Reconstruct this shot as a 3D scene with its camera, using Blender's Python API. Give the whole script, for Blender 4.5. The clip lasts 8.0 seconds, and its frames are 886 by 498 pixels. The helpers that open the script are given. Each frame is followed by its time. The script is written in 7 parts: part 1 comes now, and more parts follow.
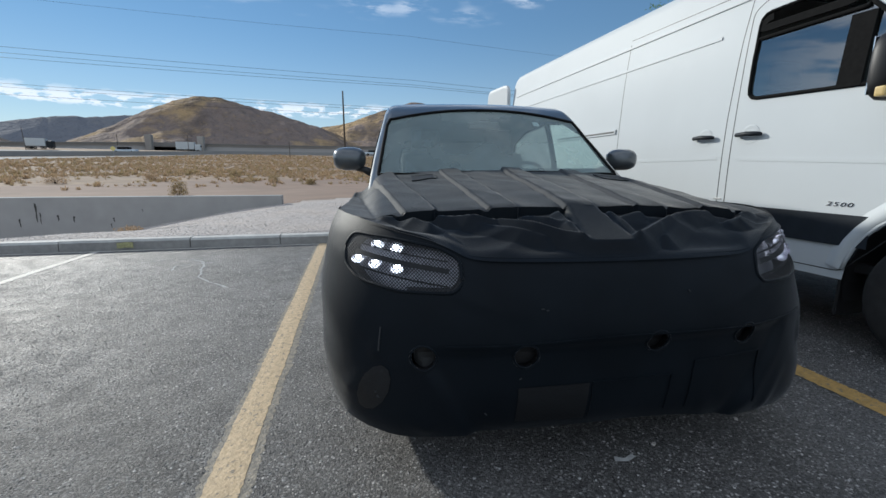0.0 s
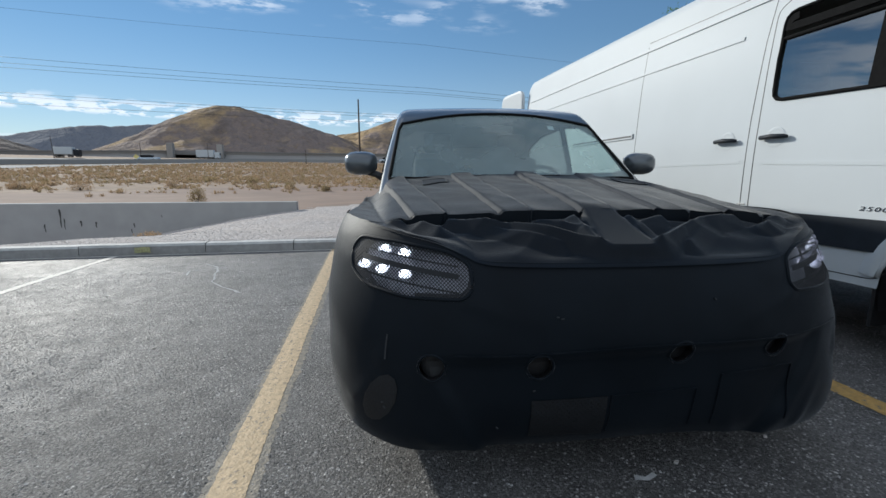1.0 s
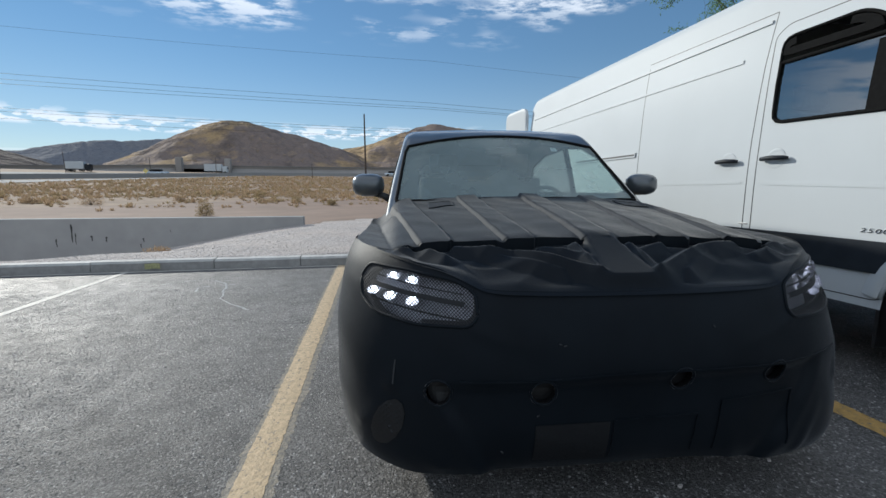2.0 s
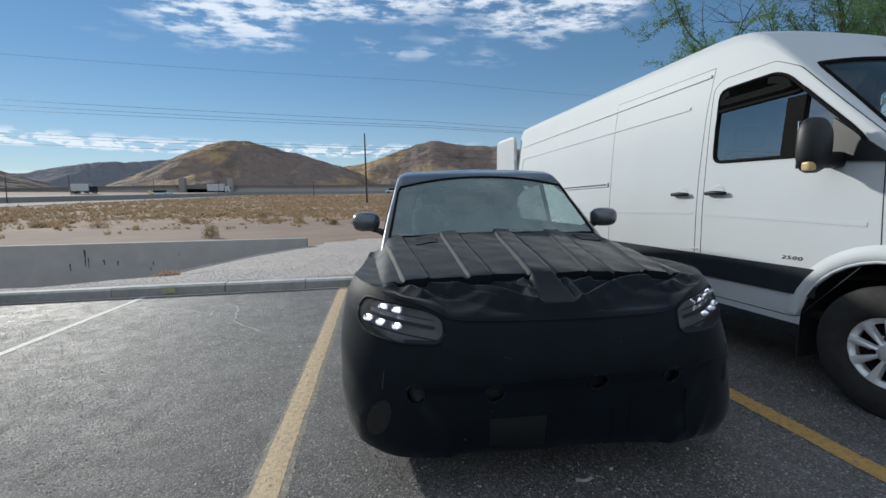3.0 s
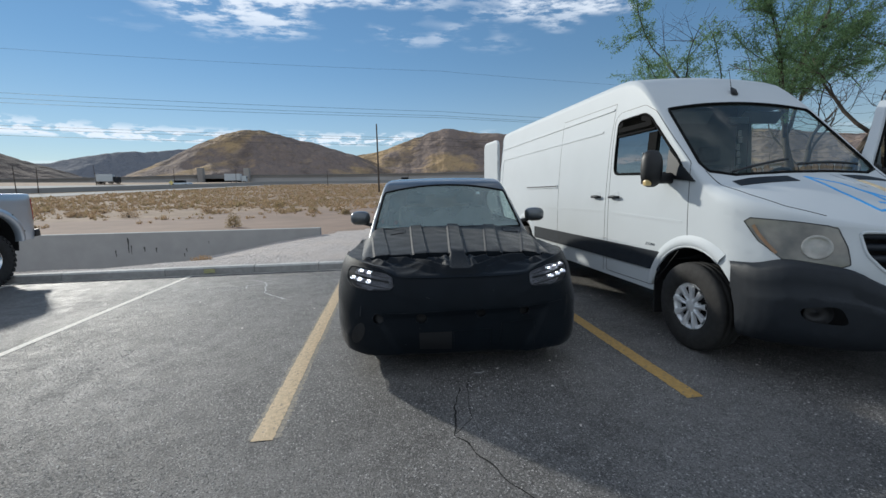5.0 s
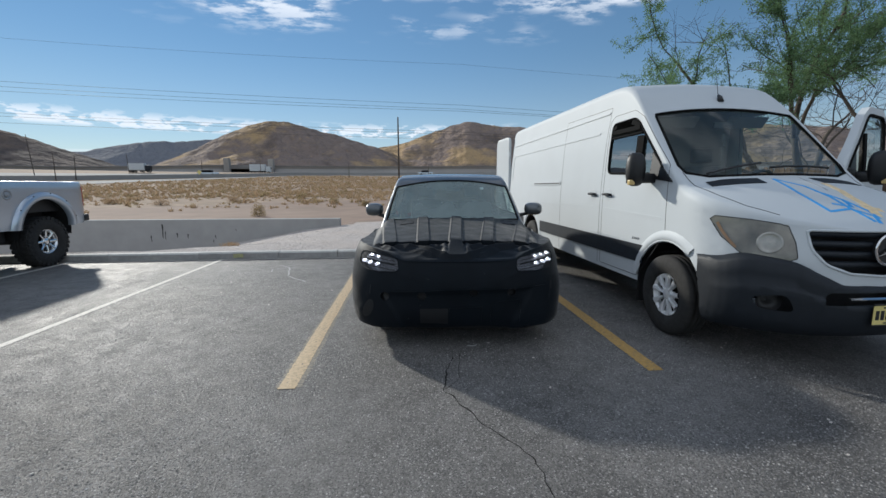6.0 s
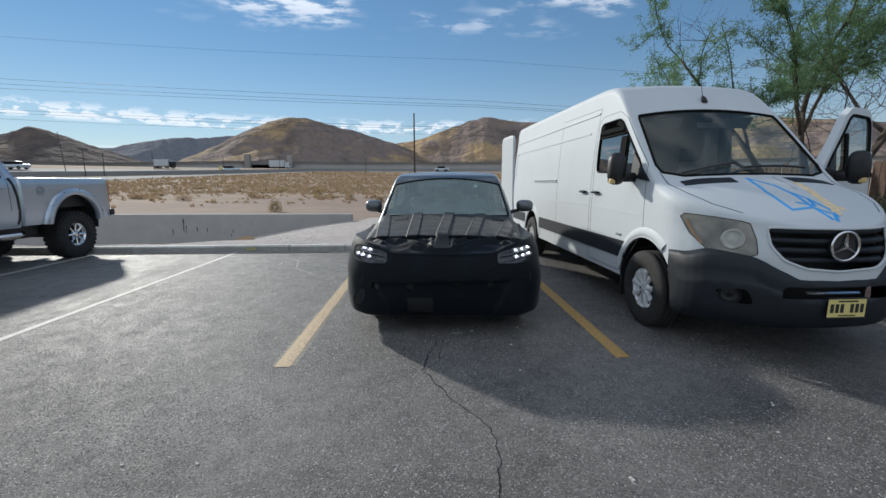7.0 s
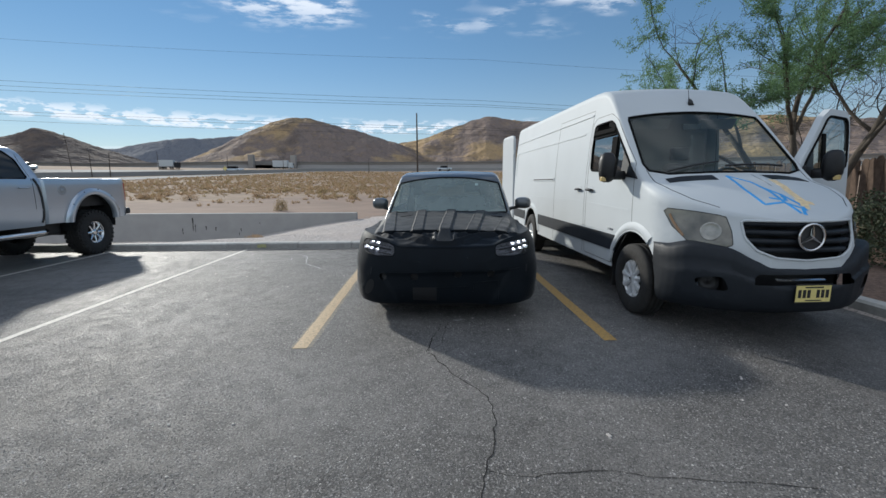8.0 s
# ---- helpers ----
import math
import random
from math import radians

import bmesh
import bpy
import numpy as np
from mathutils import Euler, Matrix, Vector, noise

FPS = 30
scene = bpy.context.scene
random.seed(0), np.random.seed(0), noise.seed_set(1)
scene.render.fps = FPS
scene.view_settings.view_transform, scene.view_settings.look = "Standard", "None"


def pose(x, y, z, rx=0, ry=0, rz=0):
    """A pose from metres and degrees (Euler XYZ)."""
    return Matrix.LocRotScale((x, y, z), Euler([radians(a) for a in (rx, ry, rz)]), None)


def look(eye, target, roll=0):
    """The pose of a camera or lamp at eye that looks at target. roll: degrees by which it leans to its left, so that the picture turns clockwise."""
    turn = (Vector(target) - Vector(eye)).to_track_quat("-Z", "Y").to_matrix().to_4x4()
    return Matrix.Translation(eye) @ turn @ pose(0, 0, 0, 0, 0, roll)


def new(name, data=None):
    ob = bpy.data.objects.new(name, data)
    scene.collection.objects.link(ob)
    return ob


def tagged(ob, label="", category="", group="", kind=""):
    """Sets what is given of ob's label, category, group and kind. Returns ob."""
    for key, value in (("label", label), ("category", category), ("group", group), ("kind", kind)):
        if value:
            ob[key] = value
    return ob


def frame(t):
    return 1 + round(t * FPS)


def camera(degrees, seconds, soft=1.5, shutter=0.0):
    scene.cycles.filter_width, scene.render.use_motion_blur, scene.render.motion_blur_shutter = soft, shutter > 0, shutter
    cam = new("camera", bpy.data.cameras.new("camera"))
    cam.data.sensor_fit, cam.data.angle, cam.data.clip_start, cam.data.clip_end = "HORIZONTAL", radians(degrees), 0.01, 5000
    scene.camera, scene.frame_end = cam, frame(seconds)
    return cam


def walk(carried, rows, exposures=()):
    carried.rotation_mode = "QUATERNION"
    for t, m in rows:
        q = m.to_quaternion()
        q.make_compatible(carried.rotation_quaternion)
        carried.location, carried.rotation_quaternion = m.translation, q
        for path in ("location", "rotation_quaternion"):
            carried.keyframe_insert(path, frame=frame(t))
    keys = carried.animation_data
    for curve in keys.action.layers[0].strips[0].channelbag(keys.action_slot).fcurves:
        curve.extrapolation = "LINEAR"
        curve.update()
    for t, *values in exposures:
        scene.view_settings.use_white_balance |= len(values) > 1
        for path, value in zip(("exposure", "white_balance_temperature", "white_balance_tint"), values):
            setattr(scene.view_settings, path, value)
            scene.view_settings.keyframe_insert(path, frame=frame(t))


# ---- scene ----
cam = camera(93.6, 8.0)
PATH = [
    (0, (0.554, -0.54, 1.096), (0.958, 1.382, 0.717), -0.0),
    (0.5, (0.568, -0.497, 1.078), (0.937, 1.435, 0.713), -0.1),
    (1, (0.578, -0.489, 1.078), (0.918, 1.451, 0.731), -0.1),
    (1.5, (0.566, -0.485, 1.079), (0.893, 1.462, 0.761), -0.0),
    (2.8, (0.58, -0.856, 1.283), (0.886, 1.107, 1.054), -0.7),
    (3, (0.607, -0.995, 1.3), (0.921, 0.968, 1.086), -1.1),
    (3.5, (0.71, -1.341, 1.371), (1.022, 0.624, 1.17), -1.7),
    (4, (0.711, -1.699, 1.357), (1.012, 0.267, 1.142), -2.0),
    (4.5, (0.797, -2.076, 1.401), (1.079, -0.111, 1.158), -1.8),
    (6, (0.981, -2.933, 1.457), (1.138, -0.961, 1.16), -0.3),
    (6.5, (1.13, -3.096, 1.468), (1.24, -1.123, 1.163), -0.2),
    (7, (1.252, -3.241, 1.481), (1.329, -1.267, 1.165), -0.2),
    (7.5, (1.252, -3.437, 1.48), (1.312, -1.464, 1.159), -0.4),
    (8, (1.242, -3.584, 1.468), (1.305, -1.61, 1.15), -0.4),
]
walk(cam, [(t, look(eye, target, roll)) for t, eye, target, roll in PATH], [(0, -0.05, 5880, 8), (1.5, -0.05, 5880, 8), (3.5, -0.20, 5940, 8), (4.5, -0.15, 5940, 8), (6, -0.11, 5990, 9), (8, -0.09, 5990, 9)])

# ---- world, sun, exposure ----
SUN_AZ, SUN_EL = radians(-38.0), radians(22.5)
SUN_DIR = Vector((math.sin(SUN_AZ) * math.cos(SUN_EL), math.cos(SUN_AZ) * math.cos(SUN_EL), math.sin(SUN_EL)))

world = bpy.data.worlds.new("sky")
scene.world = world
world.use_nodes = True
wn, wl = world.node_tree.nodes, world.node_tree.links
wn.clear()


def wnode(kind, **inputs):
    n = wn.new(kind)
    for k, v in inputs.items():
        n.inputs[k].default_value = v
    return n


def wmath(op, a, b=None, c=None):
    n = wn.new("ShaderNodeMath")
    n.operation = op
    for i, v in enumerate((a, b, c)):
        if v is None:
            continue
        if isinstance(v, (int, float)):
            n.inputs[i].default_value = v
        else:
            wl.new(v, n.inputs[i])
    return n.outputs[0]


def wsmooth(x, lo, hi):
    n = wn.new("ShaderNodeMapRange")
    n.interpolation_type = "SMOOTHSTEP"
    wl.new(x, n.inputs[0])
    n.inputs[1].default_value, n.inputs[2].default_value = lo, hi
    return n.outputs[0]


sky = wn.new("ShaderNodeTexSky")
sky.sky_type = "NISHITA"
sky.sun_disc = False
sky.sun_elevation, sky.sun_rotation = SUN_EL, SUN_AZ
sky.altitude, sky.air_density, sky.dust_density, sky.ozone_density = 600.0, 1.15, 0.0, 3.4
geo = wn.new("ShaderNodeTexCoord")
sep = wn.new("ShaderNodeSeparateXYZ")
wl.new(geo.outputs["Generated"], sep.inputs[0])
DX, DY, DZ = sep.outputs
# clouds lie on a flat layer: the direction divided by its height
up = wmath("MAXIMUM", DZ, 0.02)
px_, py_ = wmath("DIVIDE", DX, up), wmath("DIVIDE", DY, up)


def cloud(scale, sx, sy, detail, lo, hi, offset):
    comb = wn.new("ShaderNodeCombineXYZ")
    wl.new(wmath("MULTIPLY", px_, sx), comb.inputs[0])
    wl.new(wmath("MULTIPLY", py_, sy), comb.inputs[1])
    comb.inputs[2].default_value = offset
    n = wnode("ShaderNodeTexNoise", Scale=scale, Detail=detail, Roughness=0.62)
    wl.new(comb.outputs[0], n.inputs["Vector"])
    return wsmooth(n.outputs["Fac"], lo, hi)


# a low line of small cumulus over the hills
low_band = wmath("MULTIPLY", wsmooth(DZ, 0.106, 0.116), wsmooth(DZ, 0.150, 0.124))
comb_low = wn.new("ShaderNodeCombineXYZ")
for i_, v_ in enumerate((wmath("MULTIPLY", DX, 25.0), wmath("MULTIPLY", DY, 25.0), wmath("MULTIPLY", DZ, 80.0))):
    wl.new(v_, comb_low.inputs[i_])
puff = wnode("ShaderNodeTexNoise", Scale=1.0, Detail=7.0, Roughness=0.62)
wl.new(comb_low.outputs[0], puff.inputs["Vector"])
low = wmath("MULTIPLY", wsmooth(puff.outputs["Fac"], 0.455, 0.545), wmath("MULTIPLY", low_band, wsmooth(DX, 0.38, 0.15)))
veil_band = wmath("MULTIPLY", wsmooth(DZ, 0.05, 0.075), wsmooth(DZ, 0.115, 0.09))
veil = wmath("MULTIPLY", cloud(0.5, 0.2, 0.6, 4.0, 0.45, 0.62, 9.1), wmath("MULTIPLY", veil_band, 0.6))
# broken mackerel clouds high up
high_band = wsmooth(DZ, 0.285, 0.36)
big = cloud(0.75, 1.0, 1.0, 3.0, 0.47, 0.60, 1.3)
# unseen sky behind and left of the lot is more overcast, adding fill light
behind = wmath("MULTIPLY", cloud(1.6, 1.0, 1.6, 7.0, 0.37, 0.53, 2.2), wmath("MULTIPLY", wsmooth(wmath("ADD", DY, wmath("MULTIPLY", DX, 0.55)), 0.30, 0.05), wsmooth(DZ, 0.08, 0.2)))
behind = wmath("MULTIPLY", behind, 0.88)
small = cloud(5.0, 1.0, 1.4, 6.0, 0.40, 0.60, 5.2)
high = wmath("MAXIMUM", wmath("MULTIPLY", wmath("MULTIPLY", big, small), high_band), behind)
cover = wmath("MINIMUM", wmath("ADD", wmath("ADD", low, veil), high), 1.0)
# thin high haze all over
cover = wmath("MAXIMUM", wmath("MULTIPLY", cover, 0.85), wmath("ADD", wmath("MULTIPLY", wsmooth(DZ, 0.30, 0.02), 0.13), 0.012))
mix = wn.new("ShaderNodeMix")
mix.data_type = "RGBA"
wl.new(cover, mix.inputs["Factor"])
# softer contrast between the sunny and the far side, deeper blue
soften = wnode("ShaderNodeGamma", Gamma=0.72)
wl.new(sky.outputs[0], soften.inputs["Color"])
deeper = wnode("ShaderNodeHueSaturation", Saturation=1.25, Value=1.76)
wl.new(soften.outputs[0], deeper.inputs["Color"])
wl.new(deeper.outputs[0], mix.inputs["A"])
mix.inputs["B"].default_value = (11.9, 12.1, 12.4, 1)
bg = wnode("ShaderNodeBackground", Strength=0.087)
wl.new(mix.outputs["Result"], bg.inputs["Color"])
wout = wn.new("ShaderNodeOutputWorld")
wl.new(bg.outputs[0], wout.inputs[0])

sun_data = bpy.data.lights.new("sun", "SUN")
sun_data.energy, sun_data.angle, sun_data.color = 4.0, radians(2.2), (1.0, 0.92, 0.78)
sun = new("sun", sun_data)
sun.matrix_world = look(SUN_DIR * 50, (0, 0, 0))

# ---- materials ----
def material(name, color, rough=0.5, metal=0.0, spread=0.0, scale=8.0, bump=0.0, bump_scale=60.0, coat=0.0, stain=0.0, stain_scale=1.2, spec=0.5, dark=0.6, random_tint=0.0, vary_rough=0.0):
    """A surface with variation at two scales and fine relief. spread: share by which the grain lightens and darkens; stain: larger blotches."""
    m = bpy.data.materials.new(name)
    m.use_nodes = True
    nt = m.node_tree
    n, l = nt.nodes, nt.links
    b = n["Principled BSDF"]
    b.inputs["Roughness"].default_value, b.inputs["Metallic"].default_value = rough, metal
    b.inputs["Specular IOR Level"].default_value = spec
    b.inputs["Coat Weight"].default_value = coat
    b.inputs["Coat Roughness"].default_value = 0.06
    b.inputs["Base Color"].default_value = (*color, 1)
    tc = n.new("ShaderNodeTexCoord")
    last = None

    def scaled(fac_socket, lo, hi, col_a, col_b):
        mr = n.new("ShaderNodeMapRange")
        mr.inputs[1].default_value, mr.inputs[2].default_value = lo, hi
        l.new(fac_socket, mr.inputs[0])
        mx = n.new("ShaderNodeMix")
        mx.data_type = "RGBA"
        l.new(mr.outputs[0], mx.inputs["Factor"])
        for key, c in (("A", col_a), ("B", col_b)):
            if isinstance(c, tuple):
                mx.inputs[key].default_value = (*c, 1)
            else:
                l.new(c, mx.inputs[key])
        return mx.outputs["Result"]

    if spread:
        t = n.new("ShaderNodeTexNoise")
        t.inputs["Scale"].default_value, t.inputs["Detail"].default_value = scale, 6.0
        l.new(tc.outputs["Object"], t.inputs["Vector"])
        last = scaled(t.outputs["Fac"], 0.3, 0.7, tuple(c * (1 - spread) for c in color), tuple(min(1, c * (1 + spread)) for c in color))
        if vary_rough:
            mr = n.new("ShaderNodeMapRange")
            mr.inputs[1].default_value, mr.inputs[2].default_value = 0.3, 0.7
            mr.inputs[3].default_value, mr.inputs[4].default_value = rough - vary_rough, rough + vary_rough
            l.new(t.outputs["Fac"], mr.inputs[0])
            l.new(mr.outputs[0], b.inputs["Roughness"])
    if stain:
        t = n.new("ShaderNodeTexNoise")
        t.inputs["Scale"].default_value, t.inputs["Detail"].default_value = stain_scale, 5.0
        l.new(tc.outputs["Object"], t.inputs["Vector"])
        base = last if last else tuple(color)
        mr = n.new("ShaderNodeMapRange")
        mr.inputs[1].default_value, mr.inputs[2].default_value = 0.48, 0.72
        mr.inputs[4].default_value = stain
        l.new(t.outputs["Fac"], mr.inputs[0])
        mx = n.new("ShaderNodeMix")
        mx.data_type = "RGBA"
        l.new(mr.outputs[0], mx.inputs["Factor"])
        if isinstance(base, tuple):
            mx.inputs["A"].default_value = (*base, 1)
        else:
            l.new(base, mx.inputs["A"])
        mx.inputs["B"].default_value = (*[c * dark for c in color], 1)
        last = mx.outputs["Result"]
    if random_tint:
        oi = n.new("ShaderNodeObjectInfo")
        hs = n.new("ShaderNodeHueSaturation")
        mr = n.new("ShaderNodeMapRange")
        mr.inputs[3].default_value, mr.inputs[4].default_value = 1 - random_tint, 1 + random_tint
        l.new(oi.outputs["Random"], mr.inputs[0])
        l.new(mr.outputs[0], hs.inputs["Value"])
        if last:
            l.new(last, hs.inputs["Color"])
        else:
            hs.inputs["Color"].default_value = (*color, 1)
        last = hs.outputs[0]
    if last:
        l.new(last, b.inputs["Base Color"])
    if bump:
        t = n.new("ShaderNodeTexNoise")
        t.inputs["Scale"].default_value, t.inputs["Detail"].default_value = bump_scale, 4.0
        l.new(tc.outputs["Object"], t.inputs["Vector"])
        bp = n.new("ShaderNodeBump")
        bp.inputs["Strength"].default_value, bp.inputs["Distance"].default_value = bump, 0.01
        l.new(t.outputs["Fac"], bp.inputs["Height"])
        l.new(bp.outputs[0], b.inputs["Normal"])
    return m


def glass(name, tint=(0.75, 0.82, 0.80), ior=1.5, haze=0.0, veil_tint=(0.5, 0.5, 0.48), even=False):
    """A thin pane: clear with a tint, and a sheen that grows towards grazing sight; haze: share of a flat veil, dust
    and reflected sky.
    """
    m = bpy.data.materials.new(name)
    m.use_nodes = True
    nt = m.node_tree
    n, l = nt.nodes, nt.links
    n.clear()
    tr = n.new("ShaderNodeBsdfTransparent")
    tr.inputs[0].default_value = (*tint, 1)
    gl = n.new("ShaderNodeBsdfGlossy")
    gl.inputs["Roughness"].default_value = 0.015
    # the sheen is the same from both sides of the pane
    lw = n.new("ShaderNodeLayerWeight")
    lw.inputs["Blend"].default_value = 0.5
    p5 = n.new("ShaderNodeMath")
    p5.operation = "POWER"
    l.new(lw.outputs["Facing"], p5.inputs[0])
    p5.inputs[1].default_value = 5.0
    fr = n.new("ShaderNodeMapRange")
    f0 = ((ior - 1) / (ior + 1)) ** 2
    fr.inputs[3].default_value, fr.inputs[4].default_value = f0 * 1.6, 1.0
    l.new(p5.outputs[0], fr.inputs[0])
    a = n.new("ShaderNodeMixShader")
    l.new(fr.outputs[0], a.inputs[0])
    l.new(tr.outputs[0], a.inputs[1])
    l.new(gl.outputs[0], a.inputs[2])
    last = a
    if haze:
        df = n.new("ShaderNodeBsdfDiffuse")
        df.inputs[0].default_value = (*veil_tint, 1)
        tx = n.new("ShaderNodeTexNoise")
        tx.inputs["Scale"].default_value, tx.inputs["Detail"].default_value = 3.0, 5.0
        tc = n.new("ShaderNodeTexCoord")
        l.new(tc.outputs["Object"], tx.inputs["Vector"])
        mr = n.new("ShaderNodeMapRange")
        mr.inputs[1].default_value, mr.inputs[2].default_value = 0.35, 0.75
        mr.inputs[3].default_value, mr.inputs[4].default_value = (haze * 0.85, haze * 1.2) if even else (haze * 0.4, haze * 1.5)
        l.new(tx.outputs["Fac"], mr.inputs[0])
        s = n.new("ShaderNodeMixShader")
        l.new(mr.outputs[0], s.inputs[0])
        l.new(a.outputs[0], s.inputs[1])
        l.new(df.outputs[0], s.inputs[2])
        last = s
    o = n.new("ShaderNodeOutputMaterial")
    l.new(last.outputs[0], o.inputs[0])
    return m


def glowing(name, color, strength):
    m = bpy.data.materials.new(name)
    m.use_nodes = True
    b = m.node_tree.nodes["Principled BSDF"]
    b.inputs["Base Color"].default_value = (0.8, 0.8, 0.8, 1)
    b.inputs["Emission Color"].default_value = (*color, 1)
    b.inputs["Emission Strength"].default_value = strength
    return m


def asphalt_material():
    """Worn parking lot asphalt: dark binder with pale aggregate, broad bleached and oily blotches, coarse relief."""
    m = bpy.data.materials.new("asphalt")
    m.use_nodes = True
    nt = m.node_tree
    n, l = nt.nodes, nt.links
    b = n["Principled BSDF"]
    tc = n.new("ShaderNodeTexCoord")

    def tex(kind, scale, **kw):
        t = n.new(kind)
        t.inputs["Scale"].default_value = scale
        for k, v in kw.items():
            t.inputs[k].default_value = v
        l.new(tc.outputs["Object"], t.inputs["Vector"])
        return t

    def ramp(sock, lo, hi, a, c):
        mr = n.new("ShaderNodeMapRange")
        mr.inputs[1].default_value, mr.inputs[2].default_value = lo, hi
        mr.inputs[3].default_value, mr.inputs[4].default_value = a, c
        l.new(sock, mr.inputs[0])
        return mr.outputs[0]

    def mixc(f, a, c):
        mx = n.new("ShaderNodeMix")
        mx.data_type = "RGBA"
        l.new(f, mx.inputs["Factor"])
        for key, v in (("A", a), ("B", c)):
            if isinstance(v, tuple):
                mx.inputs[key].default_value = (*v, 1)
            else:
                l.new(v, mx.inputs[key])
        return mx.outputs["Result"]

    grains = tex("ShaderNodeTexVoronoi", 130.0)
    sepc = n.new("ShaderNodeSeparateColor")
    l.new(grains.outputs["Color"], sepc.inputs[0])
    broad = tex("ShaderNodeTexNoise", 0.55, Detail=6.0, Roughness=0.6)
    mid = tex("ShaderNodeTexNoise", 5.0, Detail=6.0, Roughness=0.65)
    col = mixc(ramp(broad.outputs["Fac"], 0.40, 0.62, 0.0, 1.0), (0.094, 0.089, 0.084), (0.182, 0.173, 0.164))
    col = mixc(ramp(mid.outputs["Fac"], 0.46, 0.72, 0.0, 0.5), col, (0.055, 0.053, 0.051))
    worn = tex("ShaderNodeTexNoise", 1.5, Detail=8.0, Roughness=0.7)
    col = mixc(ramp(worn.outputs["Fac"], 0.56, 0.70, 0.0, 0.6), col, (0.043, 0.041, 0.039))
    col = mixc(ramp(worn.outputs["Fac"], 0.44, 0.32, 0.0, 0.5), col, (0.165, 0.158, 0.148))
    col = mixc(ramp(sepc.outputs[0], 0.60, 0.95, 0.0, 0.72), col, (0.31, 0.30, 0.285))
    col = mixc(ramp(sepc.outputs[1], 0.32, 0.08, 0.0, 0.6), col, (0.030, 0.029, 0.028))
    l.new(col, b.inputs["Base Color"])
    l.new(ramp(mid.outputs["Fac"], 0.3, 0.7, 0.50, 0.70), b.inputs["Roughness"])
    b.inputs["Specular IOR Level"].default_value = 0.36
    fine = tex("ShaderNodeTexNoise", 52.0, Detail=8.0, Roughness=0.85)
    h = n.new("ShaderNodeMath")
    h.operation = "MULTIPLY_ADD"
    l.new(grains.outputs["Distance"], h.inputs[0])
    h.inputs[1].default_value = -0.45
    lumps = tex("ShaderNodeTexNoise", 22.0, Detail=7.0, Roughness=0.75)
    h2 = n.new("ShaderNodeMath")
    h2.operation = "MULTIPLY_ADD"
    l.new(lumps.outputs["Fac"], h2.inputs[0])
    h2.inputs[1].default_value = 0.55
    l.new(fine.outputs["Fac"], h2.inputs[2])
    l.new(h2.outputs[0], h.inputs[2])
    bp = n.new("ShaderNodeBump")
    bp.inputs["Strength"].default_value, bp.inputs["Distance"].default_value = 0.9, 0.012
    l.new(h.outputs[0], bp.inputs["Height"])
    l.new(bp.outputs[0], b.inputs["Normal"])
    return m


def paint_line_material(name, color, worn=0.50):
    """Road paint, worn through to the asphalt in flakes."""
    m = material(name, color, rough=0.7, spread=0.18, scale=30.0, bump=0.5, bump_scale=90.0)
    nt = m.node_tree
    n, l = nt.nodes, nt.links
    b = n["Principled BSDF"]
    tc = n.new("ShaderNodeTexCoord")
    src = b.inputs["Base Color"].links[0].from_socket
    t = n.new("ShaderNodeTexNoise")
    t.inputs["Scale"].default_value, t.inputs["Detail"].default_value, t.inputs["Roughness"].default_value = 34.0, 8.0, 0.7
    l.new(tc.outputs["Object"], t.inputs["Vector"])
    mr = n.new("ShaderNodeMapRange")
    mr.inputs[1].default_value, mr.inputs[2].default_value = worn, worn + 0.10
    l.new(t.outputs["Fac"], mr.inputs[0])
    mx = n.new("ShaderNodeMix")
    mx.data_type = "RGBA"
    l.new(mr.outputs[0], mx.inputs["Factor"])
    l.new(src, mx.inputs["A"])
    mx.inputs["B"].default_value = (0.16, 0.145, 0.12, 1)
    l.new(mx.outputs["Result"], b.inputs["Base Color"])
    return m


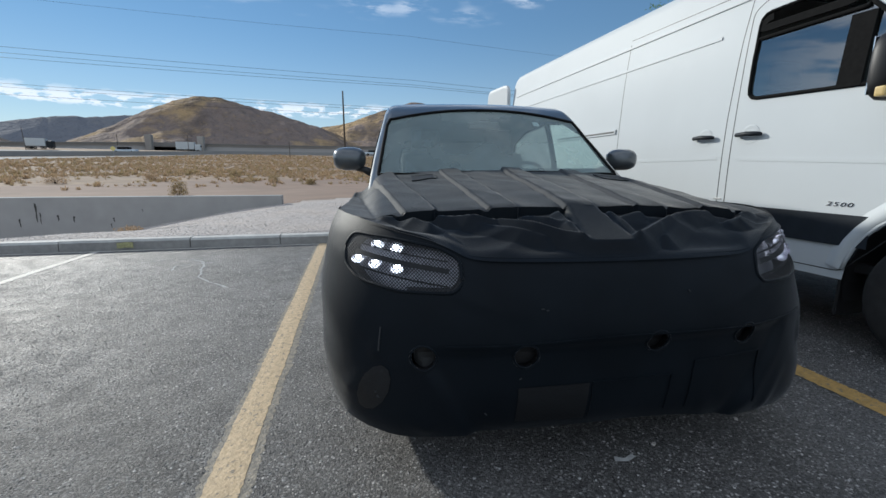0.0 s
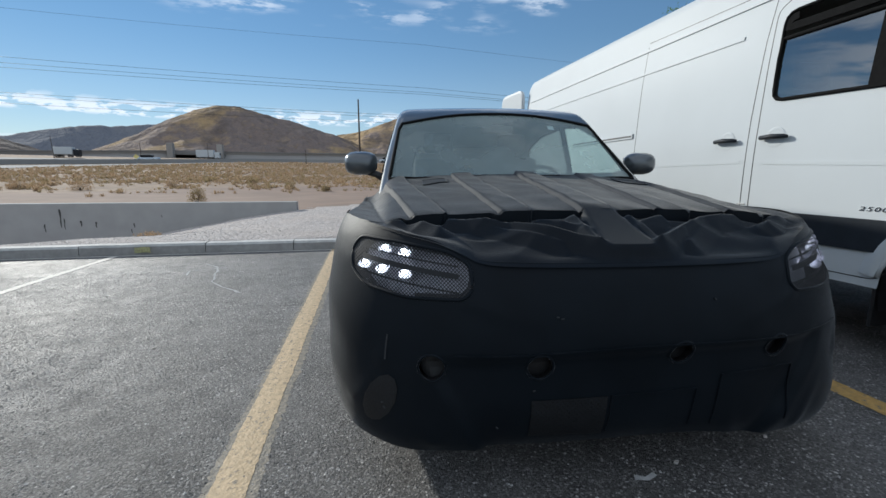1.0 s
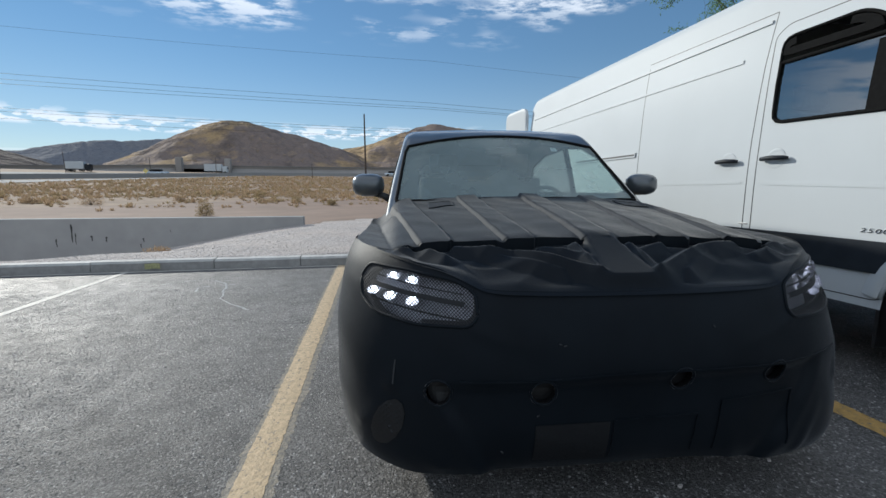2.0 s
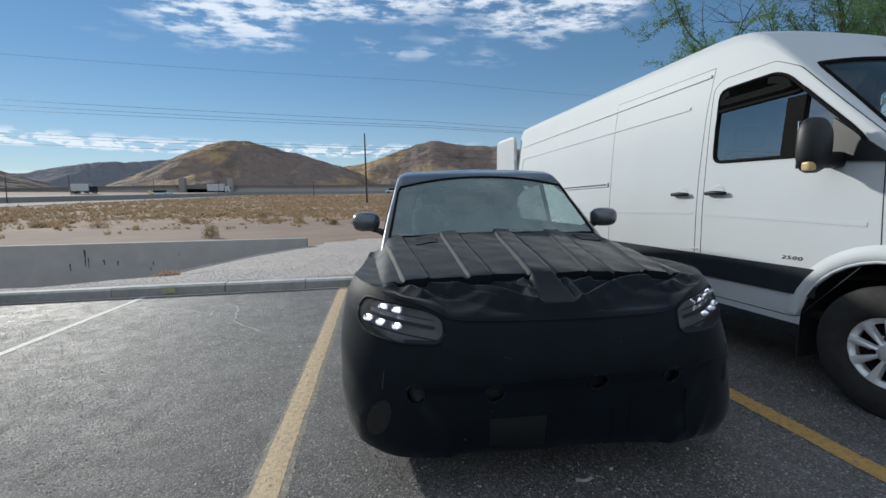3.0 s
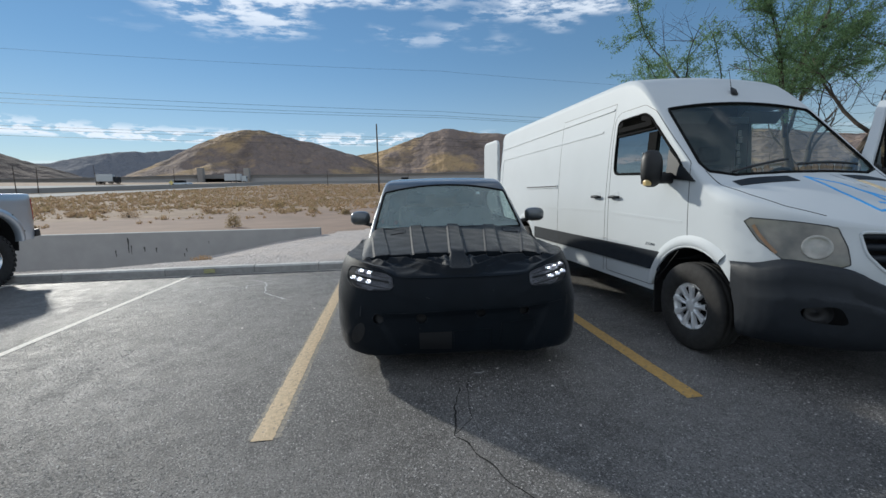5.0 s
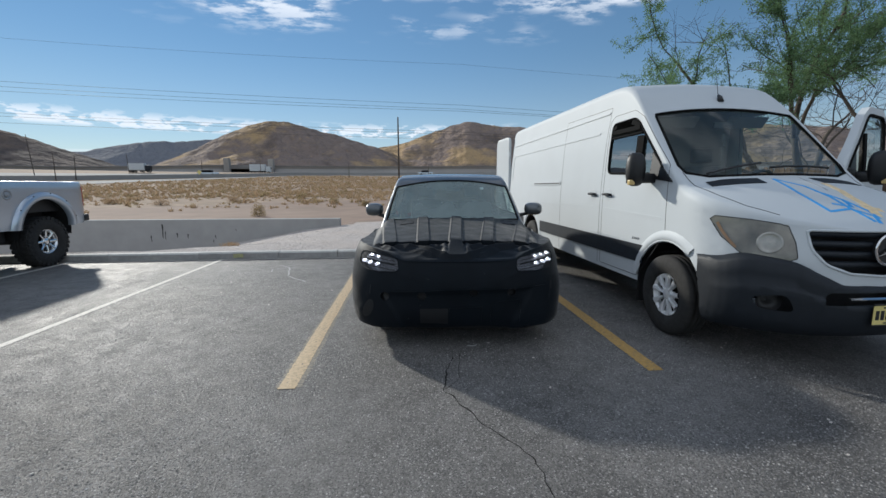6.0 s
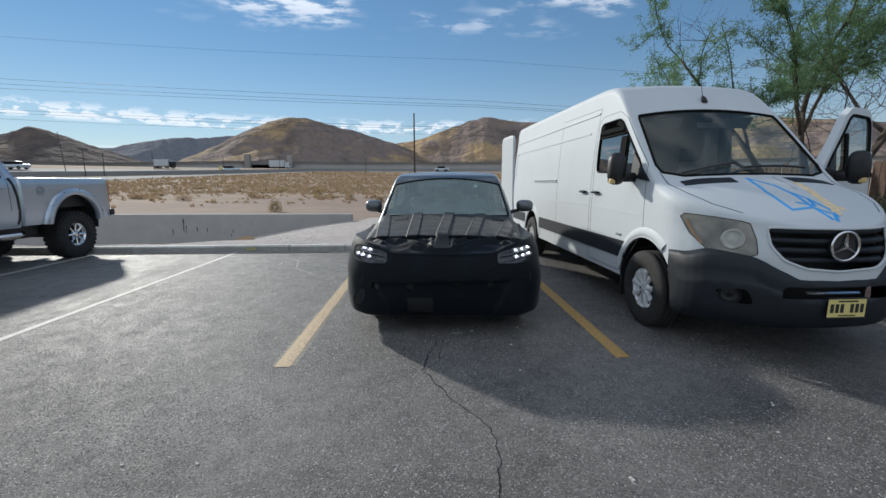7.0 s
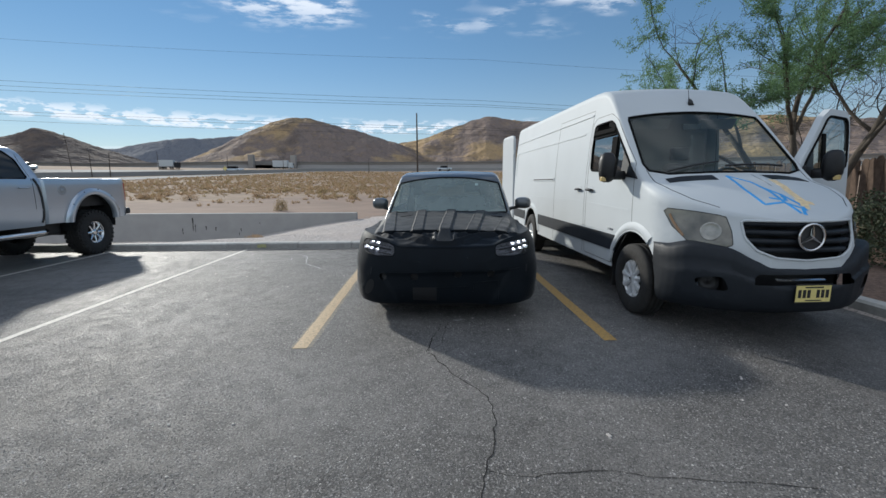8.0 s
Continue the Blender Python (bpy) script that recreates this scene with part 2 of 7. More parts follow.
def gravel_material():
    """A bed of small mixed stones: each cell of a fine mosaic has its own grey or pinkish tone and its own bulge."""
    m = bpy.data.materials.new("gravel_bed")
    m.use_nodes = True
    n, l = m.node_tree.nodes, m.node_tree.links
    b = n["Principled BSDF"]
    b.inputs["Roughness"].default_value = 0.95
    tc = n.new("ShaderNodeTexCoord")
    v = n.new("ShaderNodeTexVoronoi")
    v.inputs["Scale"].default_value = 38
    l.new(tc.outputs["Object"], v.inputs["Vector"])
    cr = n.new("ShaderNodeValToRGB")
    stops = [(0.0, (0.22, 0.20, 0.185)), (0.3, (0.37, 0.325, 0.295)), (0.6, (0.44, 0.385, 0.35)), (0.85, (0.51, 0.455, 0.42)), (1.0, (0.62, 0.59, 0.56))]
    for k, (pos, c) in enumerate(stops):
        e = cr.color_ramp.elements[k] if k < 2 else cr.color_ramp.elements.new(pos)
        e.position, e.color = pos, (*c, 1)
    sep = n.new("ShaderNodeSeparateColor")
    l.new(v.outputs["Color"], sep.inputs[0])
    l.new(sep.outputs[0], cr.inputs[0])
    t = n.new("ShaderNodeTexNoise")
    t.inputs["Scale"].default_value, t.inputs["Detail"].default_value = 0.7, 6
    l.new(tc.outputs["Object"], t.inputs["Vector"])
    mr = n.new("ShaderNodeMapRange")
    mr.inputs[1].default_value, mr.inputs[2].default_value, mr.inputs[4].default_value = 0.45, 0.65, 0.6
    l.new(t.outputs["Fac"], mr.inputs[0])
    mx = n.new("ShaderNodeMix")
    mx.data_type = "RGBA"
    l.new(mr.outputs[0], mx.inputs["Factor"])
    l.new(cr.outputs[0], mx.inputs["A"])
    mx.inputs["B"].default_value = (0.47, 0.40, 0.345, 1)
    l.new(mx.outputs["Result"], b.inputs["Base Color"])
    bp = n.new("ShaderNodeBump")
    bp.invert = True
    bp.inputs["Strength"].default_value, bp.inputs["Distance"].default_value = 0.35, 0.006
    l.new(v.outputs["Distance"], bp.inputs["Height"])
    l.new(bp.outputs[0], b.inputs["Normal"])
    return m


ASPHALT = asphalt_material()
YELLOW = paint_line_material("yellow_paint", (0.53, 0.395, 0.235), 0.55)
OLD_PAINT = paint_line_material("old_faded_paint", (0.27, 0.235, 0.18), 0.47)
# fresher line; its colour is also darkened for the shade it lies in
FRESH_YELLOW = paint_line_material("fresher_yellow_in_shade", (0.44, 0.275, 0.085), 0.55)
WHITE_LINE = paint_line_material("white_line_paint", (0.56, 0.53, 0.47), 0.58)
KERB_TOP = material("sunlit_kerb_top", (0.52, 0.507, 0.475), 0.8, spread=0.12, scale=14, bump=0.3, bump_scale=120, stain=0.5, stain_scale=2.2, dark=0.7, random_tint=0.06)
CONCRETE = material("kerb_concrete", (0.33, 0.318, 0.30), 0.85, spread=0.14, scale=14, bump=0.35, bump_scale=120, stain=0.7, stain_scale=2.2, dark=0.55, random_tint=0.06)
WALL_CONCRETE = material("wall_concrete", (0.37, 0.36, 0.345), 0.9, spread=0.06, scale=2.5, bump=0.15, bump_scale=60, stain=0.35, stain_scale=0.8, dark=0.75)
GRAVEL = gravel_material()
STONE = material("gravel_stone", (0.60, 0.555, 0.515), 0.9, spread=0.2, scale=30, bump=0.3, bump_scale=120)
CLOTH = material("black_cover_cloth", (0.0044, 0.0070, 0.0104), 0.52, spread=0.25, scale=3.0, bump=0.12, bump_scale=420, spec=0.13, stain=0.25, stain_scale=5, dark=1.6)
CLOTH.node_tree.nodes["Principled BSDF"].inputs["Sheen Weight"].default_value = 0.20
CLOTH.node_tree.nodes["Principled BSDF"].inputs["Sheen Roughness"].default_value = 0.30
COVER_GREY = material("pale_cover_grey", (0.026, 0.028, 0.031), 0.75, spread=0.3, scale=40)
SENSOR_BLACK = material("sensor_black", (0.004, 0.004, 0.005), 0.5, spread=0.3, scale=40)
MESH_NET = material("cover_mesh_net", (0.006, 0.007, 0.009), 0.6, spread=0.3, scale=90)
DARK_PAINT = material("dark_grey_car_paint", (0.085, 0.095, 0.105), 0.32, metal=0.4, coat=1.0, spread=0.04, scale=300)
WHITE_PAINT = material("white_van_paint", (0.55, 0.58, 0.595), 0.6, spec=0.14, coat=0.10, spread=0.015, scale=2, stain=0.16, stain_scale=1.6, dark=0.86)
WHITE_PAINT.node_tree.nodes["Principled BSDF"].inputs["Coat Roughness"].default_value = 0.4
SILVER = material("silver_truck_paint", (0.47, 0.53, 0.60), 0.28, metal=0.65, coat=0.8, spread=0.03, scale=400, stain=0.2, stain_scale=2.0, dark=0.8)
PLASTIC = material("black_plastic", (0.018, 0.018, 0.019), 0.5, spread=0.2, scale=60, bump=0.1, bump_scale=300)
GREY_PLASTIC = material("grey_bumper_plastic", (0.010, 0.0135, 0.019), 0.55, spec=0.35, spread=0.12, scale=20, bump=0.12, bump_scale=350, stain=0.3, stain_scale=3.0, dark=0.8)
MOULDING = material("side_moulding_plastic", (0.016, 0.021, 0.028), 0.65, spec=0.3, spread=0.15, scale=14, bump=0.08, bump_scale=350, stain=0.35, stain_scale=2.0, dark=1.6)
SEAL = material("window_rubber", (0.010, 0.010, 0.010), 0.9, spec=0.08, spread=0.2, scale=40)
RUBBER = material("tyre_rubber", (0.022, 0.021, 0.020), 0.85, spread=0.3, scale=20, bump=0.25, bump_scale=150)
CHROME = material("chrome", (0.75, 0.75, 0.75), 0.12, metal=1.0, spread=0.03, scale=8)
ALLOY = material("wheel_silver", (0.78, 0.79, 0.80), 0.28, metal=0.35, spread=0.08, scale=12)
LAMP_HAZE = material("hazed_lamp_lens", (0.20, 0.185, 0.15), 0.14, spread=0.45, scale=4, coat=0.8, stain=0.6, stain_scale=9, dark=0.45)
HAZED_REFLECTOR = material("hazed_reflector", (0.30, 0.29, 0.26), 0.24, metal=0.5, spread=0.3, scale=12, coat=0.5)
PALE_AMBER = material("faded_amber_lens", (0.55, 0.40, 0.16), 0.35, spread=0.1, scale=20)
LAMP_INNER = material("lamp_reflector", (0.50, 0.50, 0.56), 0.35, metal=0.3, spread=0.2, scale=30)
DULL_AMBER = material("dulled_amber_lens", (0.22, 0.12, 0.05), 0.3, spread=0.1, scale=20, coat=0.6)
AMBER = material("amber_lens", (0.62, 0.20, 0.04), 0.3, spread=0.1, scale=20, coat=0.6)
RED_LENS = material("red_lens", (0.35, 0.03, 0.025), 0.25, coat=0.8, spread=0.1, scale=20)
WOOD = material("fence_wood", (0.095, 0.062, 0.043), 0.85, spread=0.3, scale=9, bump=0.4, bump_scale=40, stain=0.4, stain_scale=1.5, random_tint=0.25)
BARK = material("tree_bark", (0.075, 0.06, 0.046), 0.9, spread=0.3, scale=14, bump=0.6, bump_scale=30)


def leaf_material(name, color, through_):
    """Thin leaves that let the sun shine through."""
    m = bpy.data.materials.new(name)
    m.use_nodes = True
    n, l = m.node_tree.nodes, m.node_tree.links
    n.clear()
    tc = n.new("ShaderNodeTexCoord")
    t = n.new("ShaderNodeTexNoise")
    t.inputs["Scale"].default_value, t.inputs["Detail"].default_value = 2.5, 5.0
    l.new(tc.outputs["Object"], t.inputs["Vector"])
    mx = n.new("ShaderNodeMix")
    mx.data_type = "RGBA"
    l.new(t.outputs["Fac"], mx.inputs["Factor"])
    mx.inputs["A"].default_value = (*[c * 0.6 for c in color], 1)
    mx.inputs["B"].default_value = (*[c * 1.4 for c in color], 1)
    d, tr, s = n.new("ShaderNodeBsdfDiffuse"), n.new("ShaderNodeBsdfTranslucent"), n.new("ShaderNodeMixShader")
    l.new(mx.outputs["Result"], d.inputs[0])
    l.new(mx.outputs["Result"], tr.inputs[0])
    s.inputs[0].default_value = through_
    l.new(d.outputs[0], s.inputs[1])
    l.new(tr.outputs[0], s.inputs[2])
    o = n.new("ShaderNodeOutputMaterial")
    l.new(s.outputs[0], o.inputs[0])
    return m


LEAF = leaf_material("feathery_leaf", (0.165, 0.26, 0.13), 0.55)
HEDGE = material("hedge_leaf", (0.045, 0.06, 0.028), 0.7, spread=0.4, scale=6.0)
BARK_MULCH = material("mulch", (0.17, 0.11, 0.08), 0.95, spread=0.45, scale=22, bump=0.9, bump_scale=35)
SCRUB = leaf_material("dry_scrub", (0.43, 0.31, 0.195), 0.40)
GREEN_SCRUB = leaf_material("olive_scrub", (0.37, 0.285, 0.16), 0.40)
STEEL = material("galvanised_steel", (0.38, 0.39, 0.40), 0.5, metal=0.6, spread=0.12, scale=8)
POLE_WOOD = material("pole_wood", (0.075, 0.058, 0.045), 0.9, spread=0.3, scale=5, bump=0.4)
ROAD_CONCRETE = material("freeway_concrete", (0.28, 0.272, 0.26), 0.9, spec=0.2, spread=0.06, scale=0.3, stain=0.3, stain_scale=0.05, dark=0.8)
FAR_WALL = material("embankment_concrete", (0.30, 0.28, 0.26), 0.9, spread=0.12, scale=0.12, stain=0.4, stain_scale=0.05, dark=0.75)
DARK_STEEL = material("bridge_girder", (0.19, 0.18, 0.17), 0.7, spread=0.15, scale=0.5)
INTERIOR = material("cabin_trim", (0.035, 0.035, 0.036), 0.8, spread=0.2, scale=9)
SEAT_CLOTH = material("seat_cloth", (0.06, 0.06, 0.062), 0.9, spread=0.2, scale=30)
CARGO = material("cargo_lining", (0.12, 0.115, 0.11), 0.85, spread=0.12, scale=6)
# the greenish veils put reflected sky, with some dust, into the glass colour
WINDSCREEN = glass("windscreen_glass", (0.78, 0.87, 0.84), haze=0.045, veil_tint=(0.40, 0.50, 0.47), even=True)
CAR_SCREEN = glass("dusty_veiled_car_windscreen", (0.80, 0.93, 0.89), haze=0.34, veil_tint=(0.50, 0.60, 0.58), even=True)
CAR_SIDE = glass("car_side_glass", (0.72, 0.82, 0.79))
CLEAR = glass("side_glass", (0.55, 0.64, 0.63), ior=2.5)
DARK_GLASS = glass("tinted_glass", (0.30, 0.33, 0.33))
PRIVACY = glass("privacy_glass", (0.10, 0.11, 0.11))
LED = glowing("led_white", (0.93, 0.97, 1.0), 10.0)
PLATE_YELLOW = material("plate_yellow", (0.72, 0.60, 0.22), 0.45, spread=0.06, scale=30)
BLUE_SPRAY = material("blue_spray_paint", (0.06, 0.36, 0.78), 0.5, spread=0.15, scale=30)
YELLOW_SPRAY = material("pale_yellow_spray_paint", (0.80, 0.62, 0.36), 0.55, spread=0.15, scale=30)
SMOKED = material("smoked_acrylic", (0.012, 0.012, 0.013), 0.4, spec=0.1, spread=0.1, scale=10)

# ---- mesh tools ----
from mathutils.bvhtree import BVHTree


def thing(name, m=None, label="", category="", group="", kind=""):
    """An empty at a thing's base, which carries its parts."""
    ob = new(name)
    ob.empty_display_size = 0.1
    if m is not None:
        ob.matrix_world = m
    return tagged(ob, label, category, group, kind)


def part(name, bm, mat, parent=None, label="", smooth=False, m=None):
    """Link a bmesh as one mesh object, under a thing or a part."""
    me = bpy.data.meshes.new(name)
    if smooth:
        for f in bm.faces:
            f.smooth = True
    bm.to_mesh(me)
    bm.free()
    for one in mat if isinstance(mat, (list, tuple)) else [mat]:
        me.materials.append(one)
    ob = new(name, me)
    if parent is not None:
        ob.parent = parent
    if m is not None:
        ob.matrix_basis = m
    if label:
        tagged(ob, label)
    return ob


def box(x0, x1, y0, y1, z0, z1, bevel=0.0, bm=None):
    own = bmesh.new()
    vs = [own.verts.new((x, y, z)) for x in (x0, x1) for y in (y0, y1) for z in (z0, z1)]
    for q in ((0, 1, 3, 2), (4, 6, 7, 5), (0, 4, 5, 1), (2, 3, 7, 6), (0, 2, 6, 4), (1, 5, 7, 3)):
        own.faces.new([vs[i] for i in q])
    bmesh.ops.recalc_face_normals(own, faces=own.faces)
    if bevel:
        bmesh.ops.bevel(own, geom=own.edges[:], offset=bevel, segments=2, affect="EDGES", profile=0.6)
    if bm is None:
        return own
    tmp = bpy.data.meshes.new("tmp")
    own.to_mesh(tmp)
    own.free()
    bm.from_mesh(tmp)
    bpy.data.meshes.remove(tmp)
    return bm


def join(*bms):
    out = bmesh.new()
    for b in bms:
        tmp = bpy.data.meshes.new("tmp")
        b.to_mesh(tmp)
        b.free()
        out.from_mesh(tmp)
        bpy.data.meshes.remove(tmp)
    return out


def moved(bm, m):
    bmesh.ops.transform(bm, matrix=m, verts=bm.verts)
    return bm


def grid(rows, close_u=False, close_v=False):
    """Quads over rows of points."""
    bm = bmesh.new()
    vs = [[bm.verts.new(p) for p in r] for r in rows]
    nu, nv = len(rows), len(rows[0])
    for i in range(nu if close_u else nu - 1):
        for j in range(nv if close_v else nv - 1):
            q = [vs[i][j], vs[(i + 1) % nu][j], vs[(i + 1) % nu][(j + 1) % nv], vs[i][(j + 1) % nv]]
            q = list(dict.fromkeys(q))
            if len(q) > 2:
                bm.faces.new(q)
    return bm


def lathe(profile, steps=32, axis="X"):
    """Turn a profile of (along, radius) round an axis."""
    rows = []
    for k in range(steps):
        a = 2 * math.pi * k / steps
        ring = []
        for s, r in profile:
            c, d = r * math.cos(a), r * math.sin(a)
            ring.append({"X": (s, c, d), "Y": (d, s, c), "Z": (c, d, s)}[axis])
        rows.append(ring)
    bm = grid(rows, close_u=True)
    bmesh.ops.recalc_face_normals(bm, faces=bm.faces)
    return bm


def tube(points, radius, sides=8, closed=False):
    """A round bar along points; radius may be a list."""
    pts = [Vector(p) for p in points]
    n = len(pts)
    rows = []
    ref = Vector((0.13, 0.31, 0.94)).normalized()
    for i, p in enumerate(pts):
        a = pts[(i - 1) % n] if closed or i > 0 else p
        b = pts[(i + 1) % n] if closed or i < n - 1 else p
        t = (b - a).normalized()
        s = t.cross(ref)
        s = s.normalized() if s.length > 1e-4 else Vector((1, 0, 0))
        w = t.cross(s).normalized()
        r = radius[i] if isinstance(radius, (list, tuple)) else radius
        rows.append([p + (s * math.cos(2 * math.pi * k / sides) + w * math.sin(2 * math.pi * k / sides)) * r for k in range(sides)])
    bm = grid(rows, close_u=closed, close_v=True)
    if not closed:
        for row in (0, -1):
            try:
                bm.verts.ensure_lookup_table()
                idx = range(sides) if row == 0 else range((n - 1) * sides, n * sides)
                bm.faces.new([bm.verts[i] for i in idx])
            except ValueError:
                pass
    bmesh.ops.recalc_face_normals(bm, faces=bm.faces)
    return bm


def lerp(a, b, t):
    return a + (b - a) * t


def curve(pairs, x):
    """A smooth curve through (x, value) pairs."""
    if x <= pairs[0][0]:
        return pairs[0][1]
    for i in range(len(pairs) - 1):
        (x0, y0), (x1, y1) = pairs[i], pairs[i + 1]
        if x <= x1:
            t = (x - x0) / (x1 - x0)
            m0 = (y1 - pairs[i - 1][1]) / (x1 - pairs[i - 1][0]) if i > 0 else (y1 - y0) / (x1 - x0)
            m1 = (pairs[i + 2][1] - y0) / (pairs[i + 2][0] - x0) if i + 2 < len(pairs) else (y1 - y0) / (x1 - x0)
            d = x1 - x0
            return (2 * t**3 - 3 * t**2 + 1) * y0 + (t**3 - 2 * t**2 + t) * d * m0 + (-2 * t**3 + 3 * t**2) * y1 + (t**3 - t**2) * d * m1
    return pairs[-1][1]


def straight(pairs, x):
    if x <= pairs[0][0]:
        return pairs[0][1]
    for (x0, y0), (x1, y1) in zip(pairs, pairs[1:]):
        if x <= x1:
            return lerp(y0, y1, (x - x0) / (x1 - x0))
    return pairs[-1][1]


def smooth01(x, lo, hi):
    t = max(0.0, min(1.0, (x - lo) / (hi - lo)))
    return t * t * (3 - 2 * t)


def rounded(poly, r, steps=3):
    """Round the corners of a 2D polygon."""
    out = []
    n = len(poly)
    for i in range(n):
        p, a, b = Vector(poly[i]), Vector(poly[i - 1]), Vector(poly[(i + 1) % n])
        da, db = (a - p), (b - p)
        rr = min(r, da.length * 0.45, db.length * 0.45)
        s, e = p + da.normalized() * rr, p + db.normalized() * rr
        for k in range(steps + 1):
            t = k / steps
            out.append((1 - t) ** 2 * s + 2 * t * (1 - t) * p + t * t * e)
    return [tuple(q) for q in out]


def cut(bm, poly, axis, keep):
    """Cut a convex opening out of a skin. poly: 2D points seen along axis ('X': (y, z); 'Y': (x, z); 'Z': (x, y)); keep: test of a face's centre, which side to cut.
    Returns the piece that was cut out."""
    c = sum((Vector(p) for p in poly), Vector((0, 0))) / len(poly)
    lo = [min(p[i] for p in poly) - 0.05 for i in (0, 1)]
    hi = [max(p[i] for p in poly) + 0.05 for i in (0, 1)]

    def flat(v):
        return Vector({"X": (v.y, v.z), "Y": (v.x, v.z), "Z": (v.x, v.y)}[axis])

    n = len(poly)
    planes = []
    for i in range(n):
        a, b = Vector(poly[i]), Vector(poly[(i + 1) % n])
        d = b - a
        if d.length < 1e-6:
            continue
        nrm = Vector((d.y, -d.x)).normalized()
        if nrm.dot(c - a) > 0:
            nrm = -nrm
        planes.append((a, nrm))
    for a, nrm in planes:
        faces = [f for f in bm.faces if keep(f.calc_center_median()) and any(lo[0] <= flat(v.co).x <= hi[0] for v in f.verts) and any(lo[1] <= flat(v.co).y <= hi[1] for v in f.verts)]
        geom = set(faces)
        for f in faces:
            geom.update(f.edges)
            geom.update(f.verts)
        co, no = ({"X": (0, q.x, q.y), "Y": (q.x, 0, q.y), "Z": (q.x, q.y, 0)}[axis] for q in (a, nrm))
        bmesh.ops.bisect_plane(bm, geom=list(geom), dist=1e-5, plane_co=co, plane_no=no)
    inside = []
    for f in bm.faces:
        m = f.calc_center_median()
        if keep(m) and all((flat(m) - a).dot(nrm) < 1e-5 for a, nrm in planes):
            inside.append(f)
    piece = bmesh.new()
    made = {}
    for f in inside:
        vs = []
        for v in f.verts:
            if v not in made:
                made[v] = piece.verts.new(v.co)
            vs.append(made[v])
        piece.faces.new(vs)
    bmesh.ops.delete(bm, geom=inside, context="FACES")
    return piece


def copy_bm(bm):
    return bm.copy()


def shifted(bm, d):
    """Move a skin along its own normals."""
    bm.normal_update()
    for v in bm.verts:
        v.co += v.normal * d
    return bm


def rim(bm):
    """The outer border of a piece, as a loop of points."""
    nxt = {}
    for e in bm.edges:
        if len(e.link_faces) == 1:
            a, b = e.verts
            nxt.setdefault(a, []).append(b)
            nxt.setdefault(b, []).append(a)
    if not nxt:
        return []
    start = next(iter(nxt))
    loop, prev, cur = [start], None, start
    while True:
        step = [v for v in nxt[cur] if v is not prev]
        if not step or step[0] is start or len(loop) > 4000:
            break
        prev, cur = cur, step[0]
        loop.append(cur)
    pts = []
    for v in loop:
        if not pts or (v.co - pts[-1]).length > 0.012:
            pts.append(v.co.copy())
    return pts


class Skin:
    """Finds places on a skin, to lay seams and trim on it."""

    def __init__(self, bm):
        self.tree = BVHTree.FromBMesh(bm)

    def side(self, y, z, sign):
        hit, nrm, _, _ = self.tree.ray_cast(Vector((sign * 3.0, y, z)), Vector((-sign, 0, 0)))
        return (hit, nrm if nrm.x * sign > 0 else -nrm) if hit else (Vector((sign * 0.9, y, z)), Vector((sign, 0, 0)))

    def front(self, x, z):
        hit, nrm, _, _ = self.tree.ray_cast(Vector((x, -3.0, z)), Vector((0, 1, 0)))
        return (hit, nrm if nrm.y < 0 else -nrm) if hit else (Vector((x, 0, z)), Vector((0, -1, 0)))

    def top(self, x, y):
        hit, nrm, _, _ = self.tree.ray_cast(Vector((x, y, 6.0)), Vector((0, 0, -1)))
        return (hit, nrm if nrm.z > 0 else -nrm) if hit else (Vector((x, y, 1)), Vector((0, 0, 1)))


def strip(places, width, lift=0.002, thick=0.0):
    """A band laid on a skin: places are (point, normal)."""
    rows = []
    for i, (p, nrm) in enumerate(places):
        a = places[max(0, i - 1)][0]
        b = places[min(len(places) - 1, i + 1)][0]
        t = (b - a).normalized()
        s = t.cross(nrm).normalized() * width / 2
        o = nrm * lift
        rows.append([p - s - nrm * 0.004, p - s + o + nrm * thick, p + s + o + nrm * thick, p + s - nrm * 0.004])
    bm = grid(rows)
    bmesh.ops.recalc_face_normals(bm, faces=bm.faces)
    return bm


def along(poly, step=0.06):
    """Points at even steps along a 2D line."""
    out = []
    for a, b in zip(poly, poly[1:]):
        a, b = Vector(a), Vector(b)
        n = max(1, int((b - a).length / step))
        out += [tuple(a.lerp(b, k / n)) for k in range(n)]
    return out + [tuple(poly[-1])]

# ---- ground, lot, kerbs, wall ----
EYE_X, EYE_Y = 1.2, -3.6
FAR_TURN = radians(0.4)
EDGE_R = [(-60, 60), (-45, 66), (-34, 75), (-27, 84), (-21, 94), (-14, 106), (-8, 114), (9, 126), (40, 130), (90, 130)]
EDGE_Z = [(-60, 1.0), (-45, 1.4), (-34, 2.05), (-27, 2.65), (-21, 3.25), (-14, 4.1), (-8, 4.35), (9, 4.5), (40, 4.5), (90, 3.0)]
KERB_Y, KERB_X = 5.85, 6.02
WALL_Y, WALL_END = 12.4, -1.55


def polar(x, y):
    dx, dy = x - EYE_X, y - EYE_Y
    return math.degrees(math.atan2(dx, dy) + FAR_TURN), math.hypot(dx, dy)


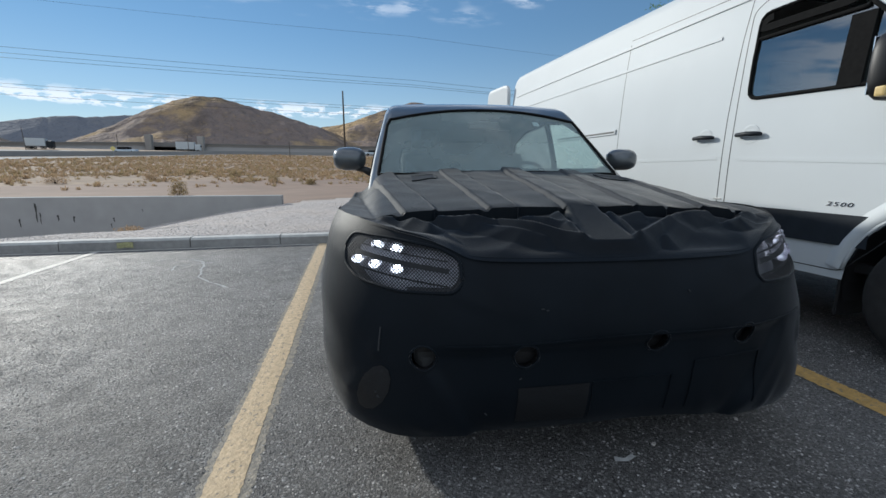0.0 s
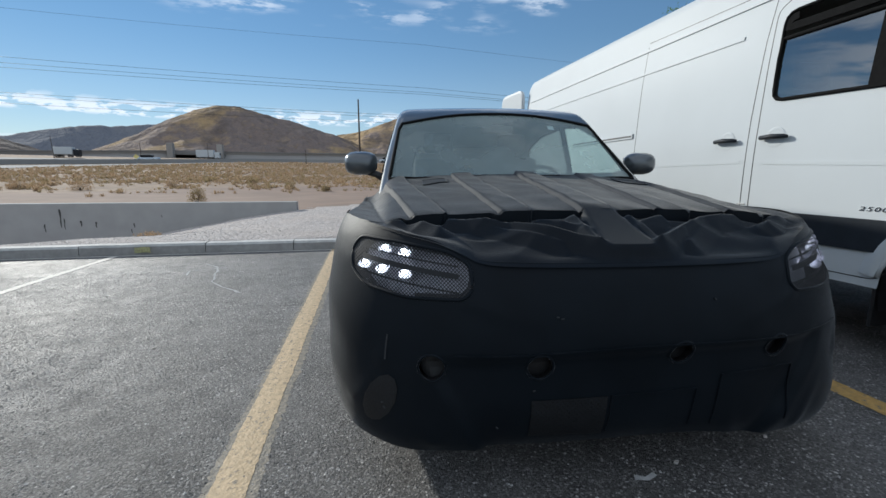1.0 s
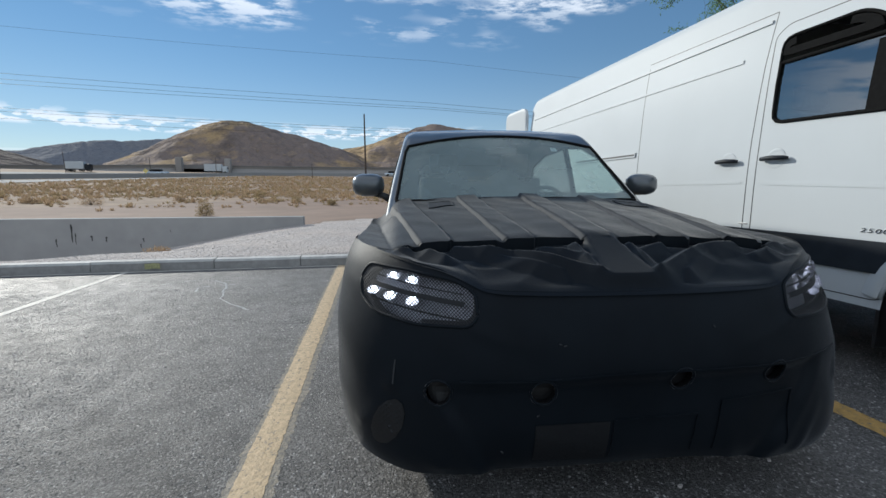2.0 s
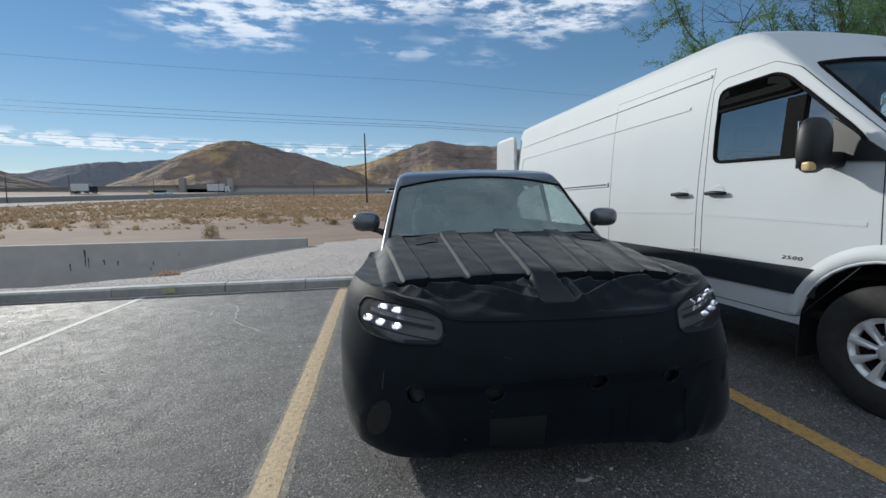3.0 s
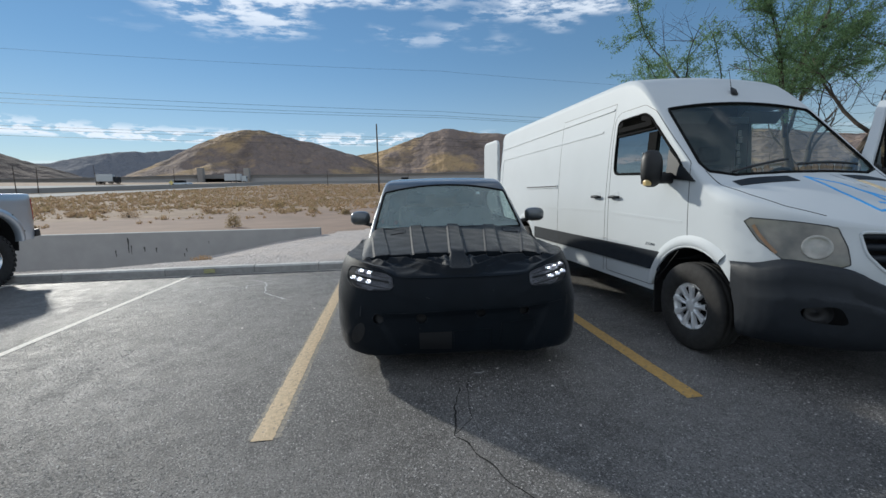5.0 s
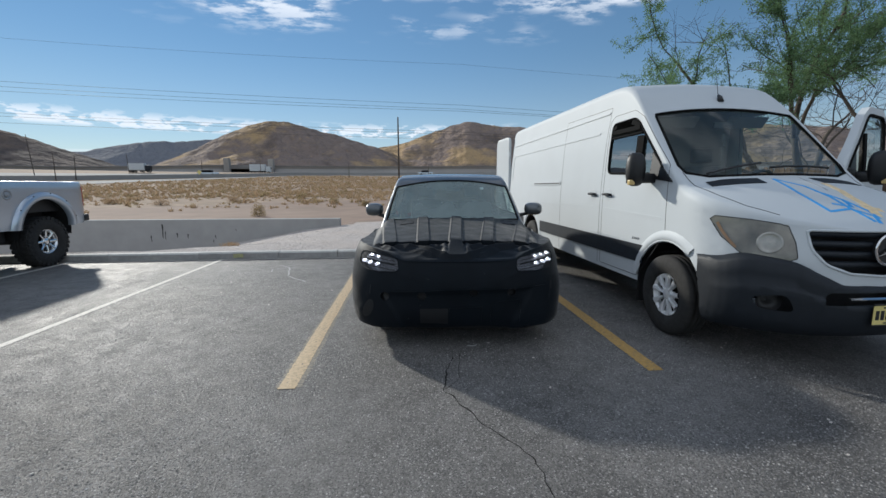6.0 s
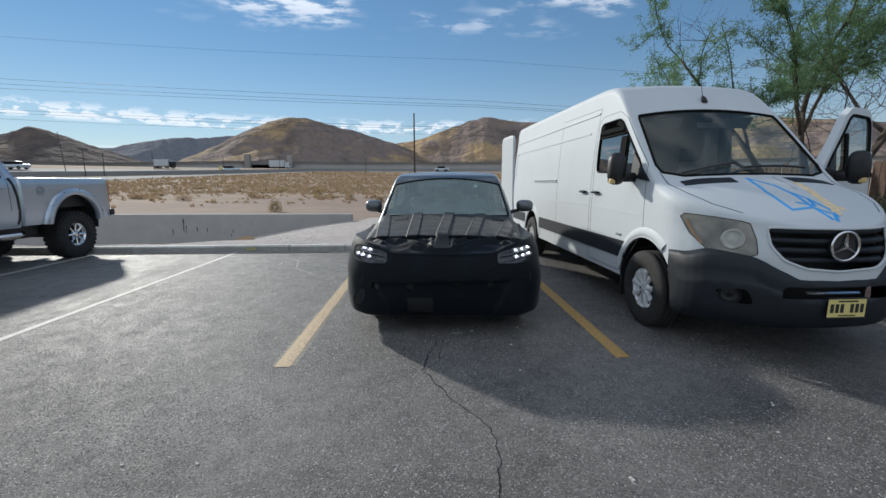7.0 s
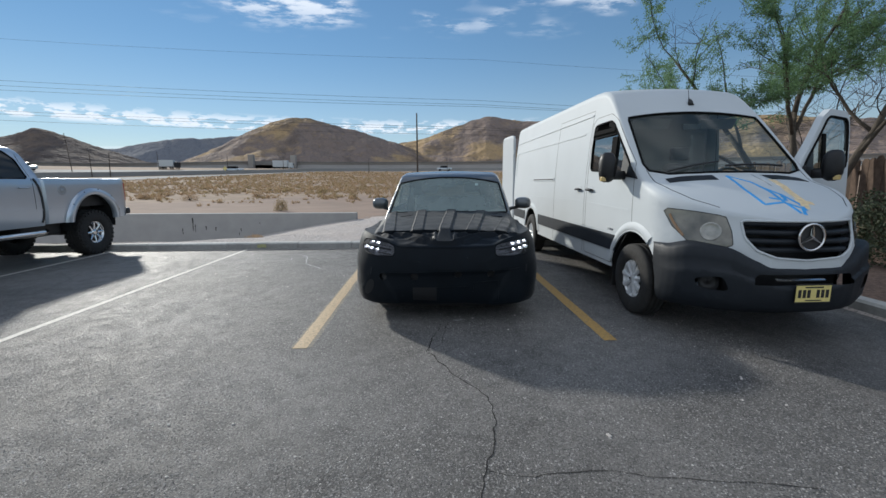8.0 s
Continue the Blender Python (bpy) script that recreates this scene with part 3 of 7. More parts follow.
def ground_z(x, y):
    """The height of the land: lot, gravel bank, channel, desert that climbs to the freeway, then level to the horizon."""
    if y < KERB_Y + 0.1:
        return 0.10 if x > KERB_X + 0.1 else -0.06
    if y < WALL_Y + 0.12:
        deep = curve([(-14, -1.15), (-8, -0.98), (-6.3, -0.70), (-4.2, -0.32), (-2.9, -0.10), (-1.4, 0.08), (1.0, 0.16), (8.0, 0.18)], x)
        bank = 0.12 + (deep - 0.12) * smooth01(y, KERB_Y + 0.25, KERB_Y + 4.2)
        return bank + 0.03 * noise.noise(Vector((x * 0.9, y * 0.9, 0)))
    az, r = polar(x, y)
    base = lerp(0.02, 0.10, smooth01(x, -3, 0.5)) + 0.06 * noise.noise(Vector((x * 0.15, y * 0.15, 3))) * smooth01(y, 13, 18)
    er, ez = straight(EDGE_R, az), straight(EDGE_Z, az)
    if r < 28:
        return base
    if r < er:
        return base + ez * ((r - 28) / (er - 28)) ** 1.35 + 0.10 * noise.noise(Vector((x * 0.12, y * 0.12, 7))) * smooth01(r, 28, 40) * smooth01(r, er, er - 12)
    far = 1.47 + 165 * math.tan(radians(1.62))
    if r < 165:
        return lerp(base + ez, far, smooth01(r, er, 150))
    return far


def lines(spans):
    out = []
    for a, b, n in spans:
        out += [lerp(a, b, k / n) for k in range(n)]
    return out + [spans[-1][1]]


xs = lines([(-2600, -400, 8), (-400, -120, 12), (-120, -40, 30), (-40, -12, 40), (-12, 9, 60), (9, 40, 30), (40, 140, 30), (140, 400, 10), (400, 2600, 8)])
ys = lines([(-900, -60, 6), (-60, 5.9, 12), (5.9, 6.0, 1), (6.0, 12.48, 22), (12.48, 12.56, 1), (12.56, 40, 44), (40, 140, 70), (140, 180, 14), (180, 500, 8), (500, 3600, 10)])
bm = grid([[(x, y, ground_z(x, y)) for y in ys] for x in xs])
bmesh.ops.recalc_face_normals(bm, faces=bm.faces)
for f in bm.faces:
    c = f.calc_center_median()
    az_, r_ = polar(c.x, c.y)
    f.material_index = 0 if (5.5 < c.y < WALL_Y + 0.1 or (c.y < 14.2 + 0.4 * math.sin(c.x * 2) and c.x > WALL_END + 0.4)) and -60 < c.x < 60 else (2 if r_ > 36 + 9 * noise.noise(Vector((c.x * 0.05, c.y * 0.05, 0))) and c.y > 13 else 1)


def desert_material():
    m = material("desert_sand", (0.245, 0.165, 0.118), 0.95, spread=0.14, scale=0.6, bump=0.5, bump_scale=9, stain=0.75, stain_scale=0.22, dark=0.72)
    return m


DESERT = desert_material()
SCRUB_GROUND = material("scrubby_ground", (0.27, 0.185, 0.118), 0.95, spread=0.3, scale=1.3, bump=0.6, bump_scale=5, stain=0.7, stain_scale=0.4, dark=0.7)
tagged(part("ground", bm, [GRAVEL, DESERT, SCRUB_GROUND], smooth=True), "pale gravel bank and tan desert ground climbing to the freeway", "ground", kind="structure")

bm = grid([[(x, y, 0.0) for y in (-60, -20, -8, -2, 2, KERB_Y + 0.05)] for x in (-70, -30, -10, -4, 0, 4, KERB_X + 0.05)])
bmesh.ops.recalc_face_normals(bm, faces=bm.faces)
tagged(part("parking_lot", bm, ASPHALT), "worn grey asphalt parking lot with pale aggregate", "asphalt", kind="structure")


def painted_line(name, x, y0, y1, width, mat, label, ragged=0.008, lift=0.0):
    """A band of paint with ragged edges, a little above the asphalt."""
    rows = []
    n = int((y1 - y0) / 0.02)
    for k in range(n + 1):
        y = lerp(y0, y1, k / n)
        a = ragged * 0.6 * noise.noise(Vector((x * 7, y * 9, 1))) + ragged * 1.3 * noise.noise(Vector((x, y * 40, 2)))
        b = ragged * 0.6 * noise.noise(Vector((x * 7, y * 9, 5))) + ragged * 1.3 * noise.noise(Vector((x, y * 40, 6)))
        rows.append([(x - width / 2 + a, y, 0.003 + lift), (x, y, 0.0045 + lift), (x + width / 2 + b, y, 0.003 + lift)])
    return tagged(part(name, grid(rows), mat), label, "road marking", "bay lines", "structure")


painted_line("bay_line", 0.062, 0.0, KERB_Y - 0.05, 0.125, YELLOW, "worn yellow painted parking line on the asphalt")
painted_line("bay_line", 0.068, 0.02, KERB_Y - 0.05, 0.185, OLD_PAINT, "faded older coat of paint under the parking line", 0.02, -0.0022)
painted_line("bay_line", 2.915, 0.05, KERB_Y - 0.05, 0.125, FRESH_YELLOW, "worn yellow painted parking line on the asphalt")
painted_line("bay_line", -2.86, -0.4, KERB_Y - 0.10, 0.085, WHITE_LINE, "thin faded white parking line on the asphalt")
painted_line("bay_line", -5.75, -0.2, KERB_Y - 0.10, 0.085, WHITE_LINE, "thin faded white parking line on the asphalt")


def kerb(name, pieces, axis, at, back, label):
    """A row of cast kerb pieces with joints between them; axis: the way that it runs."""
    top = tagged(new(name), label, "kerb", kind="structure")
    for a, b in pieces:
        dz = random.uniform(-0.006, 0.006)
        g = 0.005
        prof = [(0.0, -0.05), (0.012, 0.105 + dz), (0.035, 0.135 + dz), (0.16, 0.142 + dz), (0.175, 0.13 + dz), (0.18, -0.05)]
        rows = []
        n = max(2, int((b - a) / 0.25))
        for k in range(n + 1):
            s = lerp(a + g, b - g, k / n)
            w = 0.005 * noise.noise(Vector((s * 3, at, 0)))
            rows.append([((s, at + back * p + w, z + w * 0.4) if axis == "X" else (at + back * p + w, s, z + w * 0.4)) for p, z in prof])
        bm = grid(rows)
        for end in (rows[0], rows[-1]):
            bm.faces.new([bm.verts.new(p) for p in end])
        bmesh.ops.remove_doubles(bm, verts=bm.verts, dist=1e-5)
        bmesh.ops.recalc_face_normals(bm, faces=bm.faces)
        # upward faces get a paler concrete, so the sunlit top is in the colour
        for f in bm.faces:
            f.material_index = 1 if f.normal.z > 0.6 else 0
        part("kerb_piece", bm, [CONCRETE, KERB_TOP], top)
    return top


cuts = [-30, -26.5, -23, -19.8, -16.5, -13.4, -10.4, -8.6, -6.9, -5.1, -3.35, -1.75, -0.55, 1.1, 2.7, 4.3, KERB_X]
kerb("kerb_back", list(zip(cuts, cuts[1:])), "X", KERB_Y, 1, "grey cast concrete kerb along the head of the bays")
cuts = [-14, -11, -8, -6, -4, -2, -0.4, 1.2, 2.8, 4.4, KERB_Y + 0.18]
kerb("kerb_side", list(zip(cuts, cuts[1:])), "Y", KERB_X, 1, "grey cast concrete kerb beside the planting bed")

# a dab of yellow paint on the kerb
dab = grid([[(x, KERB_Y - 0.006 + 0.010 * v, 0.03 + 0.075 * v + 0.006 * math.sin(x * 90)) for v in (0, 0.5, 1.0)] for x in (-2.66, -2.61, -2.56, -2.51, -2.46)])
tagged(part("paint_dab", dab, material("greenish_yellow_paint", (0.36, 0.345, 0.17), 0.7, spread=0.3, scale=40)), "small dab of yellow paint on the kerb", "paint mark", kind="structure")

# low concrete wall of the drainage channel
rows = []
for k in range(121):
    x = lerp(-60, WALL_END, k / 120)
    t = 0.33 + 0.004 * (WALL_END - x)
    rows.append([(x, WALL_Y, -1.6), (x, WALL_Y, t - 0.012), (x, WALL_Y + 0.012, t), (x, WALL_Y + 0.29, t), (x, WALL_Y + 0.3, t - 0.012), (x, WALL_Y + 0.3, -1.6)])
bm = grid(rows)
for end in (rows[0], rows[-1]):
    bm.faces.new([bm.verts.new(p) for p in end])
bmesh.ops.recalc_face_normals(bm, faces=bm.faces)
tagged(part("wall_channel", bm, WALL_CONCRETE), "low plain grey concrete channel wall with dark drips", "wall", kind="structure")

# ---- freeway, embankment, bridge, poles, wires, hills ----
def at_polar(az, r, z):
    return (EYE_X + r * math.sin(radians(az) - FAR_TURN), EYE_Y + r * math.cos(radians(az) - FAR_TURN), z)


def on_ground(az, r, lift=0.0):
    x, y, _ = at_polar(az, r, 0)
    return (x, y, ground_z(x, y) + lift)


def carriageway(a, b, label):
    """A strip of concrete pavement on the land, between two shares of the way from the edge to the embankment."""
    rows = []
    for k in range(90):
        az = lerp(-75, 62, k / 89)
        er = straight(EDGE_R, az)
        rows.append([on_ground(az, lerp(er, 150, lerp(a, b, j / 4)), 0.06) for j in range(5)])
    bm = grid(rows)
    bmesh.ops.recalc_face_normals(bm, faces=bm.faces)
    return tagged(part("freeway", bm, ROAD_CONCRETE), label, "road", kind="structure")


carriageway(0.02, 0.24, "pale concrete carriageway of the freeway")
carriageway(0.36, 0.58, "pale concrete carriageway of the freeway")


def barrier(share, h, label):
    rows = []
    for k in range(120):
        az = lerp(-75, 62, k / 119)
        er = straight(EDGE_R, az)
        x, y, z = on_ground(az, lerp(er, 150, share))
        d = Vector((x - EYE_X, y - EYE_Y, 0)).normalized() * 0.3
        rows.append([(x - d.x, y - d.y, z - 0.1), (x - d.x * 0.4, y - d.y * 0.4, z + h), (x + d.x * 0.4, y + d.y * 0.4, z + h), (x + d.x, y + d.y, z - 0.1)])
    bm = grid(rows)
    bmesh.ops.recalc_face_normals(bm, faces=bm.faces)
    return tagged(part("road_barrier", bm, ROAD_CONCRETE), label, "barrier", kind="structure")


barrier(0.30, 0.8, "long low concrete median barrier of the freeway")

BANK_R = 165
GAP = (-21.6, -17.4)
TOP_Z = [(-80, 7.2), (-36, 7.6), (-22, 9.0), (9, 9.0), (50, 8.0), (80, 7.0)]
for a, b in ((-80, GAP[0]), (GAP[1], 80)):
    rows = []
    for k in range(60):
        az = lerp(a, b, k / 59)
        t = straight(TOP_Z, az)
        rows.append([at_polar(az, BANK_R - 4, 4.0), at_polar(az, BANK_R, t - 0.9), at_polar(az, BANK_R, t), at_polar(az, BANK_R + 14, t), at_polar(az, BANK_R + 40, 4.0)])
    bm = grid(rows)
    for end in (rows[0], rows[-1]):
        bm.faces.new([bm.verts.new(p) for p in end])
    bmesh.ops.recalc_face_normals(bm, faces=bm.faces)
    tagged(part("embankment", bm, FAR_WALL), "grey embankment wall carrying the upper road", "embankment", kind="structure")

bridge = thing("road_bridge", None, "grey concrete bridge with a dark underpass in the embankment", "bridge")
rows = []
for k in range(9):
    az = lerp(GAP[0] - 0.8, GAP[1] + 0.8, k / 8)
    rows.append([at_polar(az, BANK_R - 1.2, 7.9), at_polar(az, BANK_R - 1.2, 9.1), at_polar(az, BANK_R + 60, 9.1), at_polar(az, BANK_R + 60, 7.9)])
bm = grid(rows, close_v=True)
bmesh.ops.recalc_face_normals(bm, faces=bm.faces)
part("deck", bm, DARK_STEEL, bridge)
rows = [[at_polar(az, BANK_R + 1, 4.0) if k == 0 else at_polar(az, BANK_R + 60, 4.0), at_polar(az, BANK_R + 1, 8.2) if k == 0 else at_polar(az, BANK_R + 60, 8.2)] for az, k in ((GAP[0], 0), (GAP[0], 1), (GAP[1], 1), (GAP[1], 0))]
part("abutment", grid(rows), FAR_WALL, bridge)
for az in (GAP[0] - 0.35, (GAP[0] + GAP[1]) / 2 + 0.6, GAP[1] + 0.35):
    x, y, _ = at_polar(az, BANK_R - 1.4, 0)
    part("pier", box(x - 0.9, x + 0.9, y - 0.9, y + 0.9, 4.0, 11.4 if az != (GAP[0] + GAP[1]) / 2 + 0.6 else 7.4, 0.1), FAR_WALL, bridge)
rows = []
for k in range(60):
    az = lerp(-60, 50, k / 59)
    t = straight(TOP_Z, az)
    rows.append([at_polar(az, BANK_R - 0.5, t - 0.15), at_polar(az, BANK_R - 0.5, t + 0.25), at_polar(az, BANK_R - 0.2, t + 0.25), at_polar(az, BANK_R - 0.2, t - 0.15)])
bm = grid(rows)
bmesh.ops.recalc_face_normals(bm, faces=bm.faces)
tagged(part("guard_rail", bm, DARK_STEEL), "long dark guard rail along the upper road", "guard rail", kind="structure")


def pole(x, y, top, radius, label, lean=0.0, mat=None):
    z = ground_z(x, y)
    n = 8
    pts = [(x + lean * (k / n), y, z - 0.3 + (top - z + 0.3) * k / n) for k in range(n + 1)]
    return tagged(part("utility_pole", tube(pts, [radius * (1 - 0.35 * k / n) for k in range(n + 1)], 8), mat or POLE_WOOD, smooth=True), label, "pole", "poles by the freeway")


pole(-0.69, 68.4, 12.80, 0.17, "tall slender dark wooden utility pole in the desert")
for az, r, el, lean in ((-38.9, 110, 5.1, -0.6), (-37.4, 95, 3.4, 0.0), (-35.9, 96, 3.3, 0.2), (-31.5, 120, 3.6, -0.2), (-7.6, 100, 3.0, 0.0), (-24.6, 118, 3.3, 0.0), (-18.3, 118, 3.5, 0.0), (2.9, 104, 2.8, 0.0)):
    x, y, _ = at_polar(az, r, 0)
    pole(x, y, 1.47 + r * math.tan(radians(el)), 0.075, "thin dark pole beside the freeway", lean)


def wire(h0, h1, y, sag, radius=0.022):
    pts = []
    for k in range(61):
        x = lerp(-170, 190, k / 60)
        span = ((x + 170) % 90) / 90
        pts.append((x, y, lerp(h0, h1, (x + 68) / 63) - sag * 4 * span * (1 - span) + sag))
    return tagged(part("power_line", tube(pts, radius, 5), PLASTIC, smooth=True), "thin black overhead power line", "power line", "overhead lines", "structure")


for h0, h1 in ((18.1, 15.4), (17.3, 14.7), (16.6, 14.3), (13.3, 10.9), (12.8, 10.5), (11.8, 9.6)):
    wire(h0, h1, 70.0, 0.35)
wire(24.4, 21.7, 70.0, 0.6, 0.014)


def hill_material(name, base, ochre, dark):
    m = bpy.data.materials.new(name)
    m.use_nodes = True
    n, l = m.node_tree.nodes, m.node_tree.links
    b = n["Principled BSDF"]
    b.inputs["Roughness"].default_value = 0.95
    b.inputs["Specular IOR Level"].default_value = 0.1
    tc = n.new("ShaderNodeTexCoord")
    last = (*base, 1)
    for scale, lo, hi, col, amount, stretch in ((0.0065, 0.49, 0.58, ochre, 0.9, 1.0), (0.014, 0.52, 0.64, dark, 0.8, 1.3), (0.06, 0.52, 0.7, dark, 0.7, 1.0), (0.12, 0.55, 0.7, ochre, 0.5, 1.0), (0.35, 0.55, 0.66, dark, 0.6, 1.0)):
        mp = n.new("ShaderNodeMapping")
        mp.inputs["Scale"].default_value = (1, 1, stretch)
        l.new(tc.outputs["Object"], mp.inputs[0])
        t = n.new("ShaderNodeTexNoise")
        t.inputs["Scale"].default_value, t.inputs["Detail"].default_value, t.inputs["Roughness"].default_value = scale, 8.0, 0.65
        l.new(mp.outputs[0], t.inputs["Vector"])
        mr = n.new("ShaderNodeMapRange")
        mr.inputs[1].default_value, mr.inputs[2].default_value, mr.inputs[4].default_value = lo, hi, amount
        l.new(t.outputs["Fac"], mr.inputs[0])
        mx = n.new("ShaderNodeMix")
        mx.data_type = "RGBA"
        l.new(mr.outputs[0], mx.inputs["Factor"])
        if isinstance(last, tuple):
            mx.inputs["A"].default_value = last
        else:
            l.new(last, mx.inputs["A"])
        mx.inputs["B"].default_value = (*col, 1)
        last = mx.outputs["Result"]
    l.new(last, b.inputs["Base Color"])
    t = n.new("ShaderNodeTexNoise")
    t.inputs["Scale"].default_value, t.inputs["Detail"].default_value = 0.05, 8.0
    l.new(tc.outputs["Object"], t.inputs["Vector"])
    bp = n.new("ShaderNodeBump")
    bp.inputs["Strength"].default_value, bp.inputs["Distance"].default_value = 1.0, 14.0
    l.new(t.outputs["Fac"], bp.inputs["Height"])
    l.new(bp.outputs[0], b.inputs["Normal"])
    return m


# a lighter, greyer brown that puts some distance haze into the colour
HILL = hill_material("desert_hill", (0.24, 0.188, 0.162), (0.46, 0.32, 0.17), (0.125, 0.10, 0.088))
# darker copy for the left hill: its shaded slope is in the colour
DARK_HILL = hill_material("shaded_conical_hill", (0.135, 0.110, 0.10), (0.18, 0.135, 0.105), (0.085, 0.072, 0.068))
# blue-grey in place of rock brown: distance haze as base colour
FAR_HILL = hill_material("far_range_haze", (0.20, 0.205, 0.225), (0.215, 0.215, 0.225), (0.18, 0.185, 0.205))


def hill(name, profile, az0, az1, r, depth, rough, mat, label, seed):
    """A range of hills: its crest rises to the elevations of the profile (azimuth, degrees of elevation); spurs and gullies run down its flank."""
    na, nr = int((az1 - az0) * 6), 46
    rows = []
    for i in range(na + 1):
        az = lerp(az0, az1, i / na)
        crest = r * math.tan(radians(curve(profile, az) + 0.13 * noise.noise(Vector((az * 0.9, seed, 1.0))) + 0.05 * noise.noise(Vector((az * 3.1, seed, 4.0))))) + 1.47
        ring = []
        for j in range(nr + 1):
            s = j / nr * 1.5
            rr = r + (s - 1) * depth
            x, y, _ = at_polar(az, rr, 0)
            flank = (s if s < 1 else max(0.0, 1 - (s - 1) * 1.4))
            shape = flank ** 1.25 if s < 1 else flank
            v = Vector((x, y, 0)) / (r * 0.13) + Vector((seed, 0, 0))
            spur = 1 - abs(noise.noise(v)) * 2
            spur2 = noise.noise(v * 2.7) + 0.3 * noise.noise(v * 5.1)
            # gullies run down the flank
            g1 = 1 - 2 * abs(noise.noise(Vector((az * 0.42 + seed, s * 1.3, 2.0))))
            g2 = 1 - 2 * abs(noise.noise(Vector((az * 1.25 + seed, s * 2.4, 5.0))))
            spur2 += 0.45 * g1 + 0.12 * g2
            z = crest * shape + crest * rough * (0.55 * spur + 0.35 * spur2) * shape * (1.02 - shape) * 3.0
            ring.append((x, y, max(z, 0) + 2.0))
        rows.append(ring)
    bm = grid(rows)
    bmesh.ops.recalc_face_normals(bm, faces=bm.faces)
    return tagged(part(name, bm, mat, smooth=True), label, "hill", "desert hills", "structure")


hill("hill_middle", [(-34, 1.0), (-30, 2.2), (-26, 3.9), (-23.2, 5.5), (-21, 6.6), (-19.3, 7.3), (-17, 8.0), (-14.5, 7.95), (-12, 7.3), (-10.4, 6.85), (-9.6, 6.75), (-7, 6.0), (-4.7, 5.3), (-2, 4.4), (2, 2.5), (6, 0.5)], -34, 6, 900, 235, 0.20, HILL, "bare brown desert hill with ochre slopes", 3.0)
hill("hill_right", [(-12, 0.6), (-8, 3.0), (-4.5, 4.9), (-1.5, 5.4), (0.5, 5.9), (3, 6.9), (5.7, 7.75), (8.5, 8.3), (11, 8.0), (13.8, 7.6), (17, 7.4), (22, 6.8), (28, 7.2), (34, 7.3), (40, 6.6), (45, 5.9), (50, 5.0), (58, 4.0), (66, 2.5)], -12, 66, 1000, 265, 0.20, HILL, "bare ochre desert hill under a blue sky", 8.0)
hill("hill_left", [(-66, 3.0), (-58, 3.6), (-50, 3.9), (-46, 4.1), (-43, 4.5), (-41.2, 5.35), (-39.5, 4.9), (-37, 3.9), (-34.5, 3.0), (-31, 1.8), (-28, 0.5)], -66, -28, 700, 175, 0.10, DARK_HILL, "dark conical desert hill", 5.0)
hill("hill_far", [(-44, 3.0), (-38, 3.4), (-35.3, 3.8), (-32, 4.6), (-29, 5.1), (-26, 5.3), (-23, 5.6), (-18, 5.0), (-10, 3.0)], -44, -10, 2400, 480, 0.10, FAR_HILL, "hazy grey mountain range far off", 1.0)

# ---- vehicles: common tools. Local frame: x across, y from the nose to the tail, z up ----
def body_skin(ys, width, top, bottom, corner, crown, side_rows=16):
    """A vehicle's outer skin from cross-sections. width(y, z), top(y), bottom(y): metres; corner(y): (inward, down) size of the rounded shoulder; crown(y): rise of the middle."""
    rows = []
    for y in ys:
        t, b = top(y), bottom(y)
        hx, hz = corner(y)
        c = crown(y)
        z1 = max(t - c - hz, b + 0.05)
        half = []
        for k in range(side_rows + 1):
            z = lerp(b, z1, k / side_rows)
            half.append((width(y, z), z))
        w1 = width(y, z1)
        hx = min(hx, w1 * 0.6)
        for k in range(1, 6):
            a = math.pi / 2 * k / 5
            half.append((w1 - hx * (1 - math.cos(a)), z1 + (t - c - z1) * math.sin(a)))
        wi = w1 - hx
        for k in range(1, 8):
            f = 1 - k / 7
            half.append((wi * f, t - c * f * f))
        rows.append([(x, y, z) for x, z in half] + [(-x, y, z) for x, z in reversed(half[:-1])])
    bm = grid(rows)
    for ring in (rows[0], rows[-1]):
        n = len(ring) // 2
        for k in range(n):
            a, b, c, d = ring[k], ring[k + 1], ring[-k - 2], ring[-k - 1]
            pts = list(dict.fromkeys([a, b, c, d]))
            if len(pts) > 2:
                bm.faces.new([bm.verts.new(p) for p in pts])
    bmesh.ops.remove_doubles(bm, verts=bm.verts, dist=2e-4)
    bmesh.ops.recalc_face_normals(bm, faces=bm.faces)
    return bm


def circle(cy, cz, r, n=28):
    return [(cy + r * math.cos(2 * math.pi * k / n), cz + r * math.sin(2 * math.pi * k / n)) for k in range(n)]


def side_cut(bm, poly, sign, ymax=99.0):
    return cut(bm, poly, "X", lambda c: c.x * sign > 0.25 and c.y < ymax)


def pane(name, piece, mat, parent, seal=0.012, inset=-0.006, label="", seal_mat=None):
    """A window from the piece that was cut out of the skin, with its rubber seal."""
    loop = rim(piece)
    shifted(piece, inset)
    ob = part(name, piece, mat, parent, label, smooth=True)
    ob.visible_shadow = False
    if seal and len(loop) > 3:
        part("window_seal", tube(loop, seal, 6, closed=True), seal_mat or SEAL, ob, smooth=True)
    return ob


def seam(skin, poly, sign, parent, width=0.008, mat=None, name="panel_gap", lift=0.0012, thick=0.0):
    places = [skin.side(y, z, sign) for y, z in along(poly)]
    return part(name, strip(places, width, lift, thick), mat or PLASTIC, parent)


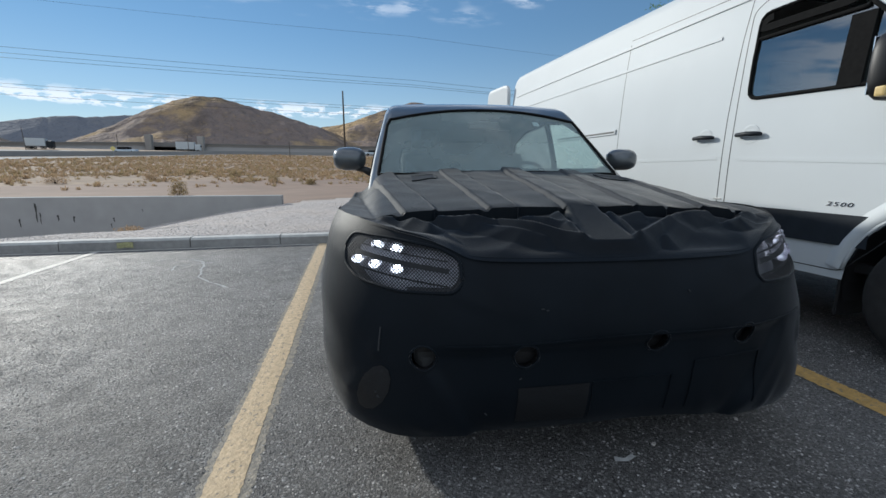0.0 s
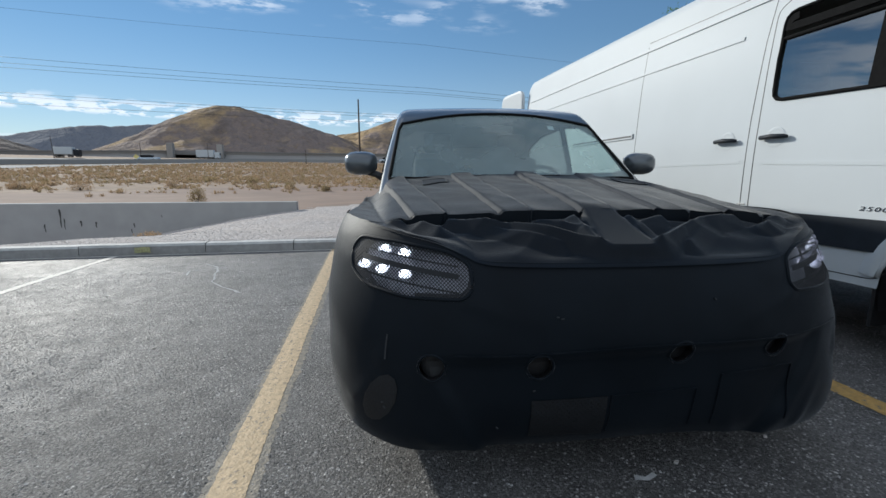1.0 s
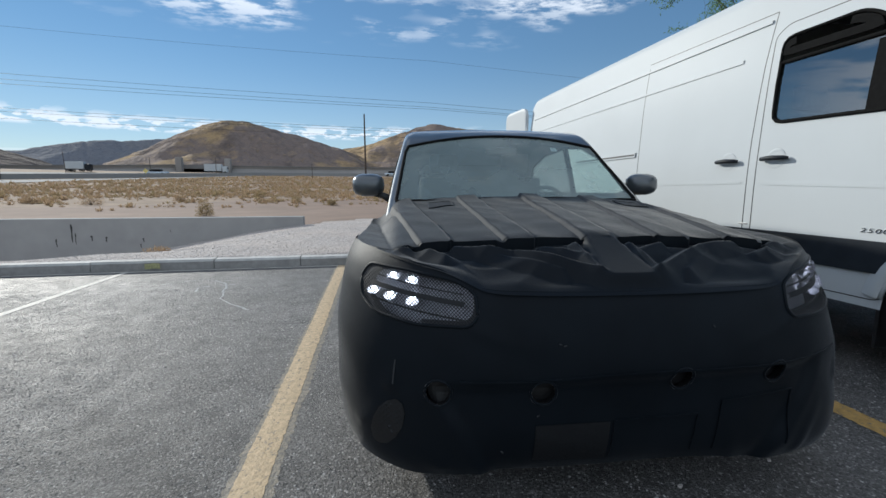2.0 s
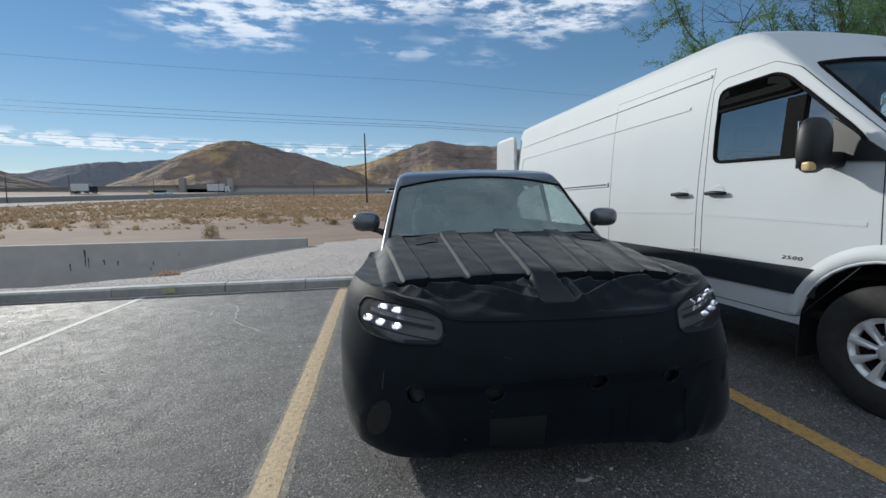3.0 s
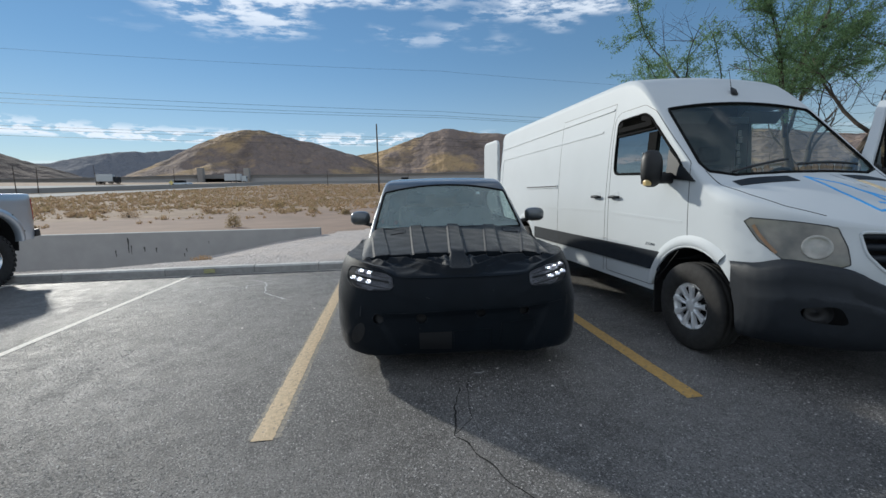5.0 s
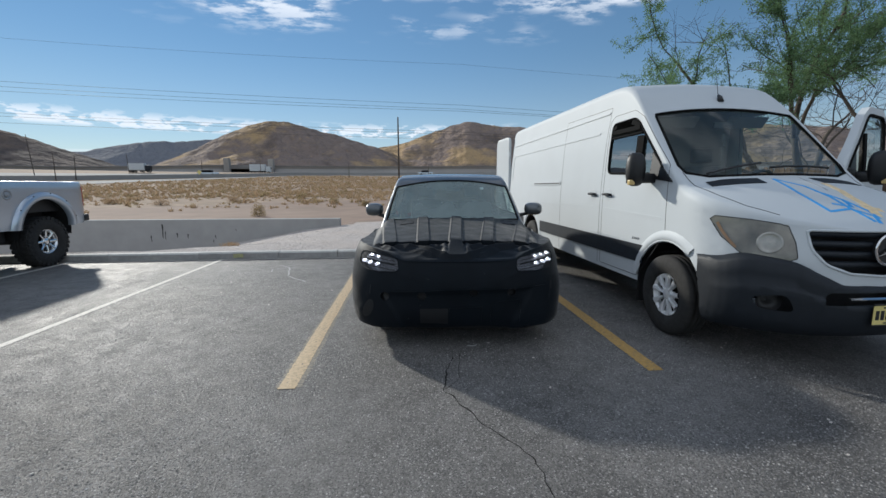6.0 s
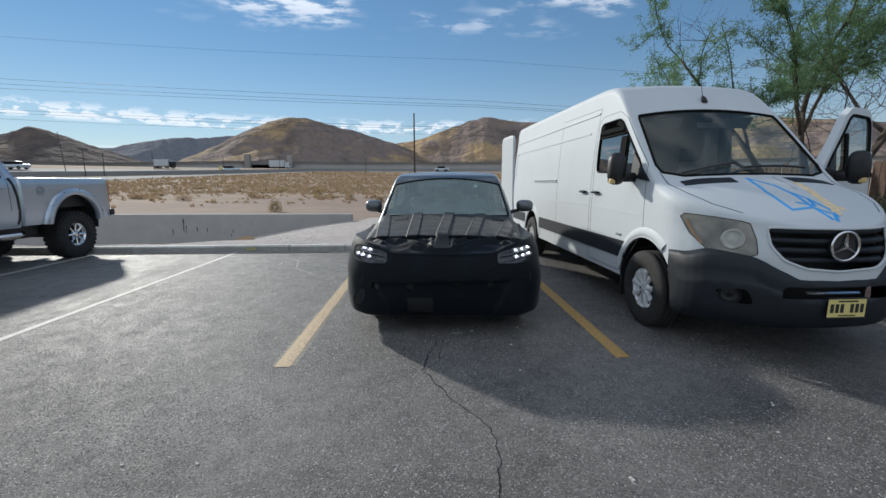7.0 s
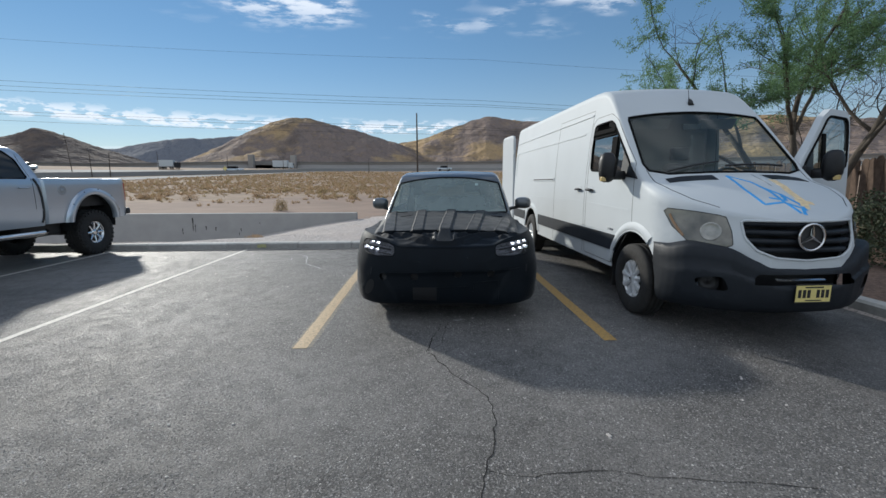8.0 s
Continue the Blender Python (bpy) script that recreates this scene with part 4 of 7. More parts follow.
def tyre_profile(r, w, rim_r):
    h = w / 2
    return [(-h * 0.72, rim_r), (-h * 0.95, rim_r + 0.02), (-h, lerp(rim_r, r, 0.5)), (-h * 0.93, r - 0.03), (-h * 0.78, r - 0.006), (-h * 0.5, r), (-h * 0.46, r - 0.009), (-h * 0.36, r - 0.009), (-h * 0.32, r), (-h * 0.06, r), (-h * 0.03, r - 0.009), (h * 0.03, r - 0.009), (h * 0.06, r), (h * 0.32, r), (h * 0.36, r - 0.009), (h * 0.46, r - 0.009), (h * 0.5, r), (h * 0.78, r - 0.006), (h * 0.93, r - 0.03), (h, lerp(rim_r, r, 0.5)), (h * 0.95, rim_r + 0.02), (h * 0.72, rim_r)]


def spoke_blade(r0, r1, w0, w1, x0, x1, thick):
    """One spoke, from the hub to the rim, in the wheel's plane (y, z), standing at x."""
    bm = bmesh.new()
    rows = []
    for k in range(5):
        t = k / 4
        r, w, x = lerp(r0, r1, t), lerp(w0, w1, t) / 2, lerp(x0, x1, t)
        rows.append([(x - thick, -w, r), (x, -w * 0.8, r), (x + 0.006, 0, r), (x, w * 0.8, r), (x - thick, w, r)])
    bm.free()
    bm = grid(rows)
    return bm


def wheel(parent, x, y, z, r, w, rim_r, sign, spokes, blade, rim_mat, lug=False, knobs=0):
    """A wheel: tyre, rim with its spokes, and the hub. sign: the side that it faces."""
    m = pose(x, y, z) @ (Matrix.Identity(4) if sign > 0 else pose(0, 0, 0, 0, 0, 180))
    t = part("wheel", lathe(tyre_profile(r, w, rim_r), 48), RUBBER, parent, "black rubber tyre with a silver wheel", smooth=True, m=m)
    if knobs:
        pieces = []
        for k in range(knobs):
            a = 2 * math.pi * k / knobs
            for s in (-1, 1):
                b = box(s * w * 0.30 - 0.045, s * w * 0.30 + 0.045, -0.026, 0.026, r - 0.012, r + 0.008, 0.004)
                pieces.append(moved(b, Matrix.Rotation(a + s * 0.03, 4, "X")))
                b = box(s * w * 0.47 - 0.018, s * w * 0.47 + 0.018, -0.022, 0.022, r - 0.06, r - 0.012, 0.004)
                pieces.append(moved(b, Matrix.Rotation(a - s * 0.05, 4, "X")))
        tagged(part("tread_block", join(*pieces), RUBBER, t), kind="stuff")
    h = w / 2
    part("rim", lathe([(-h * 0.7, rim_r - 0.01), (h * 0.70, rim_r - 0.012), (h * 0.76, rim_r + 0.006), (h * 0.74, rim_r + 0.014), (h * 0.60, rim_r - 0.03)], 48), rim_mat, t, "silver wheel rim", smooth=True)
    part("wheel_back", lathe([(h * 0.20, rim_r - 0.015), (h * 0.12, 0.05), (h * 0.12, 0.0)], 32), SENSOR_BLACK, t, smooth=True)
    for k in range(spokes):
        b = blade()
        bmesh.ops.recalc_face_normals(b, faces=b.faces)
        part("spoke", moved(b, Matrix.Rotation(2 * math.pi * k / spokes, 4, "X")), rim_mat, t)
    part("hub_cap", lathe([(h * 0.30, 0.075), (h * 0.62, 0.068), (h * 0.70, 0.05), (h * 0.72, 0.0)], 24), rim_mat, t, smooth=True)
    if lug:
        for k in range(lug):
            a = 2 * math.pi * (k + 0.5) / lug
            part("lug_nut", moved(lathe([(h * 0.3, 0.011), (h * 0.64, 0.011), (h * 0.66, 0.0)], 6), Matrix.Translation((0, 0.052 * 1.9 * math.cos(a), 0.052 * 1.9 * math.sin(a)))), CHROME, t)
    return t


def arch_liner(parent, y, z, r, x0, x1):
    """The dark inside of a wheel arch."""
    rows = []
    for k in range(17):
        a = math.pi * (k / 16) * 1.16 - 0.08 * math.pi
        rows.append([(x0, y + r * math.cos(a), z + r * math.sin(a)), (x1, y + r * math.cos(a), z + r * math.sin(a))])
    bm = grid(rows)
    ring = [r_[1] for r_ in rows]
    bm.faces.new([bm.verts.new(p) for p in ring])
    return part("arch_liner", bm, PLASTIC, parent)


def seat(name, parent, x, y, z, mat, head=True):
    s = part(name, box(x - 0.25, x + 0.25, y - 0.27, y + 0.25, z, z + 0.16, 0.05), mat, parent, smooth=True)
    b = moved(box(-0.24, 0.24, -0.07, 0.07, 0, 0.62, 0.05), pose(x, y + 0.26, z + 0.12, -14))
    part("backrest", b, mat, s, smooth=True)
    if head:
        part("headrest", moved(box(-0.14, 0.14, -0.05, 0.05, 0, 0.19, 0.045), pose(x, y + 0.43, z + 0.77, -10)), mat, s, smooth=True)
    return s


def mirror_shell(cx, cy, cz, sx, sy, sz, n=14):
    """A rounded housing, flat at the back where the glass sits."""
    rows = []
    for i in range(n + 1):
        a = math.pi * i / n
        ring = []
        for k in range(18):
            b = 2 * math.pi * k / 18
            px = math.copysign(abs(math.sin(a) * math.cos(b)) ** 0.7, math.cos(b))
            pz = math.copysign(abs(math.sin(a) * math.sin(b)) ** 0.7, math.sin(b))
            py = -math.cos(a)
            py = min(py, 0.35)
            ring.append((cx + px * sx, cy + py * sy, cz + pz * sz))
        rows.append(ring)
    bm = grid(rows, close_v=True)
    bmesh.ops.remove_doubles(bm, verts=bm.verts, dist=1e-4)
    bmesh.ops.recalc_face_normals(bm, faces=bm.faces)
    return bm

# ---- white cargo van ----
van = thing("cargo_van", pose(4.47, -0.19, 0, 0, 0, 1.0), "white high-roof cargo van with its driver door open", "van")
VAN_LEN = 7.3
V_SIDE = [(0.30, 0.985), (0.45, 0.998), (0.75, 1.0), (1.20, 1.0), (1.55, 0.985), (1.95, 0.96), (2.25, 0.928), (2.5, 0.895), (2.8, 0.865)]
V_TOP = [(0.0, 1.125), (0.03, 1.15), (0.10, 1.19), (0.3, 1.28), (0.5, 1.37), (0.7, 1.45), (0.85, 1.50), (0.95, 1.535), (1.0, 1.57), (1.25, 1.81), (1.5, 2.05), (1.66, 2.20), (1.74, 2.275), (1.84, 2.365), (1.95, 2.465), (2.08, 2.57), (2.2, 2.64), (2.4, 2.685), (2.8, 2.70), (3.5, 2.71), (5.0, 2.73), (7.0, 2.75), (7.22, 2.73), (7.3, 2.68)]
V_HALF, NOSE_DEEP = 0.96, 0.78


def v_plan(y):
    w = V_HALF * max(1e-4, 1 - max(0.0, 1 - y / NOSE_DEEP) ** (1 / 0.62)) ** (1 / 1.7)
    return w - 0.03 * smooth01(y, 7.1, 7.3)


def v_lean(z):
    """How far the lower nose stands ahead of the upper."""
    return 0.07 * (1 - smooth01(z, 0.85, 1.2))


def v_width(y, z):
    return v_plan(y + v_lean(z)) * curve(V_SIDE, z)


def v_corner(y):
    k = smooth01(y, 1.7, 2.6)
    return (lerp(0.06, 0.075, k), lerp(lerp(0.03, 0.11, smooth01(y, 0.05, 0.5)), 0.05, smooth01(y, 0.85, 1.15)) * (1 - k) + 0.09 * k)


def v_crown(y):
    return curve([(0.0, 0.02), (0.3, 0.06), (0.6, 0.085), (0.95, 0.09), (1.15, 0.11), (1.5, 0.085), (1.76, 0.06), (2.2, 0.04), (2.6, 0.03)], y)


ys = [0.004, 0.012, 0.025, 0.04, 0.06, 0.08, 0.10, 0.125, 0.15, 0.2, 0.26, 0.33, 0.4, 0.5, 0.6, 0.7, 0.8, 0.88, 0.95, 1.0, 1.06, 1.13, 1.2, 1.28, 1.36, 1.45, 1.54, 1.62, 1.7, 1.78, 1.88, 2.0, 2.12, 2.25, 2.4, 2.6, 2.8, 3.1, 3.5, 4, 4.5, 5, 5.5, 6, 6.5, 6.9, 7.1, 7.18, 7.24, 7.28, 7.3]
v_bm = body_skin(ys, v_width, lambda y: curve(V_TOP, y), lambda y: lerp(0.68, 0.42, smooth01(y, 0.5, 0.62)), v_corner, v_crown)
v_skin = Skin(v_bm)

FRONT_HUB, REAR_HUB, HUB_Z = 1.10, 5.43, 0.388
windscreen_poly = [(-0.862, 1.19), (-0.835, 1.10), (-0.66, 1.02), (-0.35, 0.985), (0, 0.972), (0.35, 0.985), (0.66, 1.02), (0.835, 1.10), (0.862, 1.19), (0.80, 1.70), (0.785, 1.735), (0.4, 1.742), (0, 1.744), (-0.4, 1.742), (-0.785, 1.735), (-0.80, 1.70)]
screen = cut(v_bm, windscreen_poly, "Z", lambda c: 0.9 < c.y < 1.85 and c.z > 1.3)
window_poly = rounded([(2.43, 2.205), (2.42, 1.61), (1.26, 1.57), (1.36, 1.70), (1.84, 2.16), (1.94, 2.21)], 0.075)
glass_l = side_cut(v_bm, window_poly, -1)
door_poly = rounded([(2.50, 0.47), (2.50, 2.24), (2.41, 2.30), (1.96, 2.30), (1.76, 2.20), (1.20, 1.64), (1.17, 0.98), (1.62, 0.47)], 0.04)
door_bm = side_cut(v_bm, door_poly, 1)
door_glass = side_cut(door_bm, window_poly, 1)
for sign in (-1, 1):
    for hub in (FRONT_HUB, REAR_HUB):
        side_cut(v_bm, circle(hub, HUB_Z + 0.02, 0.505), sign).free()
lamp_poly = [(0.588, 1.15), (0.562, 1.02), (0.562, 0.90), (0.62, 0.868), (0.82, 0.915), (0.885, 1.03), (0.922, 1.175), (0.905, 1.205), (0.76, 1.185)]
lamps = {s: cut(v_bm, [(s * x, z) for x, z in lamp_poly], "Y", lambda c: c.y < 0.80 and c.x * s > 0) for s in (-1, 1)}
grille_poly = rounded([(-0.50, 1.118), (0.50, 1.118), (0.49, 0.97), (0.42, 0.865), (0.28, 0.805), (0, 0.78), (-0.28, 0.805), (-0.42, 0.865), (-0.49, 0.97)], 0.03)
grille_hole = cut(v_bm, grille_poly, "Y", lambda c: c.y < 0.4)
grille_loop = rim(grille_hole)
grille_hole.free()
body = part("body", v_bm, WHITE_PAINT, van, "white painted steel body", smooth=True)

part("window_seal", tube(rim(glass_l), 0.011, 6, closed=True), SEAL, van, "black rubber window seal", smooth=True)
pane("windscreen", screen, WINDSCREEN, van, 0.014, label="dusty curved windscreen with a veil of reflected light")
# the rear sash of the passenger window is a little lowered
cut(glass_l, [(1.74, 2.03), (2.6, 2.03), (2.6, 2.4), (1.74, 2.4)], "X", lambda c: True).free()
pane("side_window", glass_l, CLEAR, van, 0.014, label="passenger window, half lowered")
part("window_post", strip([v_skin.side(y, z, -1) for y, z in ((1.755, 1.58), (1.75, 1.8), (1.745, 1.995))], 0.13, 0.004, 0.012), SEAL, van, "black window divider")
part("wind_deflector", strip([v_skin.side(y, z, -1) for y, z in along([(2.12 + (y - 2.12) * 0.93, 1.90 + (z - 1.90) * 0.87) for y, z in window_poly if z > 1.72 and y > 1.80], 0.04)], 0.05, 0.001, 0.003), SEAL, van, "smoked acrylic window deflector")

# open driver door, on its front hinges
hinge = pose(0.935, 1.20, 0) @ pose(0, 0, 0, 0, 0, -64) @ pose(-0.935, -1.20, 0)
door_edge = rim(door_bm)
inner = shifted(copy_bm(door_bm), -0.07)
rows = [[p for p in door_edge], [Vector((p.x - 0.07, p.y, p.z)) for p in door_edge]]
shell = join(door_bm, inner, grid(rows, close_v=True))
bmesh.ops.remove_doubles(shell, verts=shell.verts, dist=0.004)
driver_door = part("driver_door", shell, WHITE_PAINT, van, "white van door standing open", m=hinge)
pane("door_window", door_glass, CLEAR, driver_door, 0.016)
part("window_post", strip([v_skin.side(y, z, 1) for y, z in ((1.755, 1.58), (1.75, 1.8), (1.745, 1.995))], 0.08, 0.004, 0.012), SEAL, driver_door)
part("door_card", box(0.80, 0.862, 1.30, 2.40, 0.55, 1.52, 0.03), GREY_PLASTIC, driver_door, "grey door trim")


def van_mirror(parent, sign):
    arm = part("mirror_arm", moved(box(-0.14, 0.14, -0.05, 0.05, -0.05, 0.05, 0.03), pose(sign * 1.01, 1.45, 1.53, 0, 0, 0)), SENSOR_BLACK, parent, smooth=True)
    head_ = part("mirror_housing", mirror_shell(sign * 1.145, 1.45, 1.62, 0.097, 0.085, 0.172), SENSOR_BLACK, parent, "black plastic door mirror", smooth=True)
    part("mirror_glass", box(sign * 1.145 - 0.075, sign * 1.145 + 0.075, 1.482, 1.488, 1.48, 1.77, 0.002), CHROME, head_)
    part("indicator", box(sign * 1.205 - 0.03, sign * 1.205 + 0.03, 1.390, 1.44, 1.462, 1.515, 0.012), PALE_AMBER, head_, "faded amber indicator lens")
    tri = [(sign * 0.955, 1.12, 1.49), (sign * 0.95, 1.50, 1.53), (sign * 0.925, 1.50, 1.80)]
    pts = [Vector(p) for p in tri]
    bm = bmesh.new()
    a = [bm.verts.new(p + Vector((sign * 0.012, 0, 0))) for p in pts]
    b = [bm.verts.new(p - Vector((sign * 0.05, 0, 0))) for p in pts]
    bm.faces.new(a)
    bm.faces.new(b[::-1])
    for k in range(3):
        bm.faces.new([a[k], a[(k + 1) % 3], b[(k + 1) % 3], b[k]])
    bmesh.ops.recalc_face_normals(bm, faces=bm.faces)
    part("mirror_base", bm, SENSOR_BLACK, parent)


van_mirror(van, -1)
mir_door = part("mirror_mount", box(0.94, 0.98, 1.26, 1.40, 1.50, 1.62, 0.012), PLASTIC, driver_door)
van_mirror(driver_door, 1)


def nose_outline(w, depth, x, power=3.0, soft=0.55):
    u = min(1.0, abs(x) / w)
    return depth * (1 - (1 - u**power) ** soft)


# front bumper, wrapping to the wheel arches
def nose_y_van(x):
    return NOSE_DEEP * (1 - max(0.0, 1 - (min(abs(x), V_HALF) / V_HALF) ** 1.7) ** 0.62)


B_TOP = [(0, 0.705), (0.28, 0.728), (0.45, 0.79), (0.58, 0.866), (0.72, 0.895), (0.86, 0.905), (0.96, 0.86)]
# its plan is blunter than the bonnet above: a shallow bow with quick corners
B_PLAN = [(0.0, -0.03), (0.15, -0.026), (0.30, -0.012), (0.45, 0.022), (0.58, 0.078), (0.68, 0.138), (0.76, 0.192), (0.83, 0.25), (0.89, 0.305), (0.935, 0.37), (0.965, 0.44), (0.98, 0.51), (0.985, 0.57), (0.985, 0.66)]


def bump_y(x):
    return curve(B_PLAN[:11], abs(x))


rows = []
for t, dy, inset in ((0, 0.10, 0.04), (0.06, 0.04, 0.02), (0.2, 0.0, 0.0), (0.4, -0.018, 0.0), (0.56, -0.026, 0.0), (0.63, -0.024, 0.0), (0.67, -0.004, 0.0), (0.8, -0.004, 0.0), (0.95, 0.004, 0.004), (1.0, 0.03, 0.018), (1.02, 0.12, 0.05)):
    half_ = []
    for (xa, ya), (xb, yb) in zip(B_PLAN, B_PLAN[1:]):
        for k in range(3):
            half_.append((lerp(xa, xb, k / 3), lerp(ya, yb, k / 3)))
    half_.append(B_PLAN[-1])
    row = []
    for x, y in [(-x, y) for x, y in reversed(half_[1:])] + half_:
        row.append((x * (1 - inset), y + dy, lerp(0.30, curve(B_TOP, abs(x)), t)))
    rows.append(row)
bm = grid(rows)
bmesh.ops.recalc_face_normals(bm, faces=bm.faces)
for s in (-1, 1):
    cut(bm, rounded([(s * 0.60, 0.50), (s * 0.80, 0.51), (s * 0.84, 0.60), (s * 0.66, 0.635)], 0.05), "Y", lambda c: c.y < 0.5 and c.x * s > 0.3).free()
cut(bm, rounded([(-0.46, 0.575), (0.46, 0.575), (0.42, 0.665), (-0.42, 0.665)], 0.03), "Y", lambda c: c.y < 0.3).free()
for s in (-1, 1):
    side_cut(bm, circle(FRONT_HUB, HUB_Z + 0.02, 0.512), s).free()
bumper = part("front_bumper", bm, GREY_PLASTIC, van, "dark grey plastic front bumper", smooth=True)
part("bumper_core", box(-0.55, 0.55, 0.26, 0.50, 0.36, 0.70, 0.02), PLASTIC, bumper)
for s in (-1, 1):
    x = s * 0.725
    part("fog_lamp_pocket", moved(lathe([(0.0, 0.085), (0.05, 0.07), (0.06, 0.035), (0.03, 0.0)], 20, "Y"), pose(x, bump_y(x) + 0.02, 0.565, 0, 0, s * 30)), PLASTIC, bumper, smooth=True)
part("bumper_step", strip([(Vector((x, bump_y(x) - 0.03, 0.628)), Vector((0, -0.5, 0.86))) for x in [lerp(-0.30, 0.12, k / 10) for k in range(11)]], 0.02, 0.001, 0.004), CHROME, bumper, "bright edge of the bumper step")

# grille with its louvres, white frame and round badge
grille = part("grille", box(-0.53, 0.53, 0.24, 0.28, 0.74, 1.13, 0.01), PLASTIC, van, "black slatted radiator grille")
for k in range(4):
    z = 0.862 + k * 0.074
    half = (0.40, 0.46, 0.485, 0.49)[k]
    rows = []
    for j in range(21):
        x = lerp(-half, half, j / 20)
        y = 0.015 + max(0.0, nose_y_van(x) - v_lean(z))
        rows.append([(x, y + 0.06, z + 0.03), (x, y + 0.01, z + 0.026), (x, y, z + 0.008), (x, y + 0.008, z - 0.012), (x, y + 0.05, z - 0.02)])
    bm = grid(rows)
    bmesh.ops.recalc_face_normals(bm, faces=bm.faces)
    part("slat", bm, GREY_PLASTIC, grille, smooth=True)
part("grille_frame", tube(grille_loop, 0.011, 6, closed=True), WHITE_PAINT, grille, smooth=True)
ring = [(0.112 * math.cos(2 * math.pi * k / 40), -0.012, 0.985 + 0.112 * math.sin(2 * math.pi * k / 40)) for k in range(40)]
badge = part("badge", tube(ring, 0.0105, 8, closed=True), CHROME, grille, "round chrome badge", smooth=True)
for k in range(3):
    a = math.pi / 2 + k * 2 * math.pi / 3
    tip = (0.108 * math.cos(a), -0.012, 0.985 + 0.108 * math.sin(a))
    part("badge_arm", tube([(0, -0.016, 0.985), tuple(lerp(c, d, 0.5) for c, d in zip((0, -0.016, 0.985), tip)), tip], [0.017, 0.011, 0.004], 4), CHROME, badge)
part("badge_back", moved(lathe([(0.0, 0.0), (0.0, 0.106), (0.02, 0.106)], 32, "Y"), pose(0, 0.0, 0.985)), PLASTIC, badge)

# headlamps: hazed lens over a reflector
for s in (-1, 1):
    loop = rim(lamps[s])
    lens_ob = part("headlamp", lamps[s], LAMP_HAZE, van, "hazed yellowed headlamp", smooth=True)
    if len(loop) > 3:
        part("lamp_edge", tube(loop, 0.0035, 6, closed=True), PLASTIC, lens_ob, smooth=True)
    for cx, cz, r in ((0.685, 1.01, 0.085),):
        hit, nrm = v_skin.front(s * cx, cz)
        q = nrm.to_track_quat("-Y", "Z").to_matrix().to_4x4()
        part("reflector", moved(lathe([(-0.006, r), (-0.010, r * 0.93), (-0.004, r * 0.8), (-0.006, r * 0.4), (-0.009, 0.0)], 28, "Y"), Matrix.Translation(hit) @ q), HAZED_REFLECTOR, lens_ob, "round reflector", smooth=True)
        places = [v_skin.front(s * x, z) for x, z in ((0.835, 0.955), (0.862, 1.02), (0.882, 1.09), (0.895, 1.15))]
    part("indicator", strip(places, 0.022, 0.003, 0.003), DULL_AMBER, lens_ob, "amber indicator strip")

# number plate with plain bars in place of its characters
plate = part("number_plate", box(-0.135, 0.172, -0.045, -0.038, 0.435, 0.588, 0.003), PLATE_YELLOW, van, "yellow number plate", m=pose(0, -0.032, 0))
part("plate_frame", join(box(-0.142, 0.179, -0.048, -0.036, 0.43, 0.440, 0.002), box(-0.142, 0.179, -0.048, -0.036, 0.583, 0.595, 0.002)), PLASTIC, plate)
for k in range(7):
    if k == 3:
        continue
    x = -0.118 + k * 0.0405
    part("plate_bar", box(x, x + 0.027, -0.0475, -0.044, 0.475, 0.545, 0.001), PLASTIC, plate)
part("plate_bar", box(-0.06, 0.10, -0.0475, -0.044, 0.560, 0.572, 0.001), PLASTIC, plate)
part("plate_bar", box(-0.05, 0.09, -0.0475, -0.044, 0.448, 0.457, 0.001), PLASTIC, plate)

# wheels
for s in (-1, 1):
    for hub in (FRONT_HUB, REAR_HUB):
        wheel(van, s * 0.862, hub, HUB_Z, 0.392, 0.235, 0.205, s, 9, lambda: spoke_blade(0.05, 0.197, 0.019, 0.060, 0.085, 0.100, 0.03), ALLOY, lug=5)
        arch_liner(van, hub, HUB_Z + 0.02, 0.51, s * 0.93, s * 0.55)
        lip = [Vector((v_skin.side(y, z, s)[0].x + s * 0.006, y, z)) for y, z in circle(hub, HUB_Z + 0.02, 0.515, 40) if z > (0.80 if y < hub and hub == FRONT_HUB else 0.47)]
        lip.sort(key=lambda p: math.atan2(p.z - HUB_Z, p.y - hub))
        part("arch_lip", tube(lip, 0.012, 8), WHITE_PAINT, van, smooth=True)
        # a pressed flare round the arch
        rows = []
        for p in lip:
            d = Vector((0, p.y - hub, p.z - HUB_Z - 0.02)).normalized()
            rows.append([Vector((v_skin.side(p.y + d.y * o, p.z + d.z * o, s)[0].x + s * h_, p.y + d.y * o, p.z + d.z * o)) for o, h_ in ((-0.003, 0.004), (0.012, 0.020), (0.045, 0.022), (0.075, 0.012), (0.10, 0.001))])
        bm = grid(rows)
        bmesh.ops.recalc_face_normals(bm, faces=bm.faces)
        part("arch_flare", bm, WHITE_PAINT, van, smooth=True)
    part("mud_flap", box(s * 0.70, s * 0.93, 1.62, 1.64, 0.18, 0.50, 0.005), PLASTIC, van)

